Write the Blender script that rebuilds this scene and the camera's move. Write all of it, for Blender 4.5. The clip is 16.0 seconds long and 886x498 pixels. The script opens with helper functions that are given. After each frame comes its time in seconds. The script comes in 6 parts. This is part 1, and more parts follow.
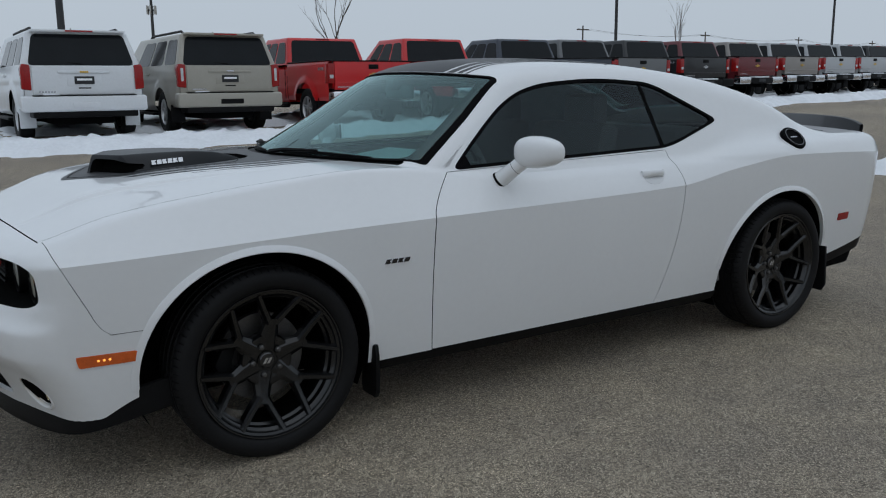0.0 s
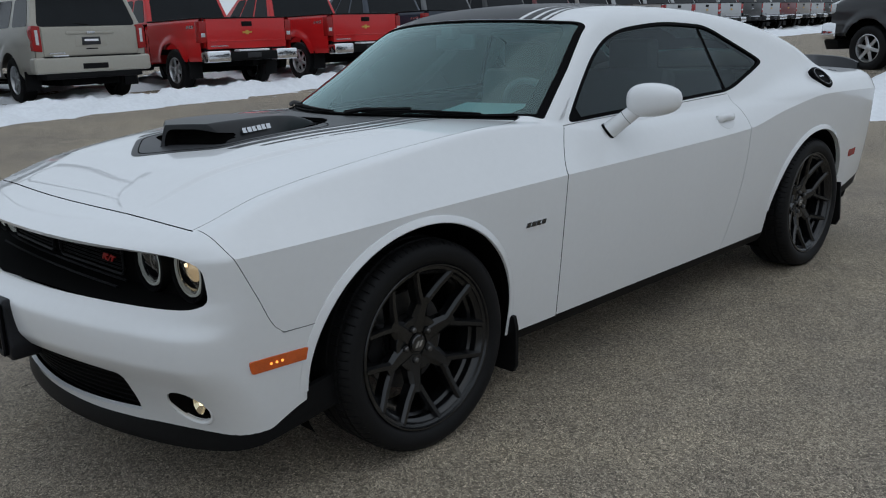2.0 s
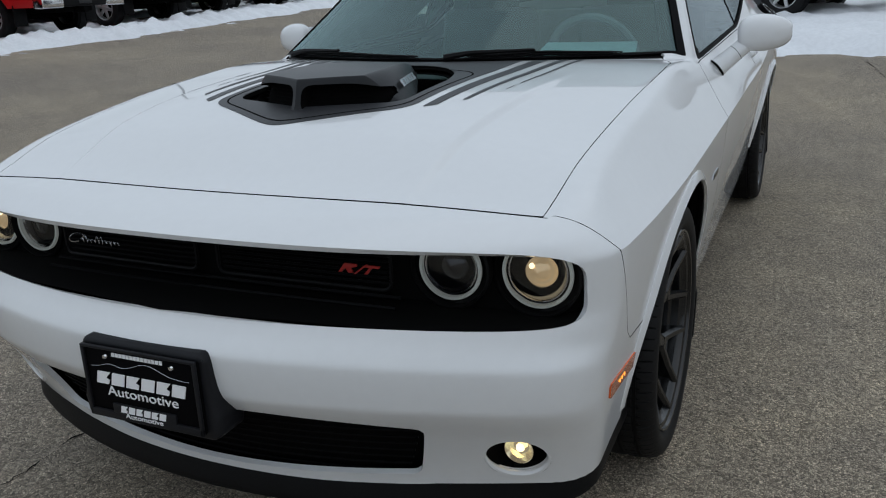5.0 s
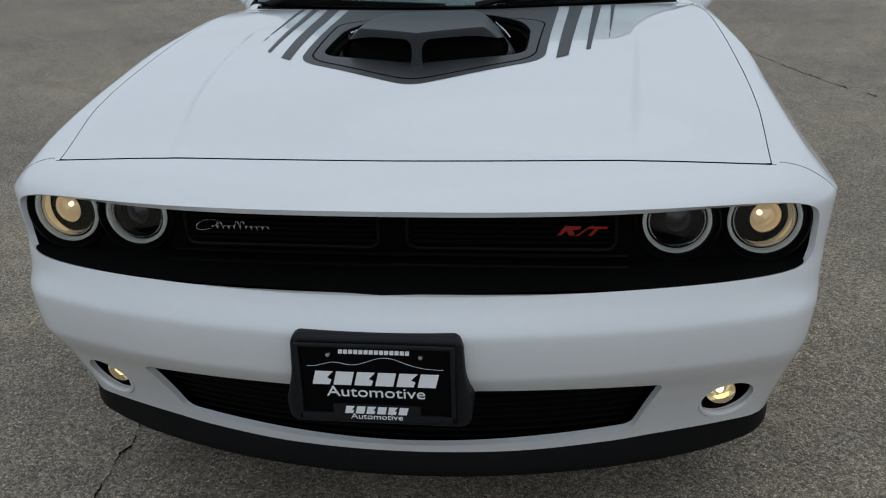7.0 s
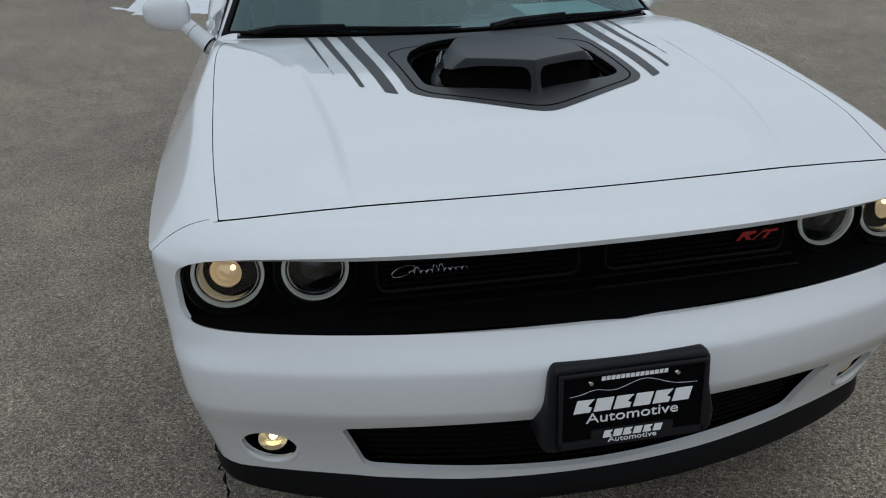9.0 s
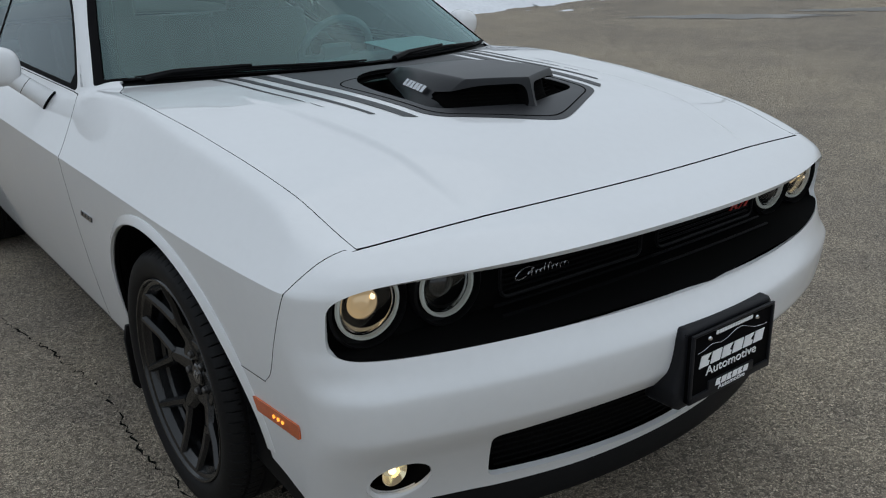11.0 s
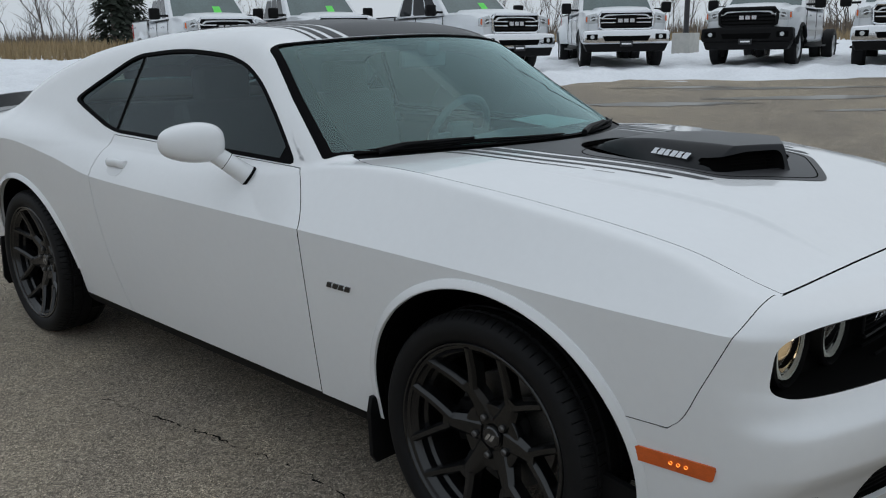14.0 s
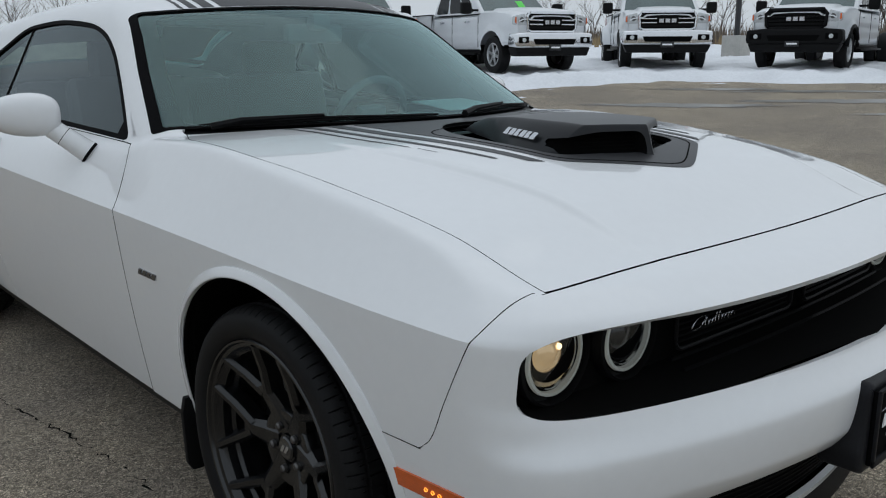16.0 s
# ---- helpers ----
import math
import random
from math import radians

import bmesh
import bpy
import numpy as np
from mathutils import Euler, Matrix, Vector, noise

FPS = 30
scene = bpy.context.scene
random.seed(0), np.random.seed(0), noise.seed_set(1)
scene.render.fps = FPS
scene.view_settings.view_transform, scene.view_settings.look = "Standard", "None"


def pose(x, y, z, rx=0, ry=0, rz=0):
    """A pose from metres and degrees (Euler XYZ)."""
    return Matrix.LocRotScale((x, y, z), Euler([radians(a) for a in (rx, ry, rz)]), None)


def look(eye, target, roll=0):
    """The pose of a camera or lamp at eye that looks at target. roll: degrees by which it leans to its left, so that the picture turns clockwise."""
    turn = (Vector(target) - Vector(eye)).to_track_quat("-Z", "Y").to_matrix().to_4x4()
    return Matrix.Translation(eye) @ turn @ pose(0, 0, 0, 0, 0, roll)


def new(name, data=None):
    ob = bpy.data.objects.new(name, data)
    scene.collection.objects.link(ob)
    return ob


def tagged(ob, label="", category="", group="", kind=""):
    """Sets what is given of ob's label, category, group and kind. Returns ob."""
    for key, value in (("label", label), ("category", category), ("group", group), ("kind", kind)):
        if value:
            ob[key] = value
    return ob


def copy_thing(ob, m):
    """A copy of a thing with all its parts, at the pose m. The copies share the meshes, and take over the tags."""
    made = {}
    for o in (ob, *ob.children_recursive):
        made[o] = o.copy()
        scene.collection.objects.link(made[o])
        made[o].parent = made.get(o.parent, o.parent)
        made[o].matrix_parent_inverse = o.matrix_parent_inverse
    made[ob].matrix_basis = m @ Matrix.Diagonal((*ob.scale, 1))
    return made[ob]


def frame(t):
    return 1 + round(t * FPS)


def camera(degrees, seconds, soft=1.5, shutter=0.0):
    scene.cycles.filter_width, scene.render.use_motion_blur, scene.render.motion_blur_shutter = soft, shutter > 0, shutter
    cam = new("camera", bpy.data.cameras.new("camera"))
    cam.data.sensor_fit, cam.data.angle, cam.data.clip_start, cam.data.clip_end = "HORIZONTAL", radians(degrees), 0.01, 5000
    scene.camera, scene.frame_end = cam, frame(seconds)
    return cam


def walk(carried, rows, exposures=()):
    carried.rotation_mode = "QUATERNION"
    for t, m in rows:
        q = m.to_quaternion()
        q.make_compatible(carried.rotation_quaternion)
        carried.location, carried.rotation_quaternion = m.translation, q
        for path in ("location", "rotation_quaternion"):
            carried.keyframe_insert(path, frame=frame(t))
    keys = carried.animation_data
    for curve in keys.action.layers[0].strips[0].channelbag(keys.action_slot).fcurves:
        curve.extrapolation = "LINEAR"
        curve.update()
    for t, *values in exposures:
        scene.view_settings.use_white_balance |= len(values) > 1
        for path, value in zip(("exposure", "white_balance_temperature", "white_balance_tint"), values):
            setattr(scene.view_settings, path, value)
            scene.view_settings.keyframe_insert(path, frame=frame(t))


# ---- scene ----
cam = camera(54.85, 16.0, soft=1.1)
# seconds, eye x, y, z, yaw, pitch, roll; the car stands along x with its nose towards -x
ROWS = [
    (0.0, -1.0934, -3.7752, 1.3556, -32.721, -10.938, -0.574),
    (0.5, -1.2831, -3.5645, 1.3697, -33.619, -11.195, -0.963),
    (1.0, -1.4790, -3.3697, 1.3676, -34.510, -11.846, -2.126),
    (1.5, -1.6713, -3.1413, 1.3704, -37.368, -12.932, -2.746),
    (2.0, -1.8072, -2.8775, 1.3528, -43.764, -14.039, -2.248),
    (2.5, -1.9234, -2.6044, 1.3531, -48.447, -14.563, -2.415),
    (3.0, -2.0916, -2.3072, 1.3515, -52.268, -14.767, -2.528),
    (3.5, -2.1925, -2.0460, 1.3326, -55.574, -14.916, -2.567),
    (4.0, -2.2378, -1.7566, 1.3149, -58.676, -15.166, -2.744),
    (6.5, -2.3689, -0.5648, 1.3475, -77.984, -21.775, -1.584),
    (7.0, -2.4416, -0.3156, 1.3654, -82.535, -22.024, -1.771),
    (7.5, -2.4572, -0.0985, 1.3737, -85.507, -22.162, -1.935),
    (8.0, -2.4130, 0.1212, 1.3725, -88.703, -22.346, -2.206),
    (8.5, -2.4009, 0.3371, 1.3913, -94.179, -22.715, -2.089),
    (9.0, -2.4022, 0.6068, 1.4479, -100.304, -22.227, -1.904),
    (11.5, -1.9020, 1.7920, 1.4000, -130.850, -18.680, -1.150),
    (12.0, -1.7162, 2.0072, 1.3979, -132.699, -17.998, -0.689),
    (12.5, -1.5697, 2.1846, 1.4048, -134.196, -16.684, -0.896),
    (13.0, -1.4306, 2.4125, 1.4067, -135.685, -14.629, -0.454),
    (13.5, -1.3642, 2.5156, 1.3982, -135.880, -13.702, -0.699),
    (14.0, -1.3969, 2.4861, 1.3898, -136.194, -13.717, -0.939),
    (14.5, -1.4488, 2.3801, 1.3664, -136.652, -13.711, -0.809),
    (15.0, -1.5175, 2.1850, 1.3485, -136.298, -13.699, -0.419),
    (15.5, -1.5772, 2.0086, 1.3055, -135.437, -13.655, -0.177),
    (16.0, -1.6544, 1.8430, 1.2811, -132.272, -13.502, -0.225),
]
walk(cam, [(t, pose(x, y, z, 0, 0, yaw) @ pose(0, 0, 0, 90 + pitch) @ pose(0, 0, 0, 0, 0, roll)) for t, x, y, z, yaw, pitch, roll in ROWS],
     [(0.0, -0.28, 6300, 10), (2.0, -0.18, 6340, 10), (4.0, -0.14, 6400, 10), (9.0, -0.14, 6440, 10), (11.5, -0.09, 6520, 10), (14.0, -0.07, 6600, 10), (16.0, -0.08, 6600, 10)])

# ---- light ----
world = bpy.data.worlds.new("sky")
scene.world = world
world.use_nodes = True
wn, wl = world.node_tree.nodes, world.node_tree.links
wn.clear()
w_out, w_bg = wn.new("ShaderNodeOutputWorld"), wn.new("ShaderNodeBackground")
w_sky = wn.new("ShaderNodeTexSky")
w_sky.sky_type, w_sky.sun_disc = "NISHITA", False
w_sky.sun_elevation, w_sky.sun_rotation = radians(38), radians(200)
w_sky.air_density, w_sky.dust_density, w_sky.ozone_density = 1.0, 4.0, 1.0
# an even overcast veil over the sky's own gradient
w_tc, w_sep, w_ramp, w_mix = (wn.new("ShaderNodeTexCoord"), wn.new("ShaderNodeSeparateXYZ"), wn.new("ShaderNodeValToRGB"), wn.new("ShaderNodeMixRGB"))
w_noise = wn.new("ShaderNodeTexNoise")
w_noise.inputs["Scale"].default_value, w_noise.inputs["Detail"].default_value = 2.2, 4
w_ramp.color_ramp.elements[0].position, w_ramp.color_ramp.elements[0].color = 0.0, (5.8, 6.5, 7.2, 1)
w_ramp.color_ramp.elements[1].position, w_ramp.color_ramp.elements[1].color = 0.85, (6.9, 7.8, 8.75, 1)
w_mix.inputs["Fac"].default_value = 0.95
wl.new(w_tc.outputs["Generated"], w_sep.inputs[0])
wl.new(w_sep.outputs["Z"], w_ramp.inputs["Fac"])
w_cl = wn.new("ShaderNodeMixRGB")
w_cl.blend_type, w_cl.inputs["Fac"].default_value = "OVERLAY", 0.18
wl.new(w_tc.outputs["Generated"], w_noise.inputs["Vector"])
wl.new(w_ramp.outputs["Color"], w_cl.inputs["Color1"])
wl.new(w_noise.outputs["Fac"], w_cl.inputs["Color2"])
wl.new(w_sky.outputs["Color"], w_mix.inputs["Color1"])
wl.new(w_ramp.outputs["Color"], w_mix.inputs["Color2"])
wl.new(w_mix.outputs["Color"], w_bg.inputs["Color"])
w_bg.inputs["Strength"].default_value = 0.1
wl.new(w_bg.outputs["Background"], w_out.inputs["Surface"])
sun = new("sun", bpy.data.lights.new("sun", "SUN"))
sun.data.energy, sun.data.angle, sun.data.color = 0.22, radians(60), (1.0, 0.98, 0.95)
sun.matrix_world = look((0, 0, 20), (-3, 3, 2))


# ---- materials ----
def mat(name, color, rough=0.5, metal=0.0, noise=0.0, scale=8.0, bump=0.0, bump_scale=120.0, coat=0.0, spec=0.5, emit=0.0, rnd=0.0):
    """A principled material whose colour varies at two scales, with fine relief."""
    m = bpy.data.materials.new(name)
    m.use_nodes = True
    n, l = m.node_tree.nodes, m.node_tree.links
    b = n["Principled BSDF"]
    b.inputs["Base Color"].default_value = (*color, 1)
    b.inputs["Roughness"].default_value, b.inputs["Metallic"].default_value = rough, metal
    b.inputs["Coat Weight"].default_value, b.inputs["Coat Roughness"].default_value = coat, 0.03
    b.inputs["Specular IOR Level"].default_value = spec
    tc = n.new("ShaderNodeTexCoord")
    if noise > 0:
        fac = []
        for s in (scale, scale * 14):
            t = n.new("ShaderNodeTexNoise")
            t.inputs["Scale"].default_value, t.inputs["Detail"].default_value = s, 5
            l.new(tc.outputs["Object"], t.inputs["Vector"])
            fac.append(t)
        add = n.new("ShaderNodeMath")
        add.operation = "ADD"
        l.new(fac[0].outputs["Fac"], add.inputs[0])
        l.new(fac[1].outputs["Fac"], add.inputs[1])
        r = n.new("ShaderNodeValToRGB")
        r.color_ramp.elements[0].position, r.color_ramp.elements[1].position = 0.3, 0.75
        r.color_ramp.elements[0].color = (*[c * (1 - noise) for c in color], 1)
        r.color_ramp.elements[1].color = (*[min(1, c * (1 + noise)) for c in color], 1)
        half = n.new("ShaderNodeMath")
        half.operation, half.inputs[1].default_value = "MULTIPLY", 0.5
        l.new(add.outputs[0], half.inputs[0])
        l.new(half.outputs[0], r.inputs["Fac"])
        l.new(r.outputs["Color"], b.inputs["Base Color"])
    if bump > 0:
        t = n.new("ShaderNodeTexNoise")
        t.inputs["Scale"].default_value, t.inputs["Detail"].default_value = bump_scale, 4
        l.new(tc.outputs["Object"], t.inputs["Vector"])
        bp = n.new("ShaderNodeBump")
        bp.inputs["Strength"].default_value, bp.inputs["Distance"].default_value = bump, 0.004
        l.new(t.outputs["Fac"], bp.inputs["Height"])
        l.new(bp.outputs["Normal"], b.inputs["Normal"])
    if emit > 0:
        b.inputs["Emission Color"].default_value, b.inputs["Emission Strength"].default_value = (*color, 1), emit
    return m


def glass(name, color, clear, rough=0.02, ior=1.55, tint=(1, 1, 1)):
    """Sheet glass: a clear part tinted by its colour under a mirror-like coat."""
    m = bpy.data.materials.new(name)
    m.use_nodes = True
    n, l = m.node_tree.nodes, m.node_tree.links
    n.clear()
    out, mix, tr, gl, fr = (n.new("ShaderNodeOutputMaterial"), n.new("ShaderNodeMixShader"), n.new("ShaderNodeBsdfTransparent"),
                            n.new("ShaderNodeBsdfGlossy"), n.new("ShaderNodeFresnel"))
    tr.inputs["Color"].default_value = (*[c * clear for c in color], 1)
    gl.inputs["Roughness"].default_value, gl.inputs["Color"].default_value = rough, (*tint, 1)
    fr.inputs["IOR"].default_value = ior
    l.new(fr.outputs[0], mix.inputs[0])
    l.new(tr.outputs[0], mix.inputs[1])
    l.new(gl.outputs[0], mix.inputs[2])
    l.new(mix.outputs[0], out.inputs["Surface"])
    return m


M_WHITE = mat("white_car_paint", (0.78, 0.79, 0.80), 0.45, spec=0.3, coat=1.0, noise=0.02, scale=3, bump=0.01, bump_scale=900)
M_BLACKVINYL = mat("satin_black_vinyl", (0.027, 0.028, 0.031), 0.42, noise=0.15, scale=5, bump=0.03, bump_scale=600, spec=0.34)
M_PLASTIC = mat("black_plastic", (0.006, 0.006, 0.0065), 0.5, noise=0.2, scale=10, bump=0.06, bump_scale=500, spec=0.12)
M_GLOSSBLACK = mat("gloss_black", (0.008, 0.008, 0.009), 0.12, coat=0.6)
M_TRIM = mat("black_window_trim", (0.003, 0.003, 0.0035), 0.6, spec=0.03)
M_FRIT = mat("black_glass_border", (0.008, 0.008, 0.009), 0.6, spec=0.1)
M_DARK = mat("dark_cavity", (0.004, 0.004, 0.004), 0.9, spec=0.04)
M_GRILLE = mat("black_grille_bars", (0.0045, 0.0045, 0.005), 0.55, spec=0.07, bump=0.05, bump_scale=400)
M_RUBBER = mat("tyre_rubber", (0.0068, 0.0068, 0.0074), 0.62, noise=0.35, scale=9, bump=0.1, bump_scale=300, spec=0.2)
M_RIM = mat("satin_black_alloy", (0.0046, 0.0048, 0.0054), 0.22, metal=0.0, noise=0.15, scale=12, bump=0.02, spec=0.58)
M_CHROME = mat("chrome", (0.75, 0.76, 0.78), 0.12, metal=1.0)
M_STEEL = mat("dull_steel", (0.13, 0.127, 0.125), 0.45, metal=0.9, noise=0.3, scale=14)
M_ORANGE = mat("amber_lens", (0.66, 0.11, 0.012), 0.2, coat=1.0, noise=0.25, scale=30)
M_AMBERLIT = mat("lit_amber_bulb", (1.0, 0.40, 0.06), 0.3, emit=1.3)
M_REDLENS = mat("red_lens", (0.30, 0.012, 0.012), 0.2, spec=0.4, noise=0.2, scale=20)
M_LAMPWARM = mat("lit_warm_bulb", (1.0, 0.78, 0.48), 0.3, emit=2.0)
M_HALO = mat("lamp_ring_diffuser", (0.55, 0.58, 0.54), 0.3, noise=0.1, scale=40, emit=0.16)
M_REDBADGE = mat("red_badge_enamel", (0.42, 0.02, 0.016), 0.3)
M_SILVER = mat("silver_badge", (0.6, 0.61, 0.63), 0.25, metal=0.9)
M_WHITEINK = mat("white_print", (0.90, 0.90, 0.91), 0.5)
M_PAPER = mat("white_paper", (0.75, 0.77, 0.76), 0.7, noise=0.05, scale=20)
M_INTERIOR = mat("charcoal_interior_trim", (0.30, 0.30, 0.302), 0.7, noise=0.2, scale=12, bump=0.08)
M_SEAT = mat("dark_seat_leather", (0.16, 0.158, 0.155), 0.55, noise=0.2, scale=10, bump=0.08)
M_WINDSHIELD = glass("green_tinted_windshield", (0.60, 0.92, 0.91), 0.95, ior=1.8, tint=(0.74, 1.0, 1.0))
M_TINT = glass("dark_tinted_side_glass", (0.50, 0.58, 0.585), 0.90, ior=1.42, tint=(0.85, 0.96, 1.0))
M_GLASSIN = mat("inner_glass_face", (1, 1, 1))
tn = M_GLASSIN.node_tree
tb = tn.nodes.new("ShaderNodeBsdfTransparent")
tn.links.new(tb.outputs[0], tn.nodes["Material Output"].inputs["Surface"])
M_LENS = glass("clear_lamp_lens", (0.9, 0.92, 0.95), 0.95)


# ---- mesh helpers ----
def mesh_ob(name, verts, faces, material, parent=None, label="", smooth=True, auto=35):
    me = bpy.data.meshes.new(name)
    me.from_pydata([tuple(v) for v in verts], [], [tuple(f) for f in faces])
    me.materials.append(material)
    if smooth:
        me.shade_smooth()
        if auto:
            me.set_sharp_from_angle(angle=radians(auto))
    ob = new(name, me)
    if parent is not None:
        ob.parent = parent
    if label:
        ob["label"] = label
    return ob


def part(name, bm, material, parent=None, label="", smooth=True, auto=35):
    me = bpy.data.meshes.new(name)
    bm.normal_update()
    bm.to_mesh(me)
    bm.free()
    me.materials.append(material)
    if smooth:
        me.shade_smooth()
        if auto:
            me.set_sharp_from_angle(angle=radians(auto))
    ob = new(name, me)
    if parent is not None:
        ob.parent = parent
    if label:
        ob["label"] = label
    return ob


def box(x0, x1, y0, y1, z0, z1, bevel=0.0, seg=2, bm=None):
    own = bm is None
    b = bmesh.new()
    bmesh.ops.create_cube(b, size=1, matrix=Matrix.LocRotScale(((x0 + x1) / 2, (y0 + y1) / 2, (z0 + z1) / 2), None, (x1 - x0, y1 - y0, z1 - z0)))
    if bevel > 0:
        bmesh.ops.bevel(b, geom=b.edges[:], offset=bevel, segments=seg, affect="EDGES", profile=0.6)
    if own:
        return b
    join(bm, b)
    return bm


def join(bm, other, m=None):
    """Adds all of other to bm, and frees it."""
    if m is not None:
        bmesh.ops.transform(other, matrix=m, verts=other.verts[:])
    me = bpy.data.meshes.new("tmp")
    other.to_mesh(me)
    other.free()
    bm.from_mesh(me)
    bpy.data.meshes.remove(me)
    return bm


def prism(points, h0, h1, axis="y", bevel=0.0, seg=2):
    """A flat outline, given in the two other axes, drawn out along an axis from h0 to h1."""
    b = bmesh.new()
    place = {"x": lambda p, h: (h, p[0], p[1]), "y": lambda p, h: (p[0], h, p[1]), "z": lambda p, h: (p[0], p[1], h)}[axis]
    lo = [b.verts.new(place(p, h0)) for p in points]
    hi = [b.verts.new(place(p, h1)) for p in points]
    b.faces.new(lo)
    b.faces.new(hi[::-1])
    for i in range(len(points)):
        j = (i + 1) % len(points)
        b.faces.new((lo[i], hi[i], hi[j], lo[j]))
    bmesh.ops.recalc_face_normals(b, faces=b.faces[:])
    if bevel > 0:
        bmesh.ops.bevel(b, geom=b.edges[:], offset=bevel, segments=seg, affect="EDGES", profile=0.6)
    return b


def lathe(profile, n=48, axis="y", bm=None, closed=False):
    """A profile of (radius, height) turned round an axis."""
    b = bm or bmesh.new()
    rings = []
    for r, h in profile:
        ring = []
        for i in range(n):
            a = 2 * math.pi * i / n
            c, s = r * math.cos(a), r * math.sin(a)
            ring.append(b.verts.new({"y": (c, h, s), "z": (c, s, h), "x": (h, c, s)}[axis]))
        rings.append(ring)
    pairs = list(zip(rings, rings[1:])) + ([(rings[-1], rings[0])] if closed else [])
    for lo, hi in pairs:
        for i in range(n):
            j = (i + 1) % n
            b.faces.new((lo[i], lo[j], hi[j], hi[i]))
    bmesh.ops.recalc_face_normals(b, faces=b.faces[:])
    return b


def tube(points, radius, n=8, bm=None, caps=True):
    """A round bar along points; radius is one number or one for each point."""
    b = bm or bmesh.new()
    pts = [Vector(p) for p in points]
    rad = radius if hasattr(radius, "__len__") else [radius] * len(pts)
    rings, up = [], Vector((0.0, 0.0, 1.0))
    for i, p in enumerate(pts):
        d = (pts[min(i + 1, len(pts) - 1)] - pts[max(i - 1, 0)]).normalized()
        side = d.cross(up if abs(d.z) < 0.95 else Vector((1.0, 0.0, 0.0))).normalized()
        over = side.cross(d)
        rings.append([b.verts.new(p + rad[i] * (math.cos(2 * math.pi * k / n) * side + math.sin(2 * math.pi * k / n) * over)) for k in range(n)])
    for lo, hi in zip(rings, rings[1:]):
        for k in range(n):
            b.faces.new((lo[k], lo[(k + 1) % n], hi[(k + 1) % n], hi[k]))
    if caps:
        b.faces.new(rings[0][::-1])
        b.faces.new(rings[-1])
    bmesh.ops.recalc_face_normals(b, faces=b.faces[:])
    return b


def curve(*pts):
    """A smooth function through (at, value) pairs, level beyond its ends."""
    X, Y = np.array([p[0] for p in pts], float), np.array([p[1] for p in pts], float)
    h, d = np.diff(X), np.diff(Y) / np.diff(X)
    m = np.zeros(len(X))
    for i in range(1, len(X) - 1):
        if d[i - 1] * d[i] > 0:
            w1, w2 = 2 * h[i] + h[i - 1], h[i] + 2 * h[i - 1]
            m[i] = (w1 + w2) / (w1 / d[i - 1] + w2 / d[i])
    m[0], m[-1] = d[0], d[-1]

    def at(x):
        x = np.clip(x, X[0], X[-1])
        i = np.clip(np.searchsorted(X, x) - 1, 0, len(X) - 2)
        s = (x - X[i]) / h[i]
        return ((1 + 2 * s) * (1 - s) ** 2 * Y[i] + s * (1 - s) ** 2 * h[i] * m[i] + s * s * (3 - 2 * s) * Y[i + 1] + s * s * (s - 1) * h[i] * m[i + 1])
    return at


def smax(a, b, k):
    return np.maximum(a, b) + k / 4 * np.maximum(0, 1 - np.abs(a - b) / k) ** 2


def smin(a, b, k):
    return np.minimum(a, b) - k / 4 * np.maximum(0, 1 - np.abs(a - b) / k) ** 2


def step(a, b, x):
    s = np.clip((x - a) / (b - a), 0, 1)
    return s * s * (3 - 2 * s)


# ---- ground ----
def ground_z(x, y):
    """The lot: level round the car, rising gently towards its edges."""
    x, y = np.asarray(x, float), np.asarray(y, float)
    r = np.hypot(x - 1.5, y)
    return 1.1 * (1 - np.exp(-np.maximum(0, r - 2.5) / 20.0)) * step(2.5, 7.0, r) + (-0.020 - 0.010 * y + 0.004 * x) * step(8.0, 3.0, r)


# ---- the car's shape: a solid given by a function that is negative inside ----
top_c = curve((-1.03, 0.815), (-0.97, 0.842), (-0.85, 0.872), (-0.74, 0.890), (-0.5, 0.962), (-0.2, 1.008), (0.1, 1.038), (0.4, 1.052), (0.65, 1.045), (0.95, 1.01),
              (2.2, 1.03), (2.9, 1.07), (3.3, 1.09), (3.7, 1.09), (3.95, 1.05), (4.1, 0.95))
top_d = curve((-0.8, 0.035), (0.0, 0.03), (0.55, 0.02), (2.0, 0.03), (4.0, 0.03))
crease_z = curve((-0.75, 0.795), (-0.35, 0.808), (0.0, 0.822), (0.69, 0.836), (1.4, 0.845), (2.1, 0.862), (2.5, 0.925), (2.95, 0.968), (3.5, 0.955), (4.0, 0.93))
crease_y = curve((-0.9, 0.872), (-0.66, 0.914), (-0.35, 0.938), (0.0, 0.95), (0.69, 0.953), (1.5, 0.95), (2.1, 0.95), (2.6, 0.962), (2.95, 0.968), (3.5, 0.95), (4.1, 0.87))
nose_x = curve((0.1, -0.84), (0.2, -0.872), (0.27, -0.892), (0.33, -0.918), (0.43, -0.976), (0.508, -1.032), (0.520, -1.0385), (0.532, -1.041), (0.602, -1.0480), (0.613, -1.0475), (0.624, -1.042), (0.660, -1.012), (0.68, -1.002), (0.75, -1.006), (0.79, -1.008), (0.82, -0.995), (0.86, -0.94), (1.1, -0.7))
roof_c = curve((0.85, 1.40), (1.05, 1.438), (1.3, 1.472), (1.6, 1.486), (2.0, 1.477), (2.42, 1.437), (2.88, 1.342), (3.24, 1.20), (3.5, 1.06), (3.8, 0.9))
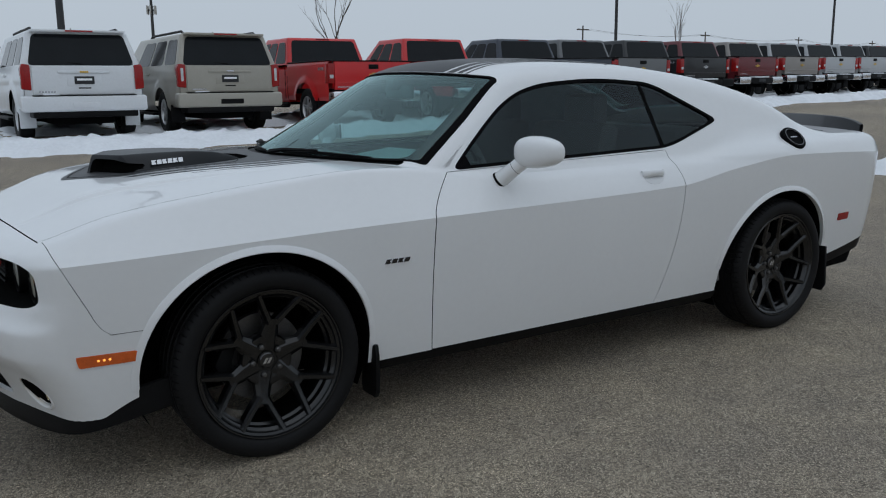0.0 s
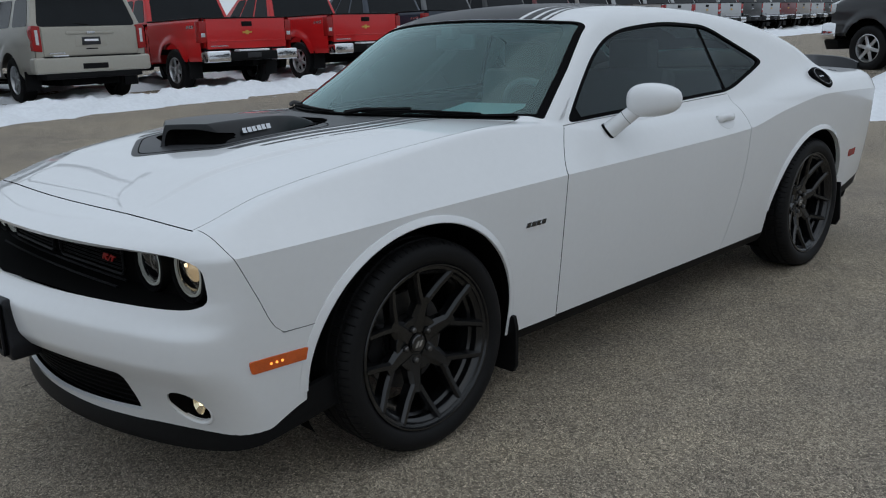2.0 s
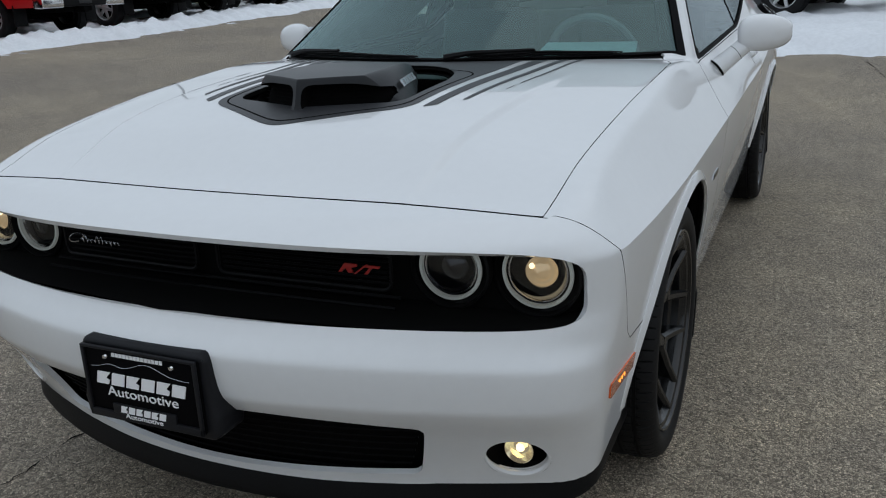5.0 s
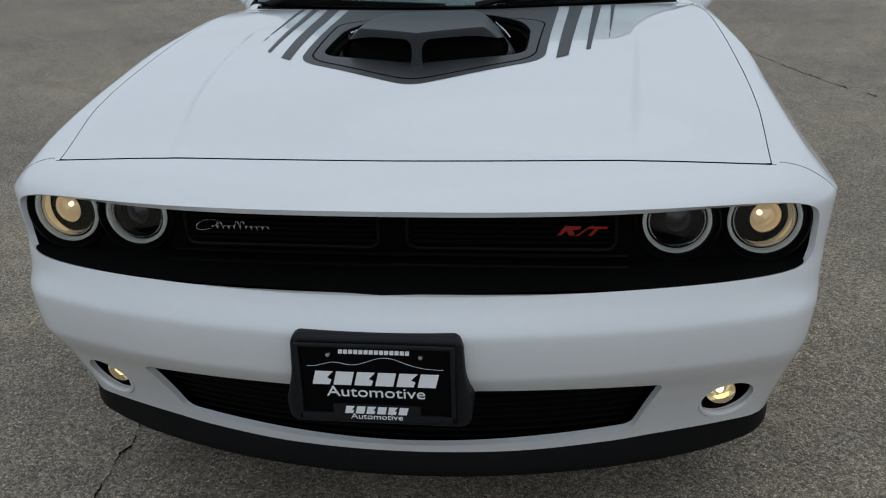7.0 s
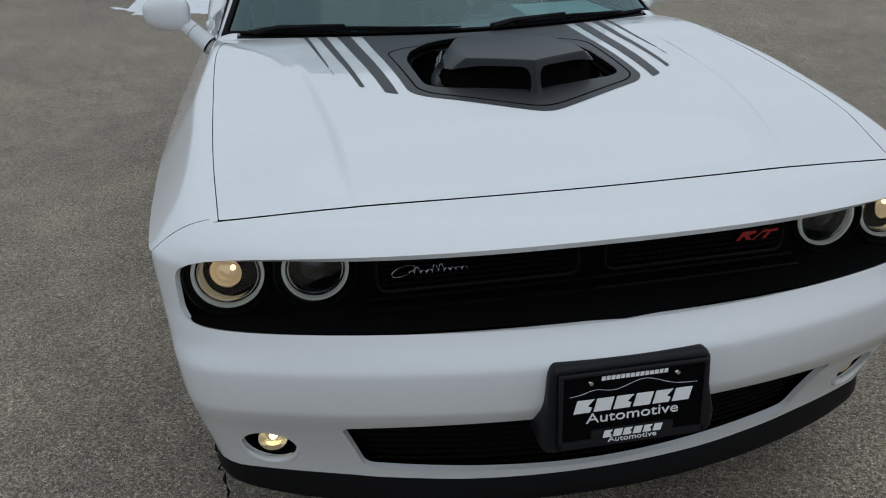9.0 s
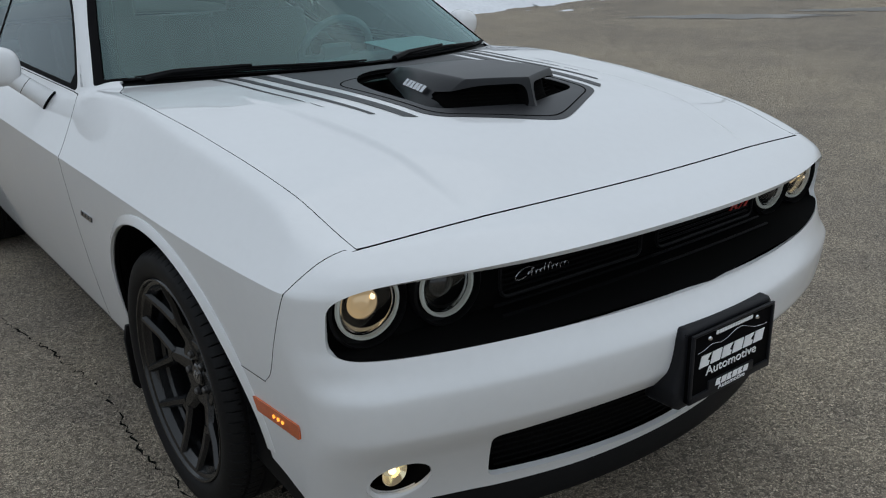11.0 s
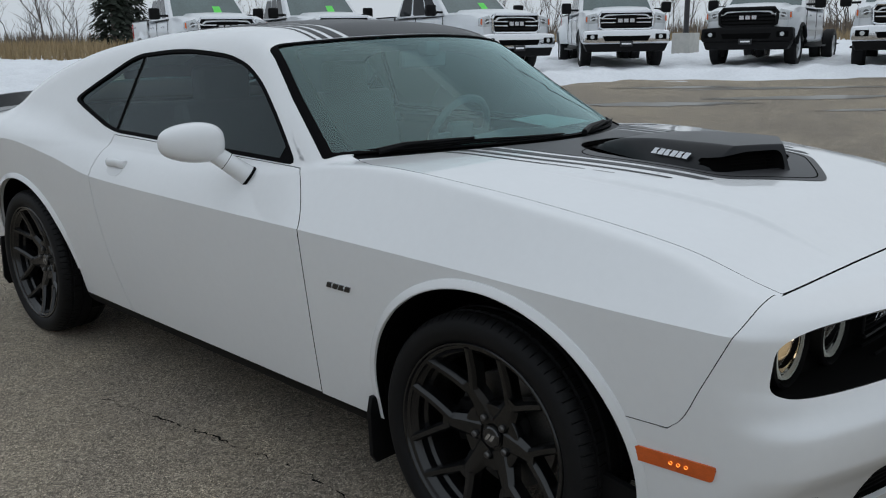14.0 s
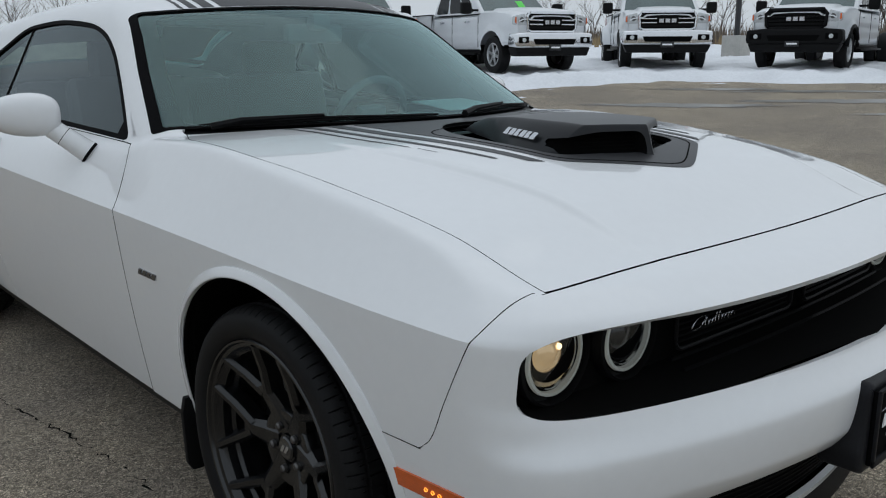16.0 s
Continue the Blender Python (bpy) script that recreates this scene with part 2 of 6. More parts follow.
cabin_w = curve((0.7, 0.0), (1.4, 0.012), (2.1, 0.022), (2.5, 0.06), (3.0, 0.05), (3.4, -0.03), (3.7, -0.1))
shoulder_k = curve((-0.75, 0.95), (-0.6, 0.90), (-0.3, 0.78), (0.0, 0.69), (0.5, 0.70), (0.9, 0.75))
hood_up = curve((-0.88, 0.0), (-0.80, 0.002), (-0.65, 0.014), (-0.45, 0.017), (-0.25, 0.013), (0.0, 0.006), (0.3, 0.0))
ARCH = ((0.0, 0.362), (2.946, 0.362))


def arch_r(x, z, cx, cz):
    """A distance from a wheel's centre that is even along its opening."""
    return ((np.abs(x - cx + 0.03) / 0.44) ** 2 + (np.maximum(z - cz, 0) / 0.416) ** 2) ** 0.5 * 0.42


def body_f(x, y, z):
    y = np.abs(y)
    zk = crease_z(x)
    below, above = np.maximum(0, zk - z), np.maximum(0, z - zk)
    late = step(-0.9, -0.5, x)
    inset = (0.045 + 0.022 * late) * below + (0.09 + 0.04 * late) * below ** 2 
    aft = step(0.9, 1.5, x)
    inset = inset + (0.46 * above + 1.75 * above ** 2) * aft + shoulder_k(x) * above * (1 - aft)
    side = (y - (crease_y(x) - inset)) * 0.94
    front = (nose_x(z + 0.05 * y * y * step(0.68, 0.60, z)) + 0.33 * y * y - x) * 0.92
    rear = (x - (4.06 - 0.16 * (y / 0.9) ** 4 - 0.25 * np.maximum(0, 0.75 - z) ** 2 - 0.3 * np.maximum(0, z - 0.95) ** 2))
    ridge = 0.550 + 0.085 * x
    bulge = 0.012 * step(ridge + 0.012, ridge - 0.012, y) * step(-0.80, -0.52, x) * step(0.25, -0.30, x)
    top = z - (top_c(x) - top_d(x) * (y / 0.8) ** 2.5 + bulge + hood_up(x) * step(0.77, 0.42, y))
    f = smax(side, front, 0.075)
    f = smax(f, rear, 0.14)
    return smax(f, top, 0.045 - 0.031 * step(-0.86, -0.70, x) * step(1.3, 0.9, x))


def cabin_f(x, y, z):
    y = np.abs(y)
    wind = (0.33 + 0.58 * y * y + (z - 1.03) * 1.92 - 0.18 * np.maximum(0, z - 1.2) - x) * 0.46
    roof = (z - (roof_c(x) - 0.045 * (y / 0.6) ** 2)) * 0.95
    side = (y - (0.822 - 0.47 * np.maximum(z - 1.0, -0.02) - 0.8 * np.maximum(0, 0.98 - z) + cabin_w(x))) * 0.9
    return np.maximum(smax(smax(wind, side, 0.05), roof, 0.07), 0.93 - z)


def car_f(x, y, z):
    k = 0.015 + 0.08 * step(2.2, 2.7, x)
    return smin(body_f(x, y, z), cabin_f(x, y, z), k)


def roots(origin, way, far=1.9):
    lo, hi = np.zeros(len(way)), np.full(len(way), far)
    for _ in range(34):
        mid = (lo + hi) / 2
        p = origin + way * mid[:, None]
        inside = car_f(p[:, 0], p[:, 1], p[:, 2]) < 0
        lo, hi = np.where(inside, mid, lo), np.where(inside, hi, mid)
    return origin + way * lo[:, None]


def grid_faces(n, m):
    i, j = np.meshgrid(np.arange(n - 1), np.arange(m - 1), indexing="ij")
    a = (i * m + j).ravel()
    return np.stack([a, a + m, a + m + 1, a + 1], 1).tolist()


def polar(x0, x1, a0, a1, nx, na, zo=0.72, follow=False):
    """The shell between two stations along the car, by rays turned about its long axis: 90 degrees is straight up. follow: one row runs along the side crease."""
    X, A = np.meshgrid(np.linspace(x0, x1, nx), np.radians(np.linspace(a0, a1, na)), indexing="ij")
    if follow:
        k = int(na * (2 - a0) / (a1 - a0))
        u = np.arange(na)[None, :] + 0 * X
        mid = np.arctan2(crease_z(X) - zo, crease_y(X))
        lo, hi = math.radians(a0), math.radians(a1)
        A = np.where(u <= k, lo + (mid - lo) * u / k, mid + (hi - mid) * (u - k) / (na - 1 - k))
    X, A = X.ravel(), A.ravel()
    c = np.cos(A)
    c[np.abs(c) < 1e-9] = 0
    return roots(np.stack([X, 0 * X, 0 * X + zo], 1), np.stack([0 * X, c, np.sin(A)], 1)), grid_faces(nx, na)


def fan(p0, p1, e0, e1, n_p, n_e, origin=(-0.2, 0.0, 0.5)):
    """The nose, by rays from a point behind it: turn from straight ahead, and height."""
    P, E = np.meshgrid(np.radians(np.linspace(p0, p1, n_p)), np.radians(np.linspace(e0, e1, n_e)), indexing="ij")
    P, E = P.ravel(), E.ravel()
    s = np.sin(P)
    s[np.abs(s) < 1e-9] = 0
    o = np.tile(np.array(origin), (len(P), 1))
    return roots(o, np.stack([-np.cos(P) * np.cos(E), s * np.cos(E), np.sin(E)], 1)), grid_faces(n_p, n_e)


def clip(V, F, field):
    """Keeps what lies where the field is negative, cut along its zero line."""
    val = field(V[:, 0], V[:, 1], V[:, 2])
    if (val < 0).all():
        return V, F
    extra, cut, out, n = [], {}, [], len(V)
    neg = val < 0
    for face in F:
        k = sum(bool(neg[i]) for i in face)
        if k == len(face):
            out.append(list(face))
            continue
        if k == 0:
            continue
        poly = []
        for i, j in zip(face, list(face[1:]) + [face[0]]):
            if neg[i]:
                poly.append(i)
            if neg[i] != neg[j]:
                key = (min(i, j), max(i, j))
                if key not in cut:
                    a, b = key
                    t = min(max(val[a] / (val[a] - val[b]), 0.0), 1.0)
                    cut[key] = n + len(extra)
                    extra.append(V[a] + (V[b] - V[a]) * t)
                poly.append(cut[key])
        if len(poly) > 2:
            out.append(poly)
    V = np.vstack([V, np.array(extra)]) if extra else V
    used = sorted({i for f in out for i in f})
    back = {i: k for k, i in enumerate(used)}
    return V[used], [[back[i] for i in f] for f in out]


def normals(V, f=None):
    e, f = 1e-4, f or car_f
    g = np.stack([f(V[:, 0] + e, V[:, 1], V[:, 2]) - f(V[:, 0] - e, V[:, 1], V[:, 2]),
                  f(V[:, 0], V[:, 1] + e, V[:, 2]) - f(V[:, 0], V[:, 1] - e, V[:, 2]),
                  f(V[:, 0], V[:, 1], V[:, 2] + e) - f(V[:, 0], V[:, 1], V[:, 2] - e)], 1)
    return g / np.maximum(np.linalg.norm(g, axis=1, keepdims=True), 1e-9)


def mirrored(V, F):
    W = V * np.array([1, -1, 1])
    n = len(V)
    on = np.abs(V[:, 1]) < 1e-6
    ids = np.where(on, np.arange(n), np.arange(n) + n)
    return np.vstack([V, W]), F + [[int(ids[i]) for i in f[::-1]] for f in F]


def sheet(name, V, F, material, parent, thick=0.012, lift=0.0, label="", both=False, side=1, inner=None, auto=25):
    """A panel of the shell with an inner skin and closed rims. both: across the middle; side -1: the mirrored one."""
    N = normals(V)
    if both:
        n0 = len(V)
        V, F = mirrored(V, F)
        N = np.vstack([N, N * np.array([1, -1, 1])])
    elif side < 0:
        V, N, F = V * np.array([1, -1, 1]), N * np.array([1, -1, 1]), [f[::-1] for f in F]
    # faces look outward
    f0 = F[len(F) // 2]
    p = V[f0]
    if np.dot(np.cross(p[1] - p[0], p[2] - p[0]), N[f0[0]]) < 0:
        F = [f[::-1] for f in F]
    V0, V1, n = V + N * lift, V + N * (lift - thick), len(V)
    edges = {}
    for f in F:
        for i, j in zip(f, f[1:] + f[:1]):
            edges[(i, j)] = edges.get((i, j), 0) + 1
    rim = [[j, i, i + n, j + n] for (i, j) in edges if (j, i) not in edges]
    ob = mesh_ob(name, np.vstack([V0, V1]), F + [[i + n for i in f[::-1]] for f in F] + rim, material, parent, label, auto=auto)
    if inner is not None:
        ob.data.materials.append(inner)
        for p in ob.data.polygons[len(F):]:
            p.material_index = 1
    return ob


def convex(points):
    """A field over two numbers: how far outside a convex outline, given clockwise or anticlockwise, with softened corners."""
    c = np.mean(np.array(points), 0)
    lines = []
    for (ax, ay), (bx, by) in zip(points, points[1:] + points[:1]):
        nx, ny = by - ay, ax - bx
        l = math.hypot(nx, ny)
        nx, ny = nx / l, ny / l
        if nx * (c[0] - ax) + ny * (c[1] - ay) > 0:
            nx, ny = -nx, -ny
        lines.append((nx, ny, ax, ay))

    def field(u, v, k=0.03):
        out = None
        for nx, ny, ax, ay in lines:
            d = nx * (u - ax) + ny * (v - ay)
            out = d if out is None else smax(out, d, k)
        return out
    return field


GAP = 0.0018
fender_seam = curve((0.5, -0.552), (0.556, -0.555), (0.575, -0.576), (0.60, -0.593), (0.661, -0.622), (0.713, -0.648), (0.788, -0.684), (0.83, -0.703), (0.853, -0.710), (0.90, -0.735))
hood_side = curve((-0.80, 0.755), (-0.72, 0.761), (-0.5, 0.774), (-0.1, 0.787), (0.3, 0.796), (0.5, 0.790), (0.64, 0.74))
dlo = convex([(0.85, 1.003), (1.08, 1.20), (1.22, 1.292), (1.37, 1.347), (1.65, 1.378), (1.9, 1.378), (2.14, 1.352), (2.50, 1.162), (2.14, 1.037)])
grille_mid = lambda y: 0.753 - 0.028 * (y / 0.85) ** 2


def grille_field(x, y, z):
    """The headlamp and grille opening."""
    y = np.abs(y)
    h = np.where(z < grille_mid(y), 0.074, 0.082)
    return ((np.abs(y) / 0.858) ** 15 + (np.abs(z - grille_mid(y)) / h) ** 5) ** 0.2 * h - h


low_grille = convex([(-0.560, 0.445), (-0.510, 0.286), (-0.25, 0.268), (0.0, 0.260), (0.25, 0.268), (0.510, 0.286), (0.560, 0.445), (0.40, 0.470), (0.0, 0.486), (-0.40, 0.470)])


def hood_front(y):
    return -0.794 + 0.067 * (np.abs(y) / 0.77) ** 2


def arch_field(x, z):
    """Negative outside both wheel openings."""
    return np.maximum(0.42 - arch_r(x, z, *ARCH[0]), 0.42 - arch_r(x, z, *ARCH[1]))


def wind_field(x, y, z):
    """The windshield's outline."""
    y = np.abs(y)
    s = smax(y - (0.800 - 0.47 * (z - 1.03)), x - (1.060 + 0.42 * y * y), 0.03)
    return smax(s, (0.37 + 0.56 * y * y - x), 0.02)


def back_field(x, y, z):
    """The rear window's outline."""
    y = np.abs(y)
    return smax(smax(y - (0.62 - 0.5 * (z - 1.2)), 2.55 - x, 0.06), x - 3.22, 0.06)


car = new("coupe_car", None)
tagged(car, "white two-door muscle coupe with black hood scoop and stripes", "car")


def build_body():
    def cut(V, F, *fields):
        for f in fields:
            V, F = clip(V, F, f)
        return V, F

    # hood
    V, F = polar(-0.83, 0.78, 18, 90, 180, 210, 0.55)
    hood_region = lambda x, y, z: np.maximum(np.maximum(np.abs(y) - hood_side(x) + 0.0011, hood_front(y) + 0.0045 - x), x - (0.335 + 0.56 * y * y))
    V, F = cut(V, F, hood_region, lambda x, y, z: -scoop_hole(x, y, z))
    sheet("hood", V, F, M_WHITE, car, both=True, inner=M_DARK)
    # near-black backing added under the hood, standing in for shade in its gaps
    V, F = polar(-0.86, 0.78, 18, 90, 60, 60, 0.55)
    V, F = cut(V, F, lambda x, y, z: np.maximum(np.maximum(np.abs(y) - hood_side(x) - 0.02, hood_front(y) - 0.02 - x), x - (0.36 + 0.56 * y * y)), lambda x, y, z: -scoop_hole(x, y, z) - 0.01)
    sheet("hood_gap_backing", V, F, M_DARK, car, thick=0.004, lift=-0.022, both=True)
    # front fascia
    V, F = fan(0, 104, -40, 44, 220, 170)
    before = lambda x, y, z: np.where((np.abs(y) < 0.775) & (z > 0.72), x - hood_front(y), np.where(z > 0.556, x - fender_seam(z), np.minimum(x + 0.554, z - 0.5525))) + 0.0011
    V, F = cut(V, F, lambda x, y, z: smax(x - (-0.30), x - 5, 0.01), before, lambda x, y, z: arch_field(x, z), lambda x, y, z: -grille_field(x, y, z),
               lambda x, y, z: -low_grille(y, z, 0.02), lambda x, y, z: 1 - np.hypot((np.abs(y) - 0.714) / 0.060, (z - 0.343) / 0.056),
               lambda x, y, z: 0.232 + 0.085 * step(-0.66, -0.43, x) - z)
    sheet("front_bumper", V, F, M_WHITE, car, thick=0.014, both=True, auto=60)
    # side panels
    side_v, side_f = polar(-0.80, 4.10, -34, 50, 520, 170, follow=True)
    belt = lambda x, y, z: smax(z - 2.0, dlo(x, z), 0.01)
    cabin_edge = lambda x, y, z: np.where((x > 0.62) & (x < 2.3), z - (0.998 + 0.0226 * (x - 0.85)), -1)
    door_front = lambda z: 0.692 + 0.02 * np.maximum(0, 0.83 - z) / 0.56 - 0.15 * np.maximum(0, 0.83 - z) * np.maximum(0, z - 0.27) + 1.4 * np.maximum(0, z - 0.84) ** 1.3
    door_back = lambda z: 2.125 - 0.35 * np.maximum(0, 0.83 - z) ** 2 - 0.2 * np.maximum(0, z - 0.9)
    for s in (-1, 1):
        V, F = cut(side_v, side_f, lambda x, y, z: arch_field(x, z), lambda x, y, z: 0.268 - z, lambda x, y, z: x - door_front(z) + 0.0022,
                   lambda x, y, z: np.where((np.abs(y) < 0.775) & (z > 0.72), hood_front(y) - x, np.where(z > 0.556, fender_seam(z) - x, np.where(x < -0.1, np.maximum(0.5555 - z, -0.554 - x), -1))) + 0.0011,
                   lambda x, y, z: np.where(z > 0.84, hood_side(x) - np.abs(y) + 0.0010, -1), lambda x, y, z: z - 1.045 - 0.1 * step(0.7, 0.9, x))
        sheet("front_fender", V, F, M_WHITE, car, side=s, inner=M_DARK)
        V, F = cut(side_v, side_f, lambda x, y, z: 0.272 - z, lambda x, y, z: door_front(z) - x + GAP, lambda x, y, z: x - door_back(z) + GAP, cabin_edge)
        sheet("door", V, F, M_WHITE, car, side=s, inner=M_DARK)
    # roof side, pillars, quarter panel and deck in one shell
    V, F = polar(0.30, 4.10, -42, 90, 380, 190, follow=True)
    V, F = cut(V, F, lambda x, y, z: arch_field(x, z), lambda x, y, z: 0.272 - z,
               lambda x, y, z: np.minimum(door_back(z) - x, 0.999 + 0.0226 * (x - 0.85) - z) + GAP,
               lambda x, y, z: -dlo(x, z), lambda x, y, z: -wind_field(x, y, z), lambda x, y, z: -back_field(x, y, z),
               lambda x, y, z: 0.66 + 0.01 - x, lambda x, y, z: x - 4.05, lambda x, y, z: np.where(x > 3.2, 0.350 + 0.17 * (x - 3.4) - z, -1))
    sheet("body_shell", V, F, M_WHITE, car, both=True)
    # plain closing panel at the tail
    ring = roots(np.tile([[4.04, 0.0, 0.72]], (61, 1)), np.stack([np.zeros(61), np.cos(np.radians(np.linspace(-32, 212, 61))), np.sin(np.radians(np.linspace(-32, 212, 61)))], 1))
    part("rear_panel", prism([(p[1], p[2]) for p in ring], 4.028, 4.044, "x"), M_WHITE, car)
    # glass
    V, F = polar(0.30, 1.6, 5, 90, 120, 90)
    V, F = cut(V, F, wind_field)
    sheet("windshield", V, F, M_WINDSHIELD, car, thick=0.005, lift=-0.004, both=True, inner=M_GLASSIN, label="green-tinted windshield reflecting the sky")
    Vb, Fb = cut(V, F, lambda x, y, z: -(smax(wind_field(x, y, z) + 0.03, np.abs(y) - (0.745 - 0.47 * (z - 1.03)), 0.06)))
    sheet("windshield_border", Vb, Fb, M_FRIT, car, thick=0.003, lift=-0.010, both=True)
    Vb, Fb = cut(V, F, lambda x, y, z: -np.maximum(wind_field(x, y, z) + 0.013, np.abs(y) - (0.783 - 0.475 * (z - 1.03))))
    sheet("windshield_moulding", Vb, Fb, M_TRIM, car, thick=0.004, lift=0.001, both=True)
    V, F = polar(2.4, 3.4, 15, 90, 70, 70)
    V, F = cut(V, F, back_field)
    sheet("rear_window", V, F, M_WINDSHIELD, car, thick=0.005, lift=-0.004, both=True, inner=M_GLASSIN)
    for s in (-1, 1):
        V, F = polar(0.8, 2.6, 5, 60, 160, 70)
        Vt, Ft = cut(V, F, lambda x, y, z: dlo(x, z) + 0.001, lambda x, y, z: -(dlo(x, z) + 0.014))
        sheet("window_trim", Vt, Ft, M_TRIM, car, thick=0.015, lift=0.001, side=s)
        post = lambda x, y, z: x - (2.06 + 0.12 * (1.36 - z))
        Vg, Fg = cut(V, F, lambda x, y, z: dlo(x, z) + 0.014, lambda x, y, z: x - (0.940 - 0.35 * (z - 1.05)))
        sheet("mirror_sail", Vg, Fg, M_TRIM, car, thick=0.01, lift=-0.001, side=s)
        Vg, Fg = cut(V, F, lambda x, y, z: dlo(x, z) + 0.014, lambda x, y, z: post(x, y, z) + 0.005)
        sheet("side_window", Vg, Fg, M_TINT, car, thick=0.004, lift=-0.006, side=s, inner=M_GLASSIN)
        Vg, Fg = cut(V, F, lambda x, y, z: dlo(x, z) + 0.014, lambda x, y, z: 0.005 - post(x, y, z))
        sheet("quarter_window", Vg, Fg, M_TINT, car, thick=0.004, lift=-0.006, side=s, inner=M_GLASSIN)
        Vg, Fg = cut(V, F, lambda x, y, z: dlo(x, z) + 0.014, lambda x, y, z: post(x, y, z) - 0.009, lambda x, y, z: -post(x, y, z) - 0.009)
        sheet("window_divider", Vg, Fg, M_DARK, car, thick=0.01, lift=-0.004, side=s)
    # dark inner shell behind the panels
    V, F = polar(-0.70, 3.95, -42, 75, 120, 60)
    V, F = cut(V, F, lambda x, y, z: z - 0.985, lambda x, y, z: arch_field(x, z) , lambda x, y, z: 0.25 - z)
    sheet("inner_panel", V, F, M_DARK, car, thick=0.004, lift=-0.03, both=True)



# ---- the car's fittings ----
def surf_y(x, z):
    return float(roots(np.array([[x, 0.0, z]]), np.array([[0.0, 1.0, 0.0]]))[0, 1])


def surf_x(y, z):
    return float(roots(np.array([[-0.3, y, z]]), np.array([[-1.0, 0.0, 0.0]]))[0, 0])


def surf_z(x, y):
    return float(roots(np.array([[x, y, 0.72]]), np.array([[0.0, 0.0, 1.0]]))[0, 2])


def lettering(name, text, size, m, material, parent, depth=0.0015):
    cu = bpy.data.curves.new(name, "FONT")
    cu.body, cu.size, cu.extrude, cu.align_x = text, size, depth, "CENTER"
    ob = bpy.data.objects.new(name, cu)
    me = bpy.data.meshes.new_from_object(ob)
    bpy.data.objects.remove(ob)
    me.transform(m)
    me.materials.append(material)
    made = new(name, me)
    made.parent = parent
    return made


def slanted_bars(n, width, height, gap, depth, slant=0.25, notch=True):
    """A word as plain leaning blocks, in the xy plane about the origin."""
    b = bmesh.new()
    w = (width - gap * (n - 1)) / n
    for i in range(n):
        x0 = -width / 2 + i * (w + gap)
        s = slant * height / 2
        pts = [(x0 - s, -height / 2), (x0 + w - s, -height / 2), (x0 + w + s, height / 2), (x0 + s, height / 2)]
        if notch and i % 2 == 0:
            pts = [(x0 - s, -height / 2), (x0 + w * 0.96 - s, -height / 2), (x0 + w - s * 0.3, -height * 0.15), (x0 + w * 0.72, 0), (x0 + w + s, height / 2), (x0 + s, height / 2)]
        join(b, prism(pts, -depth, depth, "z"))
    return b


FACE_FRONT = Matrix(((0, 0, -1, 0), (-1, 0, 0, 0), (0, 1, 0, 0), (0, 0, 0, 1)))


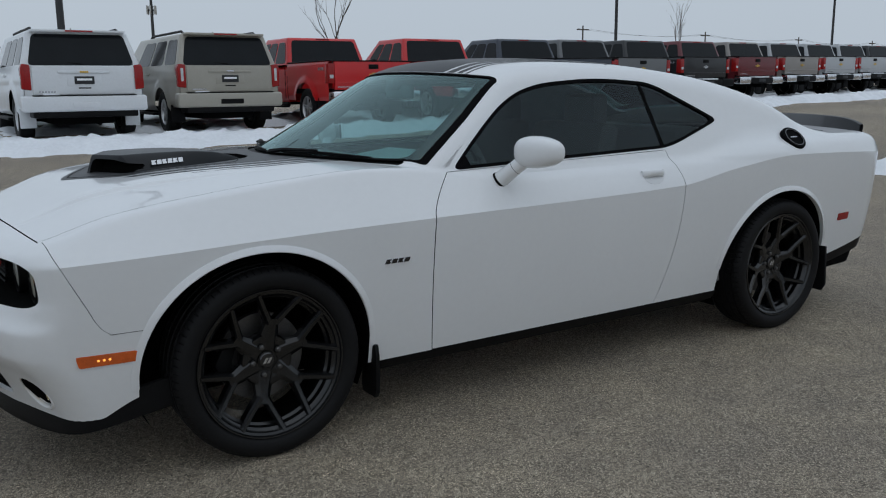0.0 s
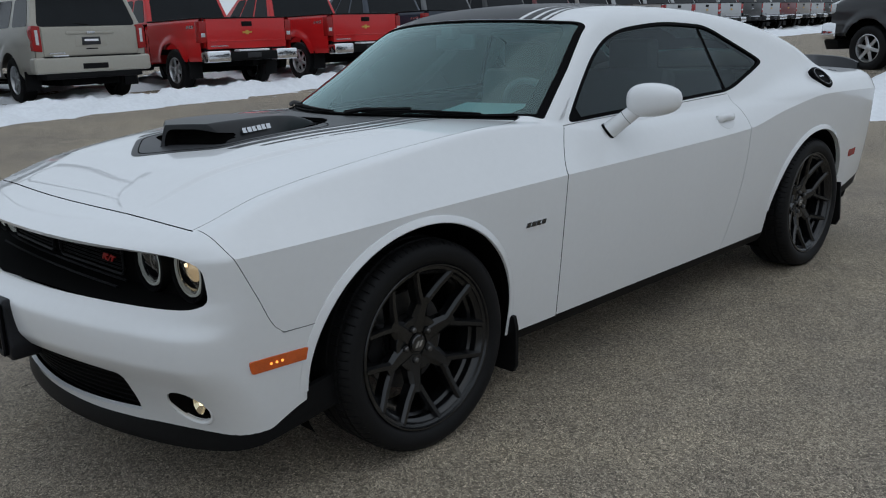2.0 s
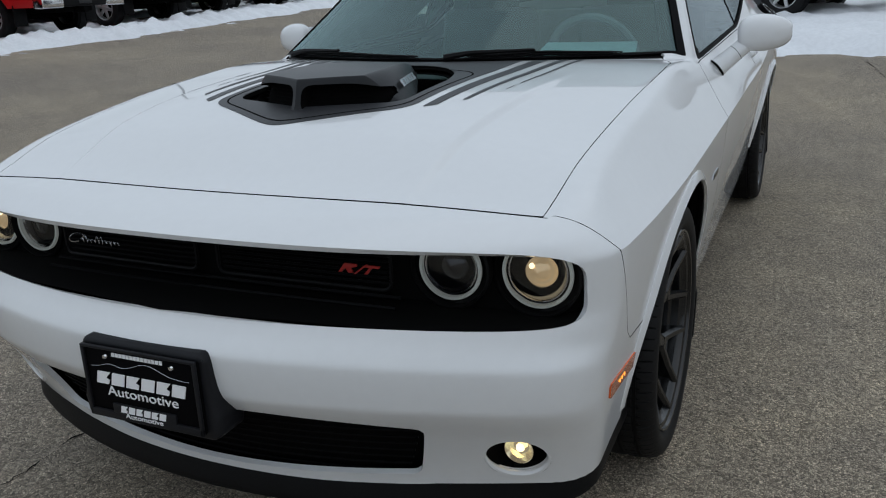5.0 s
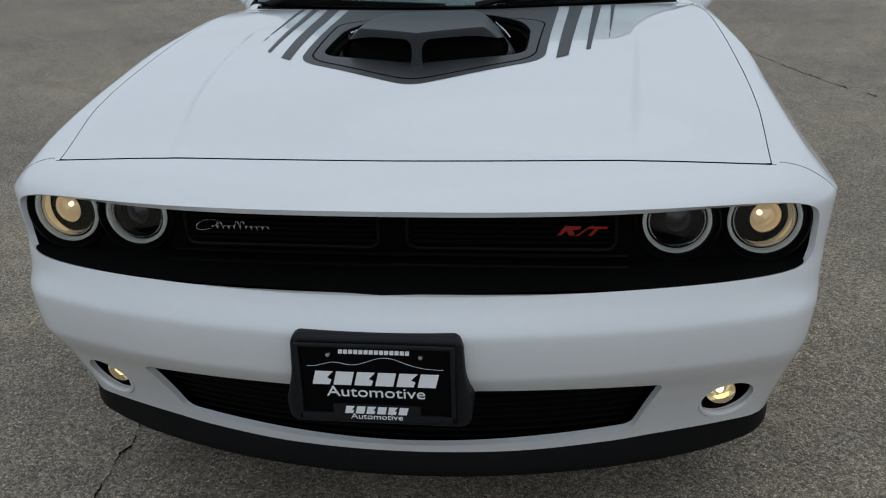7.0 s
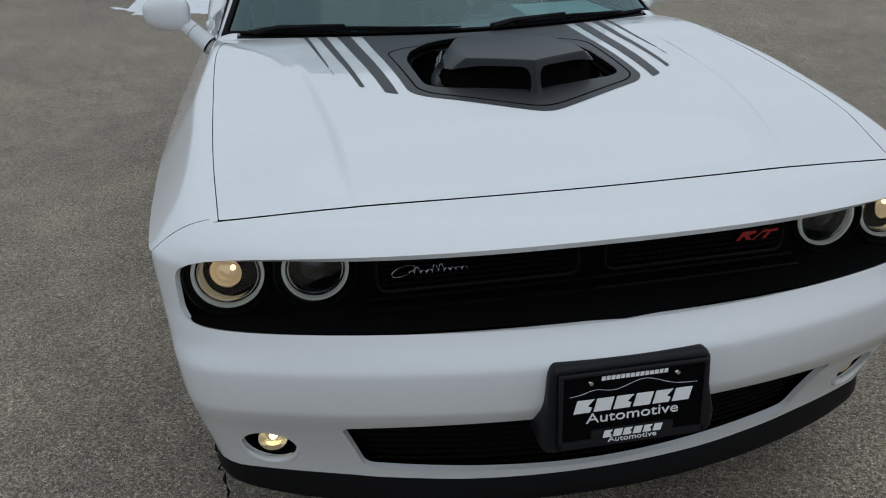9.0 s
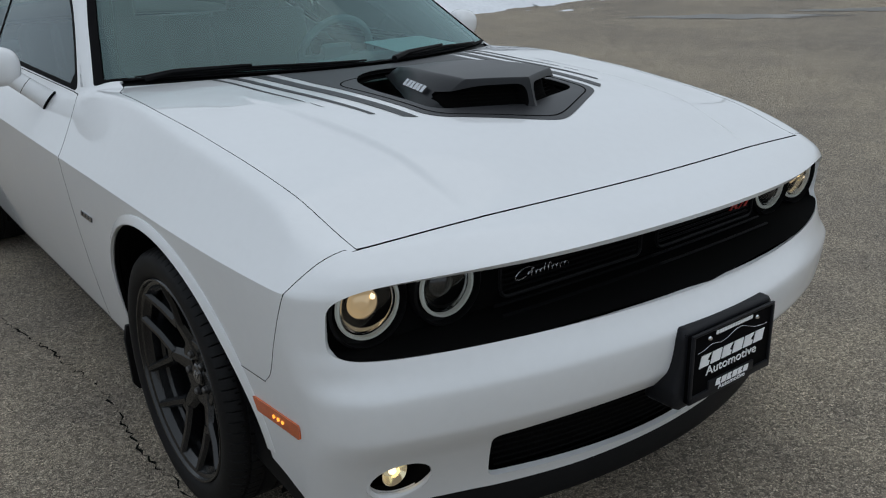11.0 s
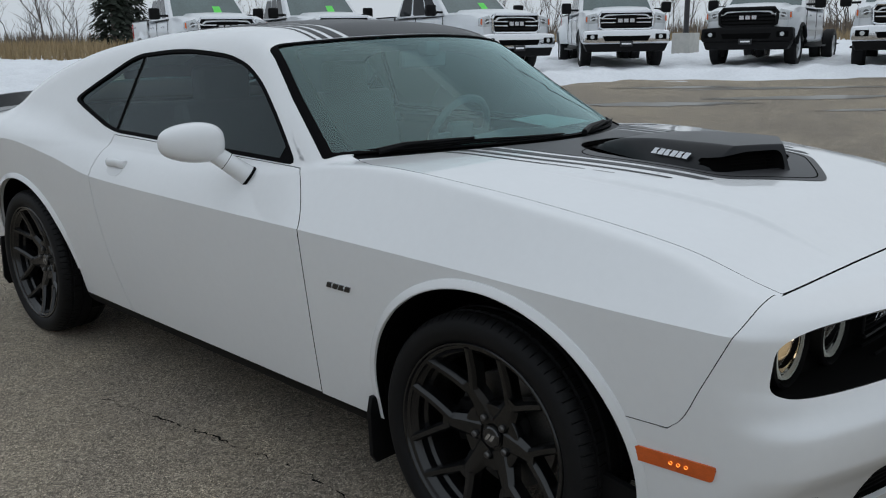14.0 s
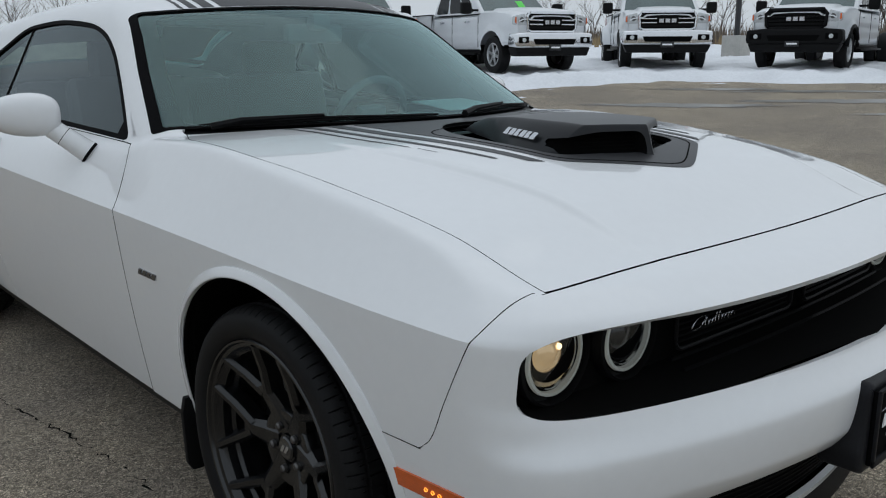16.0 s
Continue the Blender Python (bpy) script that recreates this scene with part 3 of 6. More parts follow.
def build_wheels():
    seg = 960
    # tyre with ribbed tread and fine shoulder cuts
    prof = [(0.281, 0.100), (0.286, 0.109), (0.297, 0.116), (0.313, 0.1205), (0.331, 0.1195), (0.345, 0.113), (0.355, 0.101), (0.3602, 0.086),
            (0.361, 0.076), (0.354, 0.074), (0.354, 0.066), (0.3622, 0.064), (0.3625, 0.032), (0.355, 0.030), (0.355, 0.021), (0.3628, 0.019)]
    prof = prof + [(r, -h) for r, h in prof[::-1]]
    V, F = [], []
    for i in range(seg):
        a = 2 * math.pi * i / seg
        for r, h in prof:
            if (0.08 < abs(h) < 0.114 and r > 0.350 and i % 12 == 0) or (0.03 < abs(h) < 0.078 and r > 0.359 and i % 12 == 5):
                r -= 0.006
            V.append((r * math.cos(a), h, r * math.sin(a)))
    n = len(prof)
    for i in range(seg):
        j = (i + 1) % seg
        F += [[i * n + k, i * n + k + 1, j * n + k + 1, j * n + k] for k in range(n - 1)]
    tyre = mesh_ob("tyre", V, F, M_RUBBER, None, auto=30)
    barrel = part("wheel", lathe([(0.284, 0.100), (0.2845, 0.109), (0.2815, 0.113), (0.2765, 0.112), (0.273, 0.104), (0.264, 0.100), (0.260, 0.090), (0.249, 0.082), (0.247, 0.060), (0.238, 0.052), (0.233, 0.0), (0.240, -0.1), (0.262, -0.11)], 96), M_RIM)

    def bar(p0, p1, w0, w1, h0, h1, d):
        """One spoke: from a plan point to another, its widths and heights there, chamfered on top."""
        b = bmesh.new()
        p0, p1 = Vector(p0), Vector(p1)
        t = (p1 - p0).normalized()
        s = Vector((-t.y, t.x))
        rings = []
        for p, w, h in ((p0, w0, h0), ((p0 + p1) / 2, (w0 + w1) / 2, (h0 + h1) / 2 - 0.004), (p1, w1, h1)):
            pts = [(-w / 2, h - d), (-w / 2, h - 0.011), (-w * 0.24, h), (w * 0.24, h), (w / 2, h - 0.011), (w / 2, h - d)]
            rings.append([b.verts.new((p.x + s.x * o, hh, p.y + s.y * o)) for o, hh in pts])
        for lo, hi in zip(rings, rings[1:]):
            for k in range(6):
                b.faces.new((lo[k], lo[(k + 1) % 6], hi[(k + 1) % 6], hi[k]))
        b.faces.new(rings[0][::-1])
        b.faces.new(rings[-1])
        bmesh.ops.recalc_face_normals(b, faces=b.faces[:])
        return b

    spoke = bmesh.new()
    join(spoke, bar((0, 0.040), (0, 0.162), 0.088, 0.042, 0.046, 0.070, 0.042))
    for s in (-1, 1):
        a = math.radians(18.0) * s
        join(spoke, bar((0.009 * s, 0.142), (0.266 * math.sin(a), 0.266 * math.cos(a)), 0.030, 0.025, 0.066, 0.104, 0.046))
    spoke_ob = part("spoke", spoke, M_RIM, auto=25)
    hub = part("hub", lathe([(0.0001, 0.046), (0.034, 0.046), (0.036, 0.040), (0.044, 0.040), (0.066, 0.045), (0.086, 0.049), (0.095, 0.048), (0.101, 0.040), (0.102, 0.015), (0.09, -0.03)], 48), M_RIM)
    cap = part("centre_cap", lathe([(0.0001, 0.0535), (0.026, 0.0535), (0.030, 0.050), (0.031, 0.044)], 32), M_GLOSSBLACK)
    mark = part("cap_mark", slanted_bars(2, 0.026, 0.02, 0.005, 0.0006, 0.6, False), M_SILVER)
    mark.data.transform(Matrix.Translation((0, 0.0545, 0)) @ Matrix.Rotation(radians(-90), 4, "X"))
    nut = part("lug_nut", lathe([(0.0001, 0.060), (0.006, 0.0595), (0.0098, 0.056), (0.0105, 0.043)], 12), M_STEEL)
    # near-black disc round each nut: the shade of its recess put into colour
    shade_disc = part("lug_shade", lathe([(0.0001, 0.0452), (0.0150, 0.0462), (0.0165, 0.0440), (0.0165, 0.030)], 20), M_DARK)
    disc = part("brake_disc", lathe([(0.08, -0.022), (0.09, -0.018), (0.168, -0.018), (0.168, -0.045), (0.08, -0.045)], 64), M_STEEL)
    cal = part("brake_caliper", prism([(0.10, 0.06), (0.155, 0.055), (0.185, 0.0), (0.155, -0.075), (0.10, -0.06), (0.12, 0.0)], -0.06, 0.005, "y", 0.008), M_PLASTIC)
    made = {"tyre": tyre, "wheel": barrel, "spoke": spoke_ob, "hub": hub, "centre_cap": cap, "cap_mark": mark, "lug_nut": nut, "lug_shade": shade_disc, "brake_disc": disc, "brake_caliper": cal}
    rng = random.Random(4)
    for cx, cy, turn, nuts in ((0, -0.803, 50.0, 21.0), (0, 0.803, 27.0, 25.0), (2.946, -0.808, 42.0, 15.0), (2.946, 0.808, 42.0, 10.0)):
        w = new("wheel", barrel.data)
        w.parent = car
        w.matrix_basis = pose(cx, cy, 0.3620 + float(ground_z(cx, cy)), 0, 0, 180 if cy < 0 else 0)
        for kind, src in made.items():
            if kind == "wheel":
                continue
            k = {"spoke": 6, "lug_nut": 5, "lug_shade": 5}.get(kind, 1)
            for i in range(k):
                o = new(kind, src.data)
                o.parent = w
                spin = pose(0, 0, 0, 0, ((nuts if kind in ("lug_nut", "lug_shade") else 0 if kind == "cap_mark" else turn) + 360 / k * i) if kind in ("spoke", "lug_nut", "lug_shade", "cap_mark") else 0, 0)
                if kind in ("lug_nut", "lug_shade"):
                    spin = spin @ Matrix.Translation((0, 0, 0.0565))
                o.matrix_basis = spin
    for src in made.values():
        bpy.data.objects.remove(src)


build_wheels()


def build_under():
    for cx, cz in ARCH:
        for s in (-1, 1):
            b, n = bmesh.new(), 40
            rings = []
            for h in (0.55, 0.935):
                rings.append([b.verts.new((cx - 0.03 + 0.445 * math.cos(a), s * h, cz + 0.421 * math.sin(a))) for a in np.linspace(-0.45, math.pi + 0.45, n)])
            for k in range(n - 1):
                b.faces.new((rings[0][k], rings[0][k + 1], rings[1][k + 1], rings[1][k]))
            b.faces.new(rings[0])
            # keep the liner inside the shell
            for v in b.verts:
                if abs(v.co.y) > 0.9:
                    zz = max(0.24, v.co.z)
                    v.co.y = s * (surf_y(v.co.x, zz) - 0.016)
            part("wheel_arch_liner", b, M_DARK, car)
    part("underbody", box(-0.62, 3.85, -0.54, 0.54, 0.17, 0.34, 0.02), M_DARK, car)
    part("floor_pan", box(0.44, 2.50, -0.80, 0.80, 0.20, 0.29, 0.015), M_PLASTIC, car)
    for s in (-1, 1):
        xs = np.linspace(0.47, 2.49, 24)
        V, F = [], []
        for x in xs:
            y = surf_y(x, 0.275) * s
            for dy, z in ((-0.03, 0.285), (-0.004, 0.272), (-0.010, 0.250), (-0.030, 0.222), (-0.08, 0.210)):
                V.append((x, y + s * dy, z))
        for i in range(len(xs) - 1):
            F += [[i * 5 + k, i * 5 + k + 1, i * 5 + 6 + k, i * 5 + 5 + k] for k in range(4)]
        mesh_ob("side_skirt", V, F if s > 0 else [f[::-1] for f in F], M_PLASTIC, car)
        part("mud_flap", prism([(0.0, 0.345), (0.105, 0.345), (0.115, 0.30), (0.11, 0.15), (0.095, 0.125), (-0.005, 0.125), (-0.015, 0.15)], 0.425, 0.443, "x", 0.004) if s > 0 else
             prism([(-0.0, 0.345), (-0.105, 0.345), (-0.115, 0.30), (-0.11, 0.15), (-0.095, 0.125), (0.005, 0.125), (0.015, 0.15)], 0.425, 0.443, "x", 0.004),
             M_PLASTIC, car).location = (0, s * 0.80, 0)
        part("mud_flap", prism([(0.0, 0.42), (0.10, 0.42), (0.11, 0.20), (0.09, 0.16), (-0.0, 0.16)], 3.345, 3.362, "x", 0.004) if s > 0 else
             prism([(0.0, 0.42), (-0.10, 0.42), (-0.11, 0.20), (-0.09, 0.16), (0.0, 0.16)], 3.345, 3.362, "x", 0.004), M_PLASTIC, car).location = (0, s * 0.82, 0)


build_under()


def build_arch_lips():
    """A turned-out lip round each wheel opening, with a crisp upper edge."""
    prof = ((0.4185, 0.004), (0.4195, 0.0125), (0.4225, 0.0135), (0.440, 0.0060), (0.4445, 0.0030), (0.4450, -0.004))
    for cx, cz in ARCH:
        foot = math.radians(-3 if cx < 1 else 4)
        A = np.linspace(foot, math.pi - foot, 120)
        R, AA = np.meshgrid([r for r, _ in prof], A, indexing="ij")
        X = (cx - 0.03 + R / 0.42 * 0.44 * np.cos(AA)).ravel()
        Z = (cz + R / 0.42 * 0.416 * np.sin(AA)).ravel()
        fade = step(math.radians(-4), math.radians(38), np.minimum(AA, math.pi - AA)).ravel()
        base = roots(np.stack([X, 0 * X, np.maximum(Z, 0.30)], 1), np.tile([[0.0, 1.0, 0.0]], (len(X), 1)))[:, 1]
        lift = np.repeat([h for _, h in prof], len(A))
        V = np.stack([X, base + np.where(lift > 0, lift * (0.35 + 0.65 * fade), lift), Z], 1)
        for s in (-1, 1):
            F = grid_faces(len(prof), len(A))
            mesh_ob("wheel_arch_lip", V * np.array([1, s, 1]), F if s < 0 else [f[::-1] for f in F], M_WHITE, car, auto=20)


build_arch_lips()


def patch(name, field, material, parent=None, thick=0.004, lift=0.003, side=1, both=False, x=(-0.8, 4.1), a=(-35, 50), n=(200, 90), zo=0.72, label=""):
    V, F = polar(x[0], x[1], a[0], a[1], n[0], n[1], zo)
    for f in (field if isinstance(field, (list, tuple)) else [field]):
        V, F = clip(V, F, f)
    return sheet(name, V, F, material, parent or car, thick, lift, label, both, side)


def build_front():
    # walls of the grille opening, running back to the grille
    back = lambda y: -0.80 + 0.11 * y * y
    V, F, n = [], [], 640
    for i in range(n):
        a = 2 * math.pi * i / n
        c, s = math.cos(a), math.sin(a)
        y = 0.858 * math.copysign(abs(c) ** (2 / 15), c)
        z = grille_mid(y) + (0.082 if s > 0 else 0.074) * math.copysign(abs(s) ** 0.4, s)
        x = surf_x(y, z)
        for k in range(4):
            xx = x + 0.004 + (max(back(y), x + 0.012) - x) * k / 3
            V.append((xx, y * (1 - 0.004 * k), z + (grille_mid(y) - z) * 0.02 * k))
    for i in range(n):
        j = (i + 1) % n
        F += [[i * 4 + k, i * 4 + k + 1, j * 4 + k + 1, j * 4 + k] for k in range(3)]
    mesh_ob("grille_surround", V, F, M_DARK, car)
    # the dark panel behind
    V, F, ys, zs = [], [], np.linspace(-0.86, 0.86, 61), np.linspace(0.62, 0.86, 9)
    for y in ys:
        V += [(back(y) + 0.004, y, z) for z in zs]
    F = grid_faces(61, 9)
    V, F = clip(np.array(V), F, lambda x, y, z: grille_field(x, y, z) - 0.004)
    grille = mesh_ob("grille", V, F, M_DARK, car)
    for s in (-1, 1):
        frame_pts = []
        y0, y1, z0, z1, r = 0.03, 0.455, 0.705, 0.792, 0.02
        for cy, cz, a0 in ((y1 - r, z1 - r, 0), (y0 + r, z1 - r, 90), (y0 + r, z0 + r, 180), (y1 - r, z0 + r, 270)):
            for k in range(6):
                a = math.radians(a0 + 18 * k)
                y = cy + r * math.cos(a)
                frame_pts.append((back(y) - 0.020, s * y, cz + r * math.sin(a) - 0.02 * (y / 0.85) ** 2))
        frame_pts.append(frame_pts[0])
        part("grille_frame", tube(frame_pts, 0.0045, 6), M_PLASTIC, grille)
        for k in range(6):
            z = 0.718 + 0.012 * k
            pts = [(back(y) - 0.014, s * y, z - 0.02 * (y / 0.85) ** 2) for y in np.linspace(0.04, 0.445, 8)]
            part("grille_bar", tube(pts, 0.0032, 5), M_GRILLE, grille)
        for k in range(2):
            pts = [(back(y) - 0.03 - 0.03 * k, s * y, 0.695 - 0.012 * k - 0.02 * (y / 0.85) ** 2) for y in np.linspace(0.0, 0.48, 8)]
            part("grille_bar", tube(pts, 0.004, 5), M_GRILLE, grille)
    # headlamps
    for s in (-1, 1):
        for y, r, lit in ((0.755, 0.074, True), (0.578, 0.069, False)):
            x, z = back(y) + 0.004, 0.752 if lit else 0.754
            lamp = part("headlamp", lathe([(r + 0.016, 0.012), (r + 0.018, -0.018), (r + 0.013, -0.022), (r + 0.011, 0.0), (r, 0.004)], 56, "x"), M_PLASTIC, car)
            lamp.location = (x, s * y, z)
            part("lamp_ring", lathe([(r, -0.010), (r - 0.001, -0.016), (r - 0.007, -0.016), (r - 0.008, -0.006)], 56, "x"), M_HALO, lamp, "pale ring light")
            part("trim_ring", lathe([(r - 0.011, -0.006), (r - 0.012, -0.010), (r - 0.0145, -0.010), (r - 0.018, -0.003)], 56, "x"), M_CHROME, lamp)
            if lit:
                part("reflector", lathe([(r - 0.018, -0.006), (r - 0.024, 0.01), (r - 0.038, 0.022), (0.0001, 0.026)], 48, "x"), M_GOLD, lamp)
                part("projector", lathe([(0.0001, -0.014), (0.020, -0.010), (0.034, 0.0), (0.040, 0.012), (0.041, 0.03)], 40, "x"), M_PROJ, lamp)
                part("bulb", lathe([(0.0001, -0.012), (0.0055, -0.010), (0.0055, 0.0), (0.0001, 0.001)], 16, "x"), M_LAMPWARM, lamp).location = (-0.004, -0.012 * s, 0.014)
            else:
                part("reflector", lathe([(r - 0.018, -0.006), (r - 0.026, 0.012), (0.042, 0.022), (0.0001, 0.024)], 48, "x"), M_STEEL, lamp)
                part("projector", lathe([(0.0001, -0.008), (0.02, -0.005), (0.036, 0.006), (0.040, 0.016), (0.041, 0.03)], 40, "x"), M_GLOSSBLACK, lamp)
            lens = part("lens", lathe([(0.0001, -0.026), (0.03, -0.0245), (0.055, -0.0205), (r, -0.0165)], 48, "x"), M_LENS, lamp)
            lens.visible_shadow = False
        # fog lamp in its dark cup
        x, y, z = surf_x(s * 0.714, 0.343), s * 0.714, 0.343
        V, F, n = [], [], 40
        for i in range(n):
            a = 2 * math.pi * i / n
            yy, zz = 0.714 + 0.060 * math.cos(a), 0.343 + 0.056 * math.sin(a)
            xx = surf_x(yy, zz)
            for k, d in ((1.0, 0.004), (0.97, 0.04), (0.85, 0.095), (0.0, 0.10)):
                V.append(((xx + d) * k + (1 - k) * (x + d), s * (0.714 + (yy - 0.714) * k), 0.343 + (zz - 0.343) * k))
        for i in range(n):
            j = (i + 1) % n
            F += [[i * 4 + k, i * 4 + k + 1, j * 4 + k + 1, j * 4 + k] for k in range(3)]
        fog = mesh_ob("fog_lamp", V, F, M_DARK, car)
        rim = [(surf_x(0.714 + 0.062 * math.cos(a), 0.343 + 0.058 * math.sin(a)) + 0.003, s * (0.714 + 0.062 * math.cos(a)), 0.343 + 0.058 * math.sin(a)) for a in np.linspace(math.pi * 0.95, 2.05 * math.pi, 31)]
        part("fog_surround", tube(rim, [0.002 + 0.0065 * math.sin(math.pi * k / 30) ** 0.6 for k in range(31)], 8), M_WHITE, fog, "white rounded lip round the fog lamp")
        fog_c = Vector((x + 0.045, s * 0.706, 0.340))
        b = part("fog_reflector", lathe([(0.033, -0.010), (0.031, -0.012), (0.028, -0.008), (0.018, 0.008), (0.0001, 0.010)], 32, "x"), M_GOLD, fog)
        b.location = fog_c
        b = part("fog_bulb", lathe([(0.0001, -0.008), (0.007, -0.007), (0.010, 0.0), (0.0001, 0.004)], 20, "x"), M_LAMPWARM, fog)
        b.location = fog_c
        # amber side marker
        mk = convex([(-0.664, 0.491), (-0.470, 0.487), (-0.466, 0.449), (-0.655, 0.451)])
        V, F = fan(55, 110, -12, 12, 110, 60)
        V, F = clip(V, F, lambda x, y, z: mk(x, z, 0.006))
        m = sheet("side_marker", V, F, M_ORANGE, car, 0.006, 0.004, side=s)
        for k in range(3):
            xm = -0.595 + 0.018 * k
            bulb = part("marker_led", lathe([(0.0001, -0.002), (0.0042, -0.001), (0.0042, 0.002)], 12, "y"), M_AMBERLIT, m)
            bulb.location = (xm, s * (surf_y(xm, 0.47) + 0.0045), 0.4695)
        rm = convex([(3.46, 0.600), (3.57, 0.602), (3.57, 0.560), (3.46, 0.558)])
        patch("rear_marker", lambda x, y, z: rm(x, z, 0.006), M_REDLENS, side=s, x=(3.4, 3.65), a=(-16, 0), n=(50, 40))
    # lower grille: dark mesh behind its opening
    V, F = [], []
    for y in np.linspace(-0.62, 0.62, 41):
        for z in (0.23, 0.32, 0.42, 0.50):
            V.append((surf_x(y, max(z, 0.21)) + 0.055, y, z))
    low = mesh_ob("lower_grille", V, grid_faces(41, 4), M_DARK, car)
    for k in range(9):
        z = 0.275 + 0.0235 * k
        w = 0.47 + 0.010 * k
        pts = [(surf_x(y, z) + 0.03, y, z) for y in np.linspace(-w, w, 25)]
        part("mesh_bar", tube(pts, 0.0026, 5), M_GRILLE, low)
    # chin lip
    V, F, prof = [], [], ((-0.012, 0.250), (0.003, 0.246), (0.007, 0.236), (0.012, 0.206), (0.014, 0.194), (0.011, 0.187), (0.0, 0.184), (-0.12, 0.185))
    n = 101
    for i in range(n):
        ph = math.radians(-80 + 160 * i / (n - 1))
        p = roots(np.array([[-0.2, 0.0, 0.235]]), np.array([[-math.cos(ph), math.sin(ph), 0.0]]))[0]
        q = normals(p[None, :])[0]
        q = Vector((q[0], q[1], 0)).normalized()
        fade = min(1.0, 0.10 + 0.90 * step(88, 30, abs(math.degrees(ph))))
        rise = 0.085 * float(step(48, 92, abs(math.degrees(ph))))
        lip = 0.012 * float(step(20, 40, abs(math.degrees(ph)))) + 0.030 * float(step(37, 52, abs(math.degrees(ph))))
        for o, z in prof:
            z += lip if z > 0.23 else 0
            V.append((p[0] + q.x * (o if o < 0 else o * fade), p[1] + q.y * (o if o < 0 else o * fade), z + rise))
    for i in range(n - 1):
        k = len(prof)
        F += [[i * k + j, i * k + j + 1, (i + 1) * k + j + 1, (i + 1) * k + j] for j in range(k - 1)]
    mesh_ob("chin_spoiler", V, F, M_PLASTIC, car, "matt black chin spoiler")
    # lower joint of bumper and fender, running back to the wheel opening
    for s in (-1, 1):
        patch("panel_joint", lambda x, y, z: np.maximum(np.maximum(np.abs(z - 0.554) - 0.0008, -0.556 - x), arch_field(x, z) + 0.012), M_DARK, thick=0.0006, lift=0.0009, side=s, x=(-0.60, -0.28), a=(-14, -7), n=(60, 160))
    # badges in the grille
    b = bmesh.new()
    for pts in ([(-0.052, -0.012), (-0.042, -0.012), (-0.036, 0.0), (-0.024, -0.012), (-0.010, -0.012), (-0.022, 0.001), (-0.006, 0.005), (-0.006, 0.012), (-0.044, 0.012), (-0.046, 0.006)],
                [(-0.008, -0.014), (-0.002, -0.014), (0.022, 0.014), (0.016, 0.014)],
                [(0.022, -0.012), (0.031, -0.012), (0.038, 0.006), (0.056, 0.006), (0.058, 0.012), (0.018, 0.012), (0.016, 0.006), (0.029, 0.006)]):
        join(b, prism([(u + 0.45 * v, v) for u, v in pts], -0.002, 0.002, "z"))
    part("red_badge", b, M_REDBADGE, grille).matrix_basis = pose(back(0.385) - 0.026, -0.385, 0.745) @ FACE_FRONT @ Matrix.Scale(0.84, 4)
    sx = back(0.335) - 0.026
    pts = []
    for k in range(161):
        u = k / 160
        tall = math.exp(-((u - 0.10) / 0.05) ** 2) + math.exp(-((u - 0.42) / 0.04) ** 2) + math.exp(-((u - 0.52) / 0.04) ** 2) - 0.9 * math.exp(-((u - 0.82) / 0.03) ** 2)
        w = math.sin(u * 62)
        pts.append((sx, 0.388 - 0.122 * u + 0.0022 * math.cos(u * 62), 0.742 + 0.0042 * w + 0.008 * tall * max(0.0, w + 0.3 if tall > 0 else 0.3 - w)))
    part("script_badge", tube(pts, 0.0010, 5), M_SILVER, grille, "silver script badge")
    loop = [(sx, 0.402 + 0.024 * math.cos(a), 0.748 + 0.0105 * math.sin(a) - 0.25 * 0.024 * math.cos(a)) for a in np.linspace(-1.9, 3.9, 30)]
    part("script_badge", tube(loop, 0.0011, 5), M_SILVER, grille)


def gold_reflector():
    # emission stands in for the bulb's light thrown back by the bowl
    m = mat("lit_warm_reflector", (0.85, 0.70, 0.46), 0.12, metal=1.0, noise=0.45, scale=45, emit=0.22)
    return m


M_GOLD = gold_reflector()
# the warm light mirrored in the lens is added as emission
M_PROJ = mat("warm_projector_lens", (0.55, 0.40, 0.22), 0.08, metal=0.6, coat=1.0, emit=0.55)
build_front()


M_BRACKET = mat("dark_bracket_plastic", (0.011, 0.0115, 0.014), 0.45, noise=0.2, scale=10, bump=0.06, bump_scale=500, spec=0.2)


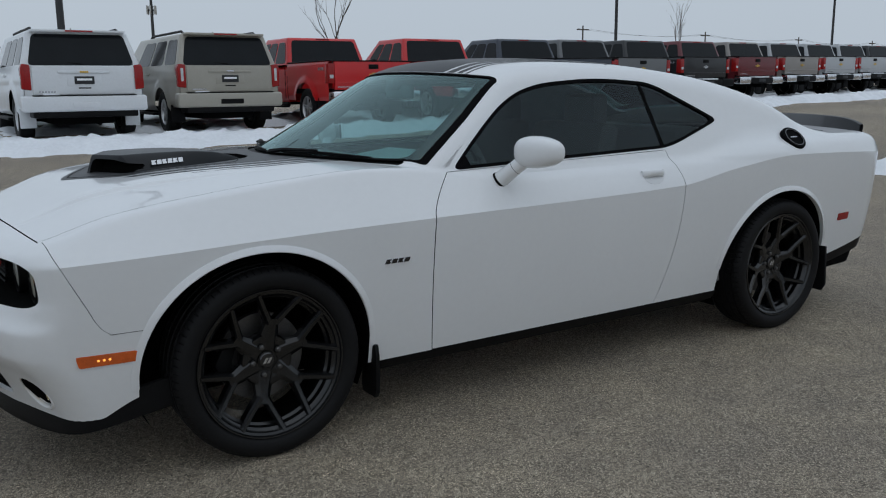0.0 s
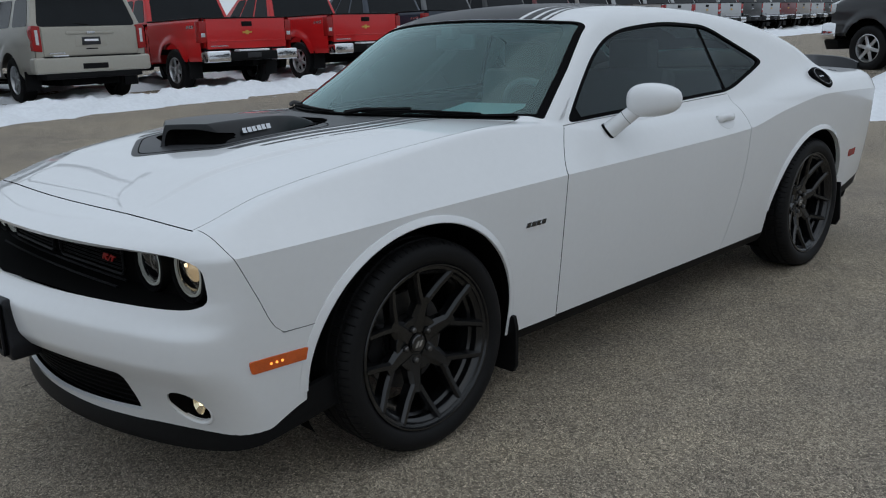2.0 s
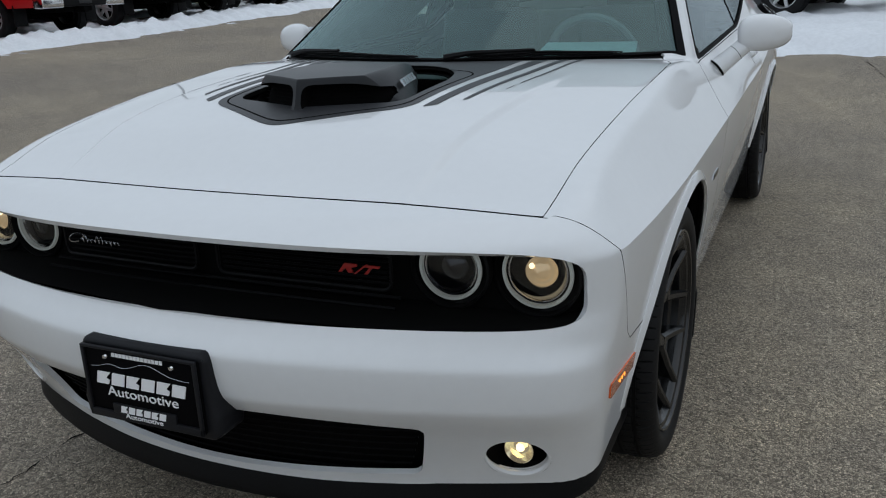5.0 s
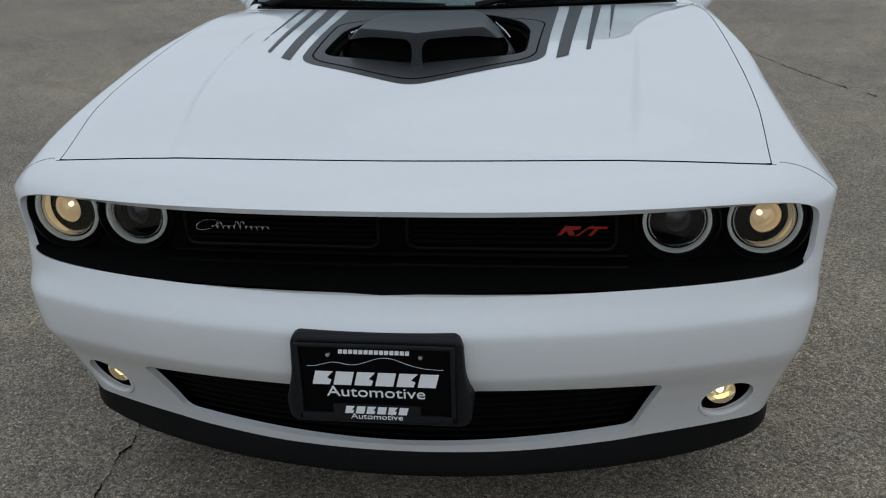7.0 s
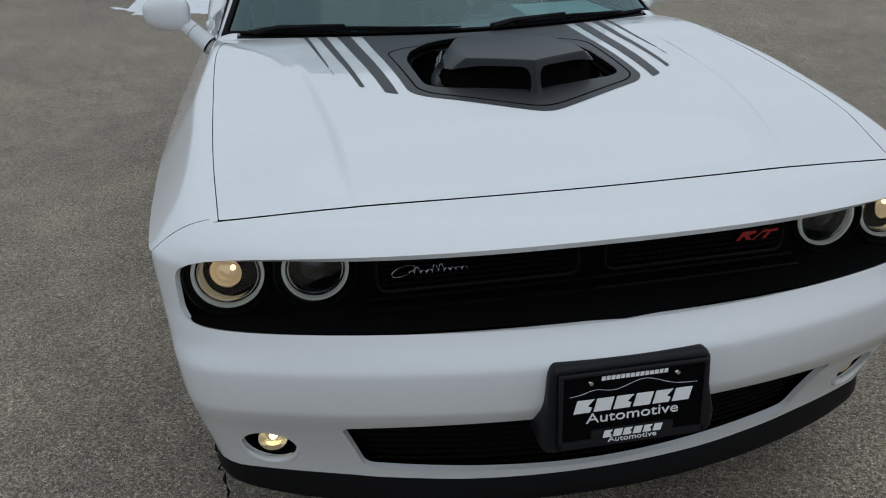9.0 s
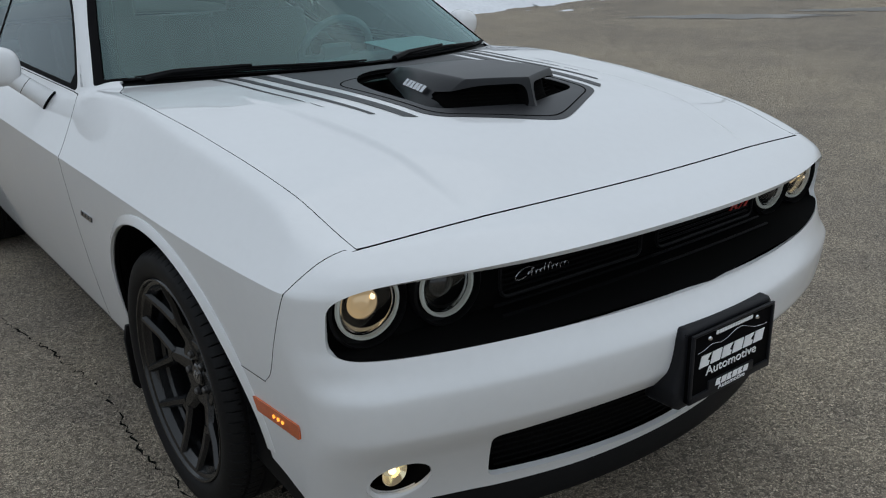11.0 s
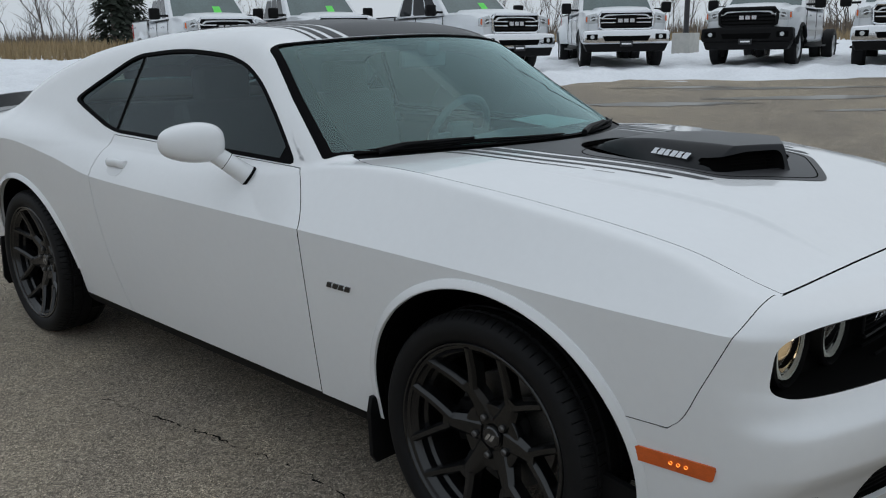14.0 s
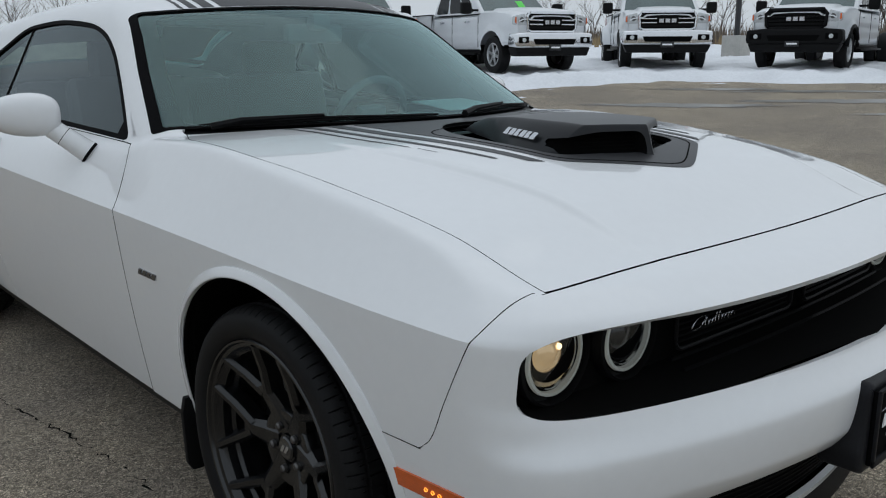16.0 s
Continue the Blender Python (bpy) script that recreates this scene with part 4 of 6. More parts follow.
def build_plate():
    holder = part("plate_bracket", prism([(-0.155, 0.645), (0.155, 0.645), (0.165, 0.63), (0.168, 0.56), (0.182, 0.50), (0.178, 0.462), (0.162, 0.452), (-0.162, 0.452), (-0.178, 0.462), (-0.182, 0.50), (-0.168, 0.56), (-0.165, 0.63)],
                                   -1.045, -0.955, "x", 0.012, 3), M_BRACKET, car, "black plastic licence plate bracket")
    part("plate", box(-1.056, -1.044, -0.152, 0.152, 0.470, 0.632, 0.004), M_TRIM, holder, "black dealer plate with white print")
    for z0, z1, y0, y1 in ((0.628, 0.635, -0.152, 0.152), (0.468, 0.486, -0.152, 0.152), (0.47, 0.63, -0.152, -0.143), (0.47, 0.63, 0.143, 0.152), (0.480, 0.506, -0.085, 0.085)):
        part("plate_frame", box(-1.061, -1.053, y0, y1, z0, z1, 0.003), M_BRACKET, holder)
    at = lambda y, z: Matrix.Translation((-1.0575, y, z)) @ FACE_FRONT
    wide = Matrix.Scale(1.27, 4, (1, 0, 0))
    part("print", slanted_bars(6, 0.236, 0.028, 0.006, 0.0008), M_WHITEINK, holder).matrix_basis = at(0, 0.562)
    lettering("print", "Automotive", 0.031, at(0, 0.523) @ wide, M_WHITEINK, holder, 0.0008)
    part("print", slanted_bars(14, 0.134, 0.0085, 0.0022, 0.0008, 0.1, False), M_WHITEINK, holder).matrix_basis = at(0, 0.6195)
    at2 = lambda y, z: Matrix.Translation((-1.0622, y, z)) @ FACE_FRONT
    part("print", slanted_bars(6, 0.120, 0.0155, 0.004, 0.0006), M_WHITEINK, holder).matrix_basis = at2(0, 0.4965)
    lettering("print", "Automotive", 0.0165, at2(0, 0.477) @ wide, M_WHITEINK, holder, 0.0006)
    ridge = [(-1.0572, 0.13 - 0.26 * u, 0.586 + 0.022 * math.exp(-((u - 0.58) / 0.18) ** 2) + 0.010 * math.exp(-((u - 0.2) / 0.1) ** 2)) for u in np.linspace(0, 1, 30)]
    part("print", tube(ridge, 0.0005, 4), M_SILVER, holder)
    for y in (-0.088, 0.088):
        part("screw", lathe([(0.0001, -0.004), (0.004, -0.0035), (0.006, 0.0)], 12, "x"), M_CHROME, holder).location = (-1.0565, y, 0.612)
    holder.location = (-0.016, 0.0, -0.022)


build_plate()


scoop_x = lambda x: 0.26 + (x - 0.26) / 1.06
hole_w = curve((-0.42, 0.240), (-0.33, 0.250), (-0.2, 0.260), (-0.05, 0.262), (0.08, 0.238), (0.18, 0.18), (0.26, 0.09))


def scoop_hole(x, y, z):
    y = np.abs(y)
    front = -0.395 + 0.30 * y - x
    return smax(smax(y - hole_w(scoop_x(x)), front, 0.05), x - 0.25, 0.05)


def panel_edge(x, y):
    """The black hood panel's outline round the scoop, open towards the windshield."""
    y = np.abs(y)
    tip = (-0.545 + 0.60 * np.sqrt(y * y + 0.0016) - x) * 0.9
    return smax(y - (0.340 - 0.052 * (0.36 - x)), tip, 0.05)


STRIPES = ((0.4, 0.373, 0.413, 0.078, -0.322), (0.5, 0.447, 0.470, 0.088, -0.258), (0.6, 0.502, 0.513, 0.090, -0.188))


def build_hood_details():
    # decals on the hood
    V, F = polar(-0.83, 0.78, 18, 90, 200, 300, 0.55)
    rear = lambda x, y, z: x - (0.330 + 0.56 * y * y)
    Vp, Fp = clip(V, F, lambda x, y, z: panel_edge(x, y))
    Vp, Fp = clip(Vp, Fp, rear)
    Vp, Fp = clip(Vp, Fp, lambda x, y, z: -scoop_hole(x, y, z))
    sheet("hood_decal", Vp, Fp, M_BLACKVINYL, car, 0.0006, 0.0014, both=True, label="satin black vinyl hood panel")
    line = lambda x, y, z: smax(panel_edge(x, y) + 0.022, x - 0.19 + 0.8 * y * y, 0.08)
    Vl, Fl = clip(V, F, lambda x, y, z: line(x, y, z))
    Vl, Fl = clip(Vl, Fl, lambda x, y, z: -line(x, y, z) - 0.004)
    sheet("seam", Vl, Fl, M_DARK, car, 0.0005, 0.0022, both=True)
    for s in (-1, 1):
        for _, y0, y1, k, xe in STRIPES:
            Vs, Fs = clip(V, F, lambda x, y, z: np.maximum(np.maximum(y0 - 0.78 * k * (0.36 - x) - y, y - y1 + k * (0.36 - x)), xe - 0.9 * (y1 - k * (0.36 - x) - y) - x))
            Vs, Fs = clip(Vs, Fs, rear)
            sheet("hood_stripe", Vs, Fs, M_BLACKVINYL, car, 0.0006, 0.0014, side=s)
    # the same on the roof
    V, F = polar(0.30, 4.10, -42, 90, 380, 190, follow=True)
    V, F = clip(V, F, lambda x, y, z: np.maximum(np.maximum(0.9 - x, x - 3.1), 1.1 - z))
    on_roof = lambda x, y, z: np.maximum(-wind_field(x, y, z) + 0.006, x - (2.60 - 0.25 * y * y))
    Vp, Fp = clip(V, F, lambda x, y, z: y - 0.352)
    Vp, Fp = clip(Vp, Fp, on_roof)
    sheet("roof_decal", Vp, Fp, M_BLACKVINYL, car, 0.0006, 0.0009, both=True, label="satin black vinyl roof panel")
    for s in (-1, 1):
        for y0, y1 in ((0.372, 0.410), (0.428, 0.452), (0.470, 0.482)):
            Vs, Fs = clip(V, F, lambda x, y, z: np.maximum(y0 - y, y - y1))
            Vs, Fs = clip(Vs, Fs, on_roof)
            sheet("roof_stripe", Vs, Fs, M_BLACKVINYL, car, 0.0006, 0.0009, side=s)
    # scoop standing through the hood
    zt_0 = curve((-0.42, 1.058), (-0.35, 1.066), (-0.2, 1.078), (-0.05, 1.082), (0.08, 1.074), (0.18, 1.052), (0.26, 1.02))
    wt_0 = curve((-0.42, 0.150), (-0.2, 0.150), (0.0, 0.118), (0.15, 0.058), (0.27, 0.01))
    wb_0 = curve((-0.42, 0.195), (-0.33, 0.205), (-0.22, 0.228), (-0.12, 0.212), (0.0, 0.158), (0.1, 0.108), (0.2, 0.055), (0.27, 0.02))
    zt = lambda x: zt_0(scoop_x(x)) + hood_up(x)
    wt = lambda x: wt_0(scoop_x(x))
    wb = lambda x: wb_0(scoop_x(x))
    us, vs = np.concatenate([np.linspace(0, 0.075, 26), np.linspace(0.09, 1, 40)]), np.linspace(-1, 1, 131)
    U, W = np.meshgrid(us, vs, indexing="ij")
    U, W = U.ravel(), W.ravel()
    x0 = -0.425 + 0.110 * np.abs(W) + 0.04 * np.abs(W) ** 8
    X = x0 + U * (0.26 - x0)
    Y = W * wb(X)
    base = roots(np.stack([X, Y, 0 * X + 0.72], 1), np.tile([[0.0, 0.0, 1.0]], (len(X), 1)))[:, 2] - 0.02
    h = np.maximum(0, zt(X) - base - 0.10 * Y * Y)
    side = 1 - np.clip((np.abs(Y) - wt(X)) / (wb(X) - wt(X)), 0, 1) ** 1.5
    rise = np.where(U > 0, 0.20 + 0.80 * step(0.0, 0.050, U), 0.12)
    V, F = np.stack([X, Y, base + h * side * rise], 1), grid_faces(len(us), len(vs))
    mouth = convex([(0.012, 1.002), (0.012, 1.067), (0.165, 1.067), (0.212, 1.045), (0.214, 1.007)])
    inlet_f = lambda x, y, z: np.where(x < -0.23, mouth(np.abs(y), z, 0.026), 1.0)
    Vo, Fo = clip(V, F, lambda x, y, z: -inlet_f(x, y, z))
    scoop = mesh_ob("hood_scoop", Vo, Fo, M_SCOOP, car, "satin black hood scoop with twin inlets", auto=50)
    Vi, Fi = clip(V, F, inlet_f)
    for s in (-1, 1):
        Vs, Fs = clip(Vi, Fi, lambda x, y, z: -s * y)
        edges = {(i, j) for f in Fs for i, j in zip(f, f[1:] + f[:1])}
        n = len(Vs)
        rim = [[i, j, j + n, i + n] for (i, j) in edges if (j, i) not in edges]
        mesh_ob("scoop_inlet", np.vstack([Vs, Vs + np.array([0.05, 0, -0.01])]), [[i + n for i in f] for f in Fs] + rim, M_DARK, scoop)
        for k in range(5):
            zz = 1.013 + 0.009 * k
            pts = [(-0.395 + 0.50 * y + (zz - 1.013) * 0.5, s * y, zz) for y in np.linspace(0.022, 0.160, 6)]
            part("inlet_bar", tube(pts, 0.0012, 5), M_DARK, scoop)
        # raised word on the flank, laid on its slope
        def flank(x, h):
            base = surf_z(x, 0.2) - 0.02
            t, b0 = float(zt(x)), float(wb(x))
            u = (1 - h) ** (1 / 1.5)
            y = float(wt(x)) + (b0 - float(wt(x))) * u
            return Vector((x, s * y, base + (t - base - 0.10 * y * y) * h))
        c, ax, up = flank(-0.140, 0.50), flank(-0.075, 0.50) - flank(-0.205, 0.50), flank(-0.140, 0.70) - flank(-0.140, 0.36)
        ax = ax.normalized() * (-s)
        out = ax.cross(up).normalized()
        up = out.cross(ax)
        m4 = Matrix((ax, up, out)).transposed().to_4x4()
        m4.translation = c + out * 0.006
        b = slanted_bars(6, 0.140, 0.021, 0.004, 0.0015, 0.3)
        part("scoop_badge", b, M_SILVER, scoop).matrix_basis = m4
    part("scoop_well", box(-0.40, 0.20, -0.30, 0.30, 0.86, 0.90), M_DARK, car)
    # wipers
    def wind_pt(y, s):
        x = 0.37 + 0.56 * y * y + s
        return Vector((x, y, surf_z(x, y)))
    for ya, yb, piv in ((0.70, 0.02, 0.40), (-0.14, -0.62, -0.36)):
        pts = [wind_pt(y, 0.004 + 0.02 * (1 - abs(2 * k / 13 - 1))) + Vector((-0.004, 0, 0.010)) for k, y in enumerate(np.linspace(ya, yb, 14))]
        wiper = part("wiper", tube(pts, [0.0025] + [0.0042] * 12 + [0.0025], 6), M_PLASTIC, car)
        part("wiper_blade", tube([p + Vector((0.006, 0, -0.008)) for p in pts], 0.004, 5), M_RUBBER, wiper)
        mid = pts[6]
        part("wiper_arm", tube([wind_pt(piv + 0.28, 0.0) + Vector((-0.02, 0, 0.008)), wind_pt(piv + 0.2, 0.01) + Vector((-0.01, 0, 0.018)), mid + Vector((-0.004, 0, 0.008))], [0.012, 0.009, 0.005], 6), M_PLASTIC, wiper)
    patch("cowl", [lambda x, y, z: 0.333 + 0.56 * y * y - x, lambda x, y, z: x - (0.385 + 0.56 * y * y), lambda x, y, z: np.abs(y) - 0.76], M_PLASTIC, thick=0.01, lift=-0.008, both=True, x=(0.3, 0.75), a=(20, 90), n=(80, 80))


build_body()
M_SCOOP = mat("satin_black_scoop", (0.014, 0.015, 0.017), 0.34, noise=0.1, scale=6, bump=0.02, bump_scale=600, spec=0.25)
build_hood_details()


def build_sides():
    for s in (-1, 1):
        # mirror: a long rounded head on a short stalk
        V, F, n, m = [], [], 30, 22
        for i in range(m):
            t = i / (m - 1)
            a = math.pi * t
            for j in range(n):
                b = 2 * math.pi * j / n
                r = math.sin(a) ** 0.62
                dx, dz = math.cos(b), math.sin(b)
                e = 1 / (abs(dx) ** 2.6 + abs(dz) ** 2.6) ** (1 / 2.6)
                V.append((1.155 + 0.062 * r * dx * e - 0.02 * math.cos(a) * 0 + 0.035 * (-math.cos(a)), s * (1.018 - 0.092 * math.cos(a) * 1.0), 1.075 + 0.066 * r * dz * e * (1 + 0.12 * math.cos(a))))
        for i in range(m - 1):
            F += [[i * n + j, i * n + (j + 1) % n, (i + 1) * n + (j + 1) % n, (i + 1) * n + j] for j in range(n)]
        mir = mesh_ob("door_mirror", V, F if s < 0 else [f[::-1] for f in F], M_WHITE, car, auto=60)
        base = Vector((1.068, s * (surf_y(1.068, 0.955) - 0.012), 0.948))
        neck = Vector((1.13, s * 0.965, 1.045))
        part("mirror_stalk", tube([base, base.lerp(neck, 0.5), neck, neck + Vector((0.01, s * 0.03, 0.02))], [0.036, 0.032, 0.030, 0.027], 18), M_WHITE, mir)
        part("mirror_gasket", tube([base.lerp(neck, 0.02), base.lerp(neck, 0.08)], [0.0395, 0.0365], 24, caps=False), M_TRIM, mir)
        part("mirror_seam", tube([base.lerp(neck, 0.60), base.lerp(neck, 0.612)], [0.0318, 0.0317], 18, caps=False), M_DARK, mir)
        glass_b = prism([(s * 0.945, 1.035), (s * 1.085, 1.04), (s * 1.095, 1.08), (s * 1.08, 1.118), (s * 0.95, 1.122)], 1.205, 1.218, "x", 0.004)
        part("mirror_glass", glass_b, M_CHROME, mir)
        # handle over a flush oval, darker white for the shade of its cup
        hx, hz = 1.935, 0.922
        pts = []
        for u in np.linspace(-1, 1, 13):
            x = hx + 0.068 * u
            z = hz + 0.012 - 0.006 * u * u
            pts.append(Vector((x, s * (surf_y(x, z) + 0.020 * (1 - u ** 6)), z)))
        hb = bmesh.new()
        rings = []
        for p in pts:
            rings.append([hb.verts.new(p + Vector((0, s * 0.011 * math.cos(a), 0.017 * math.sin(a)))) for a in np.linspace(0, 2 * math.pi, 13)[:-1]])
        for lo, hi in zip(rings, rings[1:]):
            for k in range(12):
                hb.faces.new((lo[k], lo[(k + 1) % 12], hi[(k + 1) % 12], hi[k]))
        hb.faces.new(rings[0]), hb.faces.new(rings[-1][::-1])
        bmesh.ops.recalc_face_normals(hb, faces=hb.faces[:])
        part("door_handle", hb, M_WHITE, car)
        patch("handle_shade", lambda x, y, z: np.hypot((x - hx) / 0.062, (z - hz + 0.012) / 0.030) - 1, M_HANDLESHADE, side=s, x=(1.84, 2.03), a=(6, 20), n=(60, 50), thick=0.002, lift=0.0012)
        # badge on the fender
        b = slanted_bars(4, 0.104, 0.016, 0.007, 0.003, 0.5)
        part("fender_badge", b, M_GLOSSBLACK, car, "black raised fender badge").matrix_basis = Matrix.Translation((0.518, s * (surf_y(0.518, 0.682) + 0.002), 0.683)) @ (pose(0, 0, 0, 90, 0, 180) if s > 0 else pose(0, 0, 0, 90, 0, 0))
        b = slanted_bars(4, 0.106, 0.0175, 0.005, 0.002, 0.5)
        part("fender_badge", b, M_SILVER, car).matrix_basis = Matrix.Translation((0.518, s * (surf_y(0.518, 0.682) + 0.0005), 0.683)) @ (pose(0, 0, 0, 90, 0, 180) if s > 0 else pose(0, 0, 0, 90, 0, 0))
    # fuel filler on the driver's side
    c = np.array([[3.005, surf_y(3.005, 1.045), 1.045]])
    nrm = normals(c)[0]
    way = Vector((nrm[0], -nrm[1], nrm[2] * 0.6)).normalized()
    m4 = way.to_track_quat("Y", "Z").to_matrix().to_4x4()
    m4.translation = Vector((3.005, -c[0, 1], 1.045)) + way * 0.005
    cap = part("fuel_cap", lathe([(0.074, -0.03), (0.074, 0.006), (0.070, 0.012), (0.060, 0.012), (0.057, 0.008), (0.0001, 0.009)], 48), M_TRIM, car, "black round fuel filler door")
    cap.matrix_basis = m4
    part("fuel_cap_ring", lathe([(0.060, 0.010), (0.059, 0.0145), (0.054, 0.0145), (0.053, 0.008)], 48), M_GLOSSBLACK, cap)
    part("cap_print", slanted_bars(4, 0.045, 0.010, 0.004, 0.0006), M_SILVER, cap).matrix_basis = Matrix.Translation((0, 0.0095, 0.004)) @ Matrix.Rotation(radians(90), 4, "X")
    # rear spoiler
    V, F, ys = [], [], np.linspace(-0.80, 0.80, 49)
    for y in ys:
        e = abs(y) / 0.80
        x0 = 3.66 + 0.02 * e
        x1 = 3.905 - 0.09 * e ** 3
        zb = 1.070 - 0.03 * e ** 2 - 0.03 * e ** 6
        zt = 1.148 - 0.018 * e ** 2 - 0.035 * e ** 10
        V += [(x0, y, zb + 0.008), (x0 + 0.10, y, zb + 0.02), (x1 - 0.03, y, zt - 0.002), (x1, y, zt), (x1 + 0.006, y, zt - 0.012), (x1 - 0.01, y, zb - 0.03)]
    mesh_ob("rear_spoiler", V, grid_faces(49, 6), M_BLACKVINYL, car, "black rear deck spoiler")
    for s in (-1, 1):
        patch("rear_valance", [lambda x, y, z: 3.33 - x, lambda x, y, z: z - 0.350 - 0.17 * (x - 3.4), lambda x, y, z: 0.29 + 0.15 * (x - 3.4) - z, lambda x, y, z: 0.4 - np.abs(y)], M_PLASTIC, side=s, x=(3.3, 4.05), a=(-40, 0), n=(60, 50), thick=0.01, lift=-0.004)


# body paint toned down: the shade under the handles put into the colour
M_HANDLESHADE = mat("shaded_white_paint", (0.70, 0.71, 0.72), 0.3, coat=1.0)
build_sides()


def build_cabin():
    # seen dimly through the glass
    V, F = polar(0.62, 3.2, 10, 90, 60, 40)
    V, F = clip(V, F, lambda x, y, z: 1.02 - z)
    V, F = clip(V, F, lambda x, y, z: -dlo(x, z) - 0.01)
    V, F = clip(V, F, lambda x, y, z: -wind_field(x, y, z) - 0.02)
    V, F = clip(V, F, lambda x, y, z: -back_field(x, y, z) - 0.02)
    sheet("headliner", V, F, M_INTERIOR, car, 0.004, -0.03, both=True)
    V, n = [], 25
    for y in np.linspace(-0.72, 0.72, n):
        xb = 0.42 + 0.54 * y * y
        V += [(xb, y, 0.985), (xb + 0.12, y, 0.992), (0.95 + 0.05 * y * y, y, 1.0 + 0.02 * math.exp(-((y + 0.36) / 0.18) ** 2)), (1.10, y, 0.97), (1.14, y, 0.90), (1.06, y, 0.60)]
    mesh_ob("dashboard", V, grid_faces(n, 6), M_INTERIOR, car)
    part("cabin_floor", box(0.75, 2.9, -0.80, 0.80, 0.30, 0.36), M_INTERIOR, car)
    part("rear_shelf", box(2.62, 3.2, -0.70, 0.70, 0.98, 1.0, 0.01), M_INTERIOR, car)
    for s in (-1, 1):
        seat = part("seat", box(1.35, 1.88, s * 0.36 - 0.25, s * 0.36 + 0.25, 0.45, 0.62, 0.05, 3), M_SEAT, car)
        b = box(-0.06, 0.06, -0.25, 0.25, 0.0, 0.62, 0.05, 3)
        part("backrest", b, M_SEAT, seat).matrix_basis = pose(1.82, s * 0.36, 0.55, 0, 14, 0)
        part("headrest", box(1.95, 2.05, s * 0.36 - 0.13, s * 0.36 + 0.13, 1.13, 1.30, 0.04, 3), M_SEAT, seat)
        part("visor", box(1.14, 1.27, s * 0.34 - 0.17, s * 0.34 + 0.17, 1.345, 1.36, 0.006), M_VISOR, car)
    part("rear_seat", box(2.42, 2.62, -0.62, 0.62, 0.55, 1.12, 0.06, 3), M_SEAT, car)
    b = bmesh.new()
    join(b, tube([(0.0, 0.175 * math.cos(a), 0.175 * math.sin(a)) for a in np.linspace(0, 2 * math.pi, 33)], 0.017, 8, caps=False))
    join(b, box(-0.02, 0.03, -0.07, 0.07, -0.055, 0.055, 0.02))
    join(b, box(-0.01, 0.01, -0.17, 0.17, -0.015, 0.015, 0.006))
    join(b, box(-0.01, 0.01, -0.015, 0.015, -0.17, 0.0, 0.006))
    part("steering_wheel", b, M_INTERIOR, car).matrix_basis = pose(1.22, -0.36, 0.98, 0, -22, 0)
    mir = part("rear_view_mirror", box(1.065, 1.10, -0.125, 0.125, 1.285, 1.355, 0.02, 3), M_INTERIOR, car)
    part("mirror_foot", box(1.02, 1.08, -0.04, 0.04, 1.33, 1.39, 0.02), M_INTERIOR, mir)
    paper = mesh_ob("paper", [(0.70, -0.64, 1.044), (0.66, -0.30, 1.046), (0.86, -0.28, 1.070), (0.92, -0.60, 1.066), (0.70, -0.64, 1.042), (0.66, -0.30, 1.044), (0.86, -0.28, 1.068), (0.92, -0.60, 1.064)],
                    [[0, 3, 2, 1], [4, 5, 6, 7], [0, 1, 5, 4], [1, 2, 6, 5], [2, 3, 7, 6], [3, 0, 4, 7]], M_PAPER)
    paper.name = "window_sticker_sheet"
    tagged(paper, "white paper sheet lying on the dashboard", "paper")


M_VISOR = mat("grey_headliner_cloth", (0.25, 0.25, 0.24), 0.8, noise=0.1)
build_cabin()


# ---- parked vehicles round the lot ----
def painted(name, c, rough=0.3):
    return mat(name, c, rough, coat=0.3, noise=0.06, scale=2.0)


M_RED = painted("red_truck_paint", (0.56, 0.010, 0.012))
M_BEIGE = painted("champagne_paint", (0.36, 0.34, 0.29))
M_TRUCKWHITE = painted("white_truck_paint", (0.70, 0.72, 0.74))
M_NAVY = painted("dark_blue_paint", (0.02, 0.03, 0.05))
M_GREY = painted("grey_truck_paint", (0.13, 0.135, 0.14))
M_BLACKPAINT = painted("black_truck_paint", (0.012, 0.013, 0.015))
M_MAROON = painted("maroon_paint", (0.13, 0.015, 0.02))
M_SILVERPAINT = painted("silver_paint", (0.42, 0.43, 0.44))
M_TAN = painted("pewter_paint", (0.26, 0.24, 0.22))
M_AUTOGLASS = mat("dark_vehicle_glass", (0.010, 0.012, 0.014), 0.08, spec=0.16, noise=0.2, scale=3)
# base lifted to greenish grey, carrying part of the sky's reflection in the colour
M_SCREEN = mat("truck_windshield_glass", (0.085, 0.125, 0.125), 0.06, spec=0.5, noise=0.3, scale=2)
M_SNOW = mat("old_snow", (0.80, 0.82, 0.85), 0.75, noise=0.10, scale=1.2, bump=0.35, bump_scale=25)
M_RIMSILVER = mat("silver_alloy", (0.55, 0.56, 0.57), 0.3, metal=0.8, noise=0.15, scale=10)
M_GOLDBAR = mat("gold_badge", (0.65, 0.42, 0.10), 0.3, metal=0.7)
M_GREENTAG = mat("green_window_tag", (0.12, 0.75, 0.10), 0.5)
M_CLEARLAMP = mat("clear_lamp_glass", (0.55, 0.57, 0.58), 0.15, coat=1.0, noise=0.3, scale=20)

WHEEL_CACHE = {}


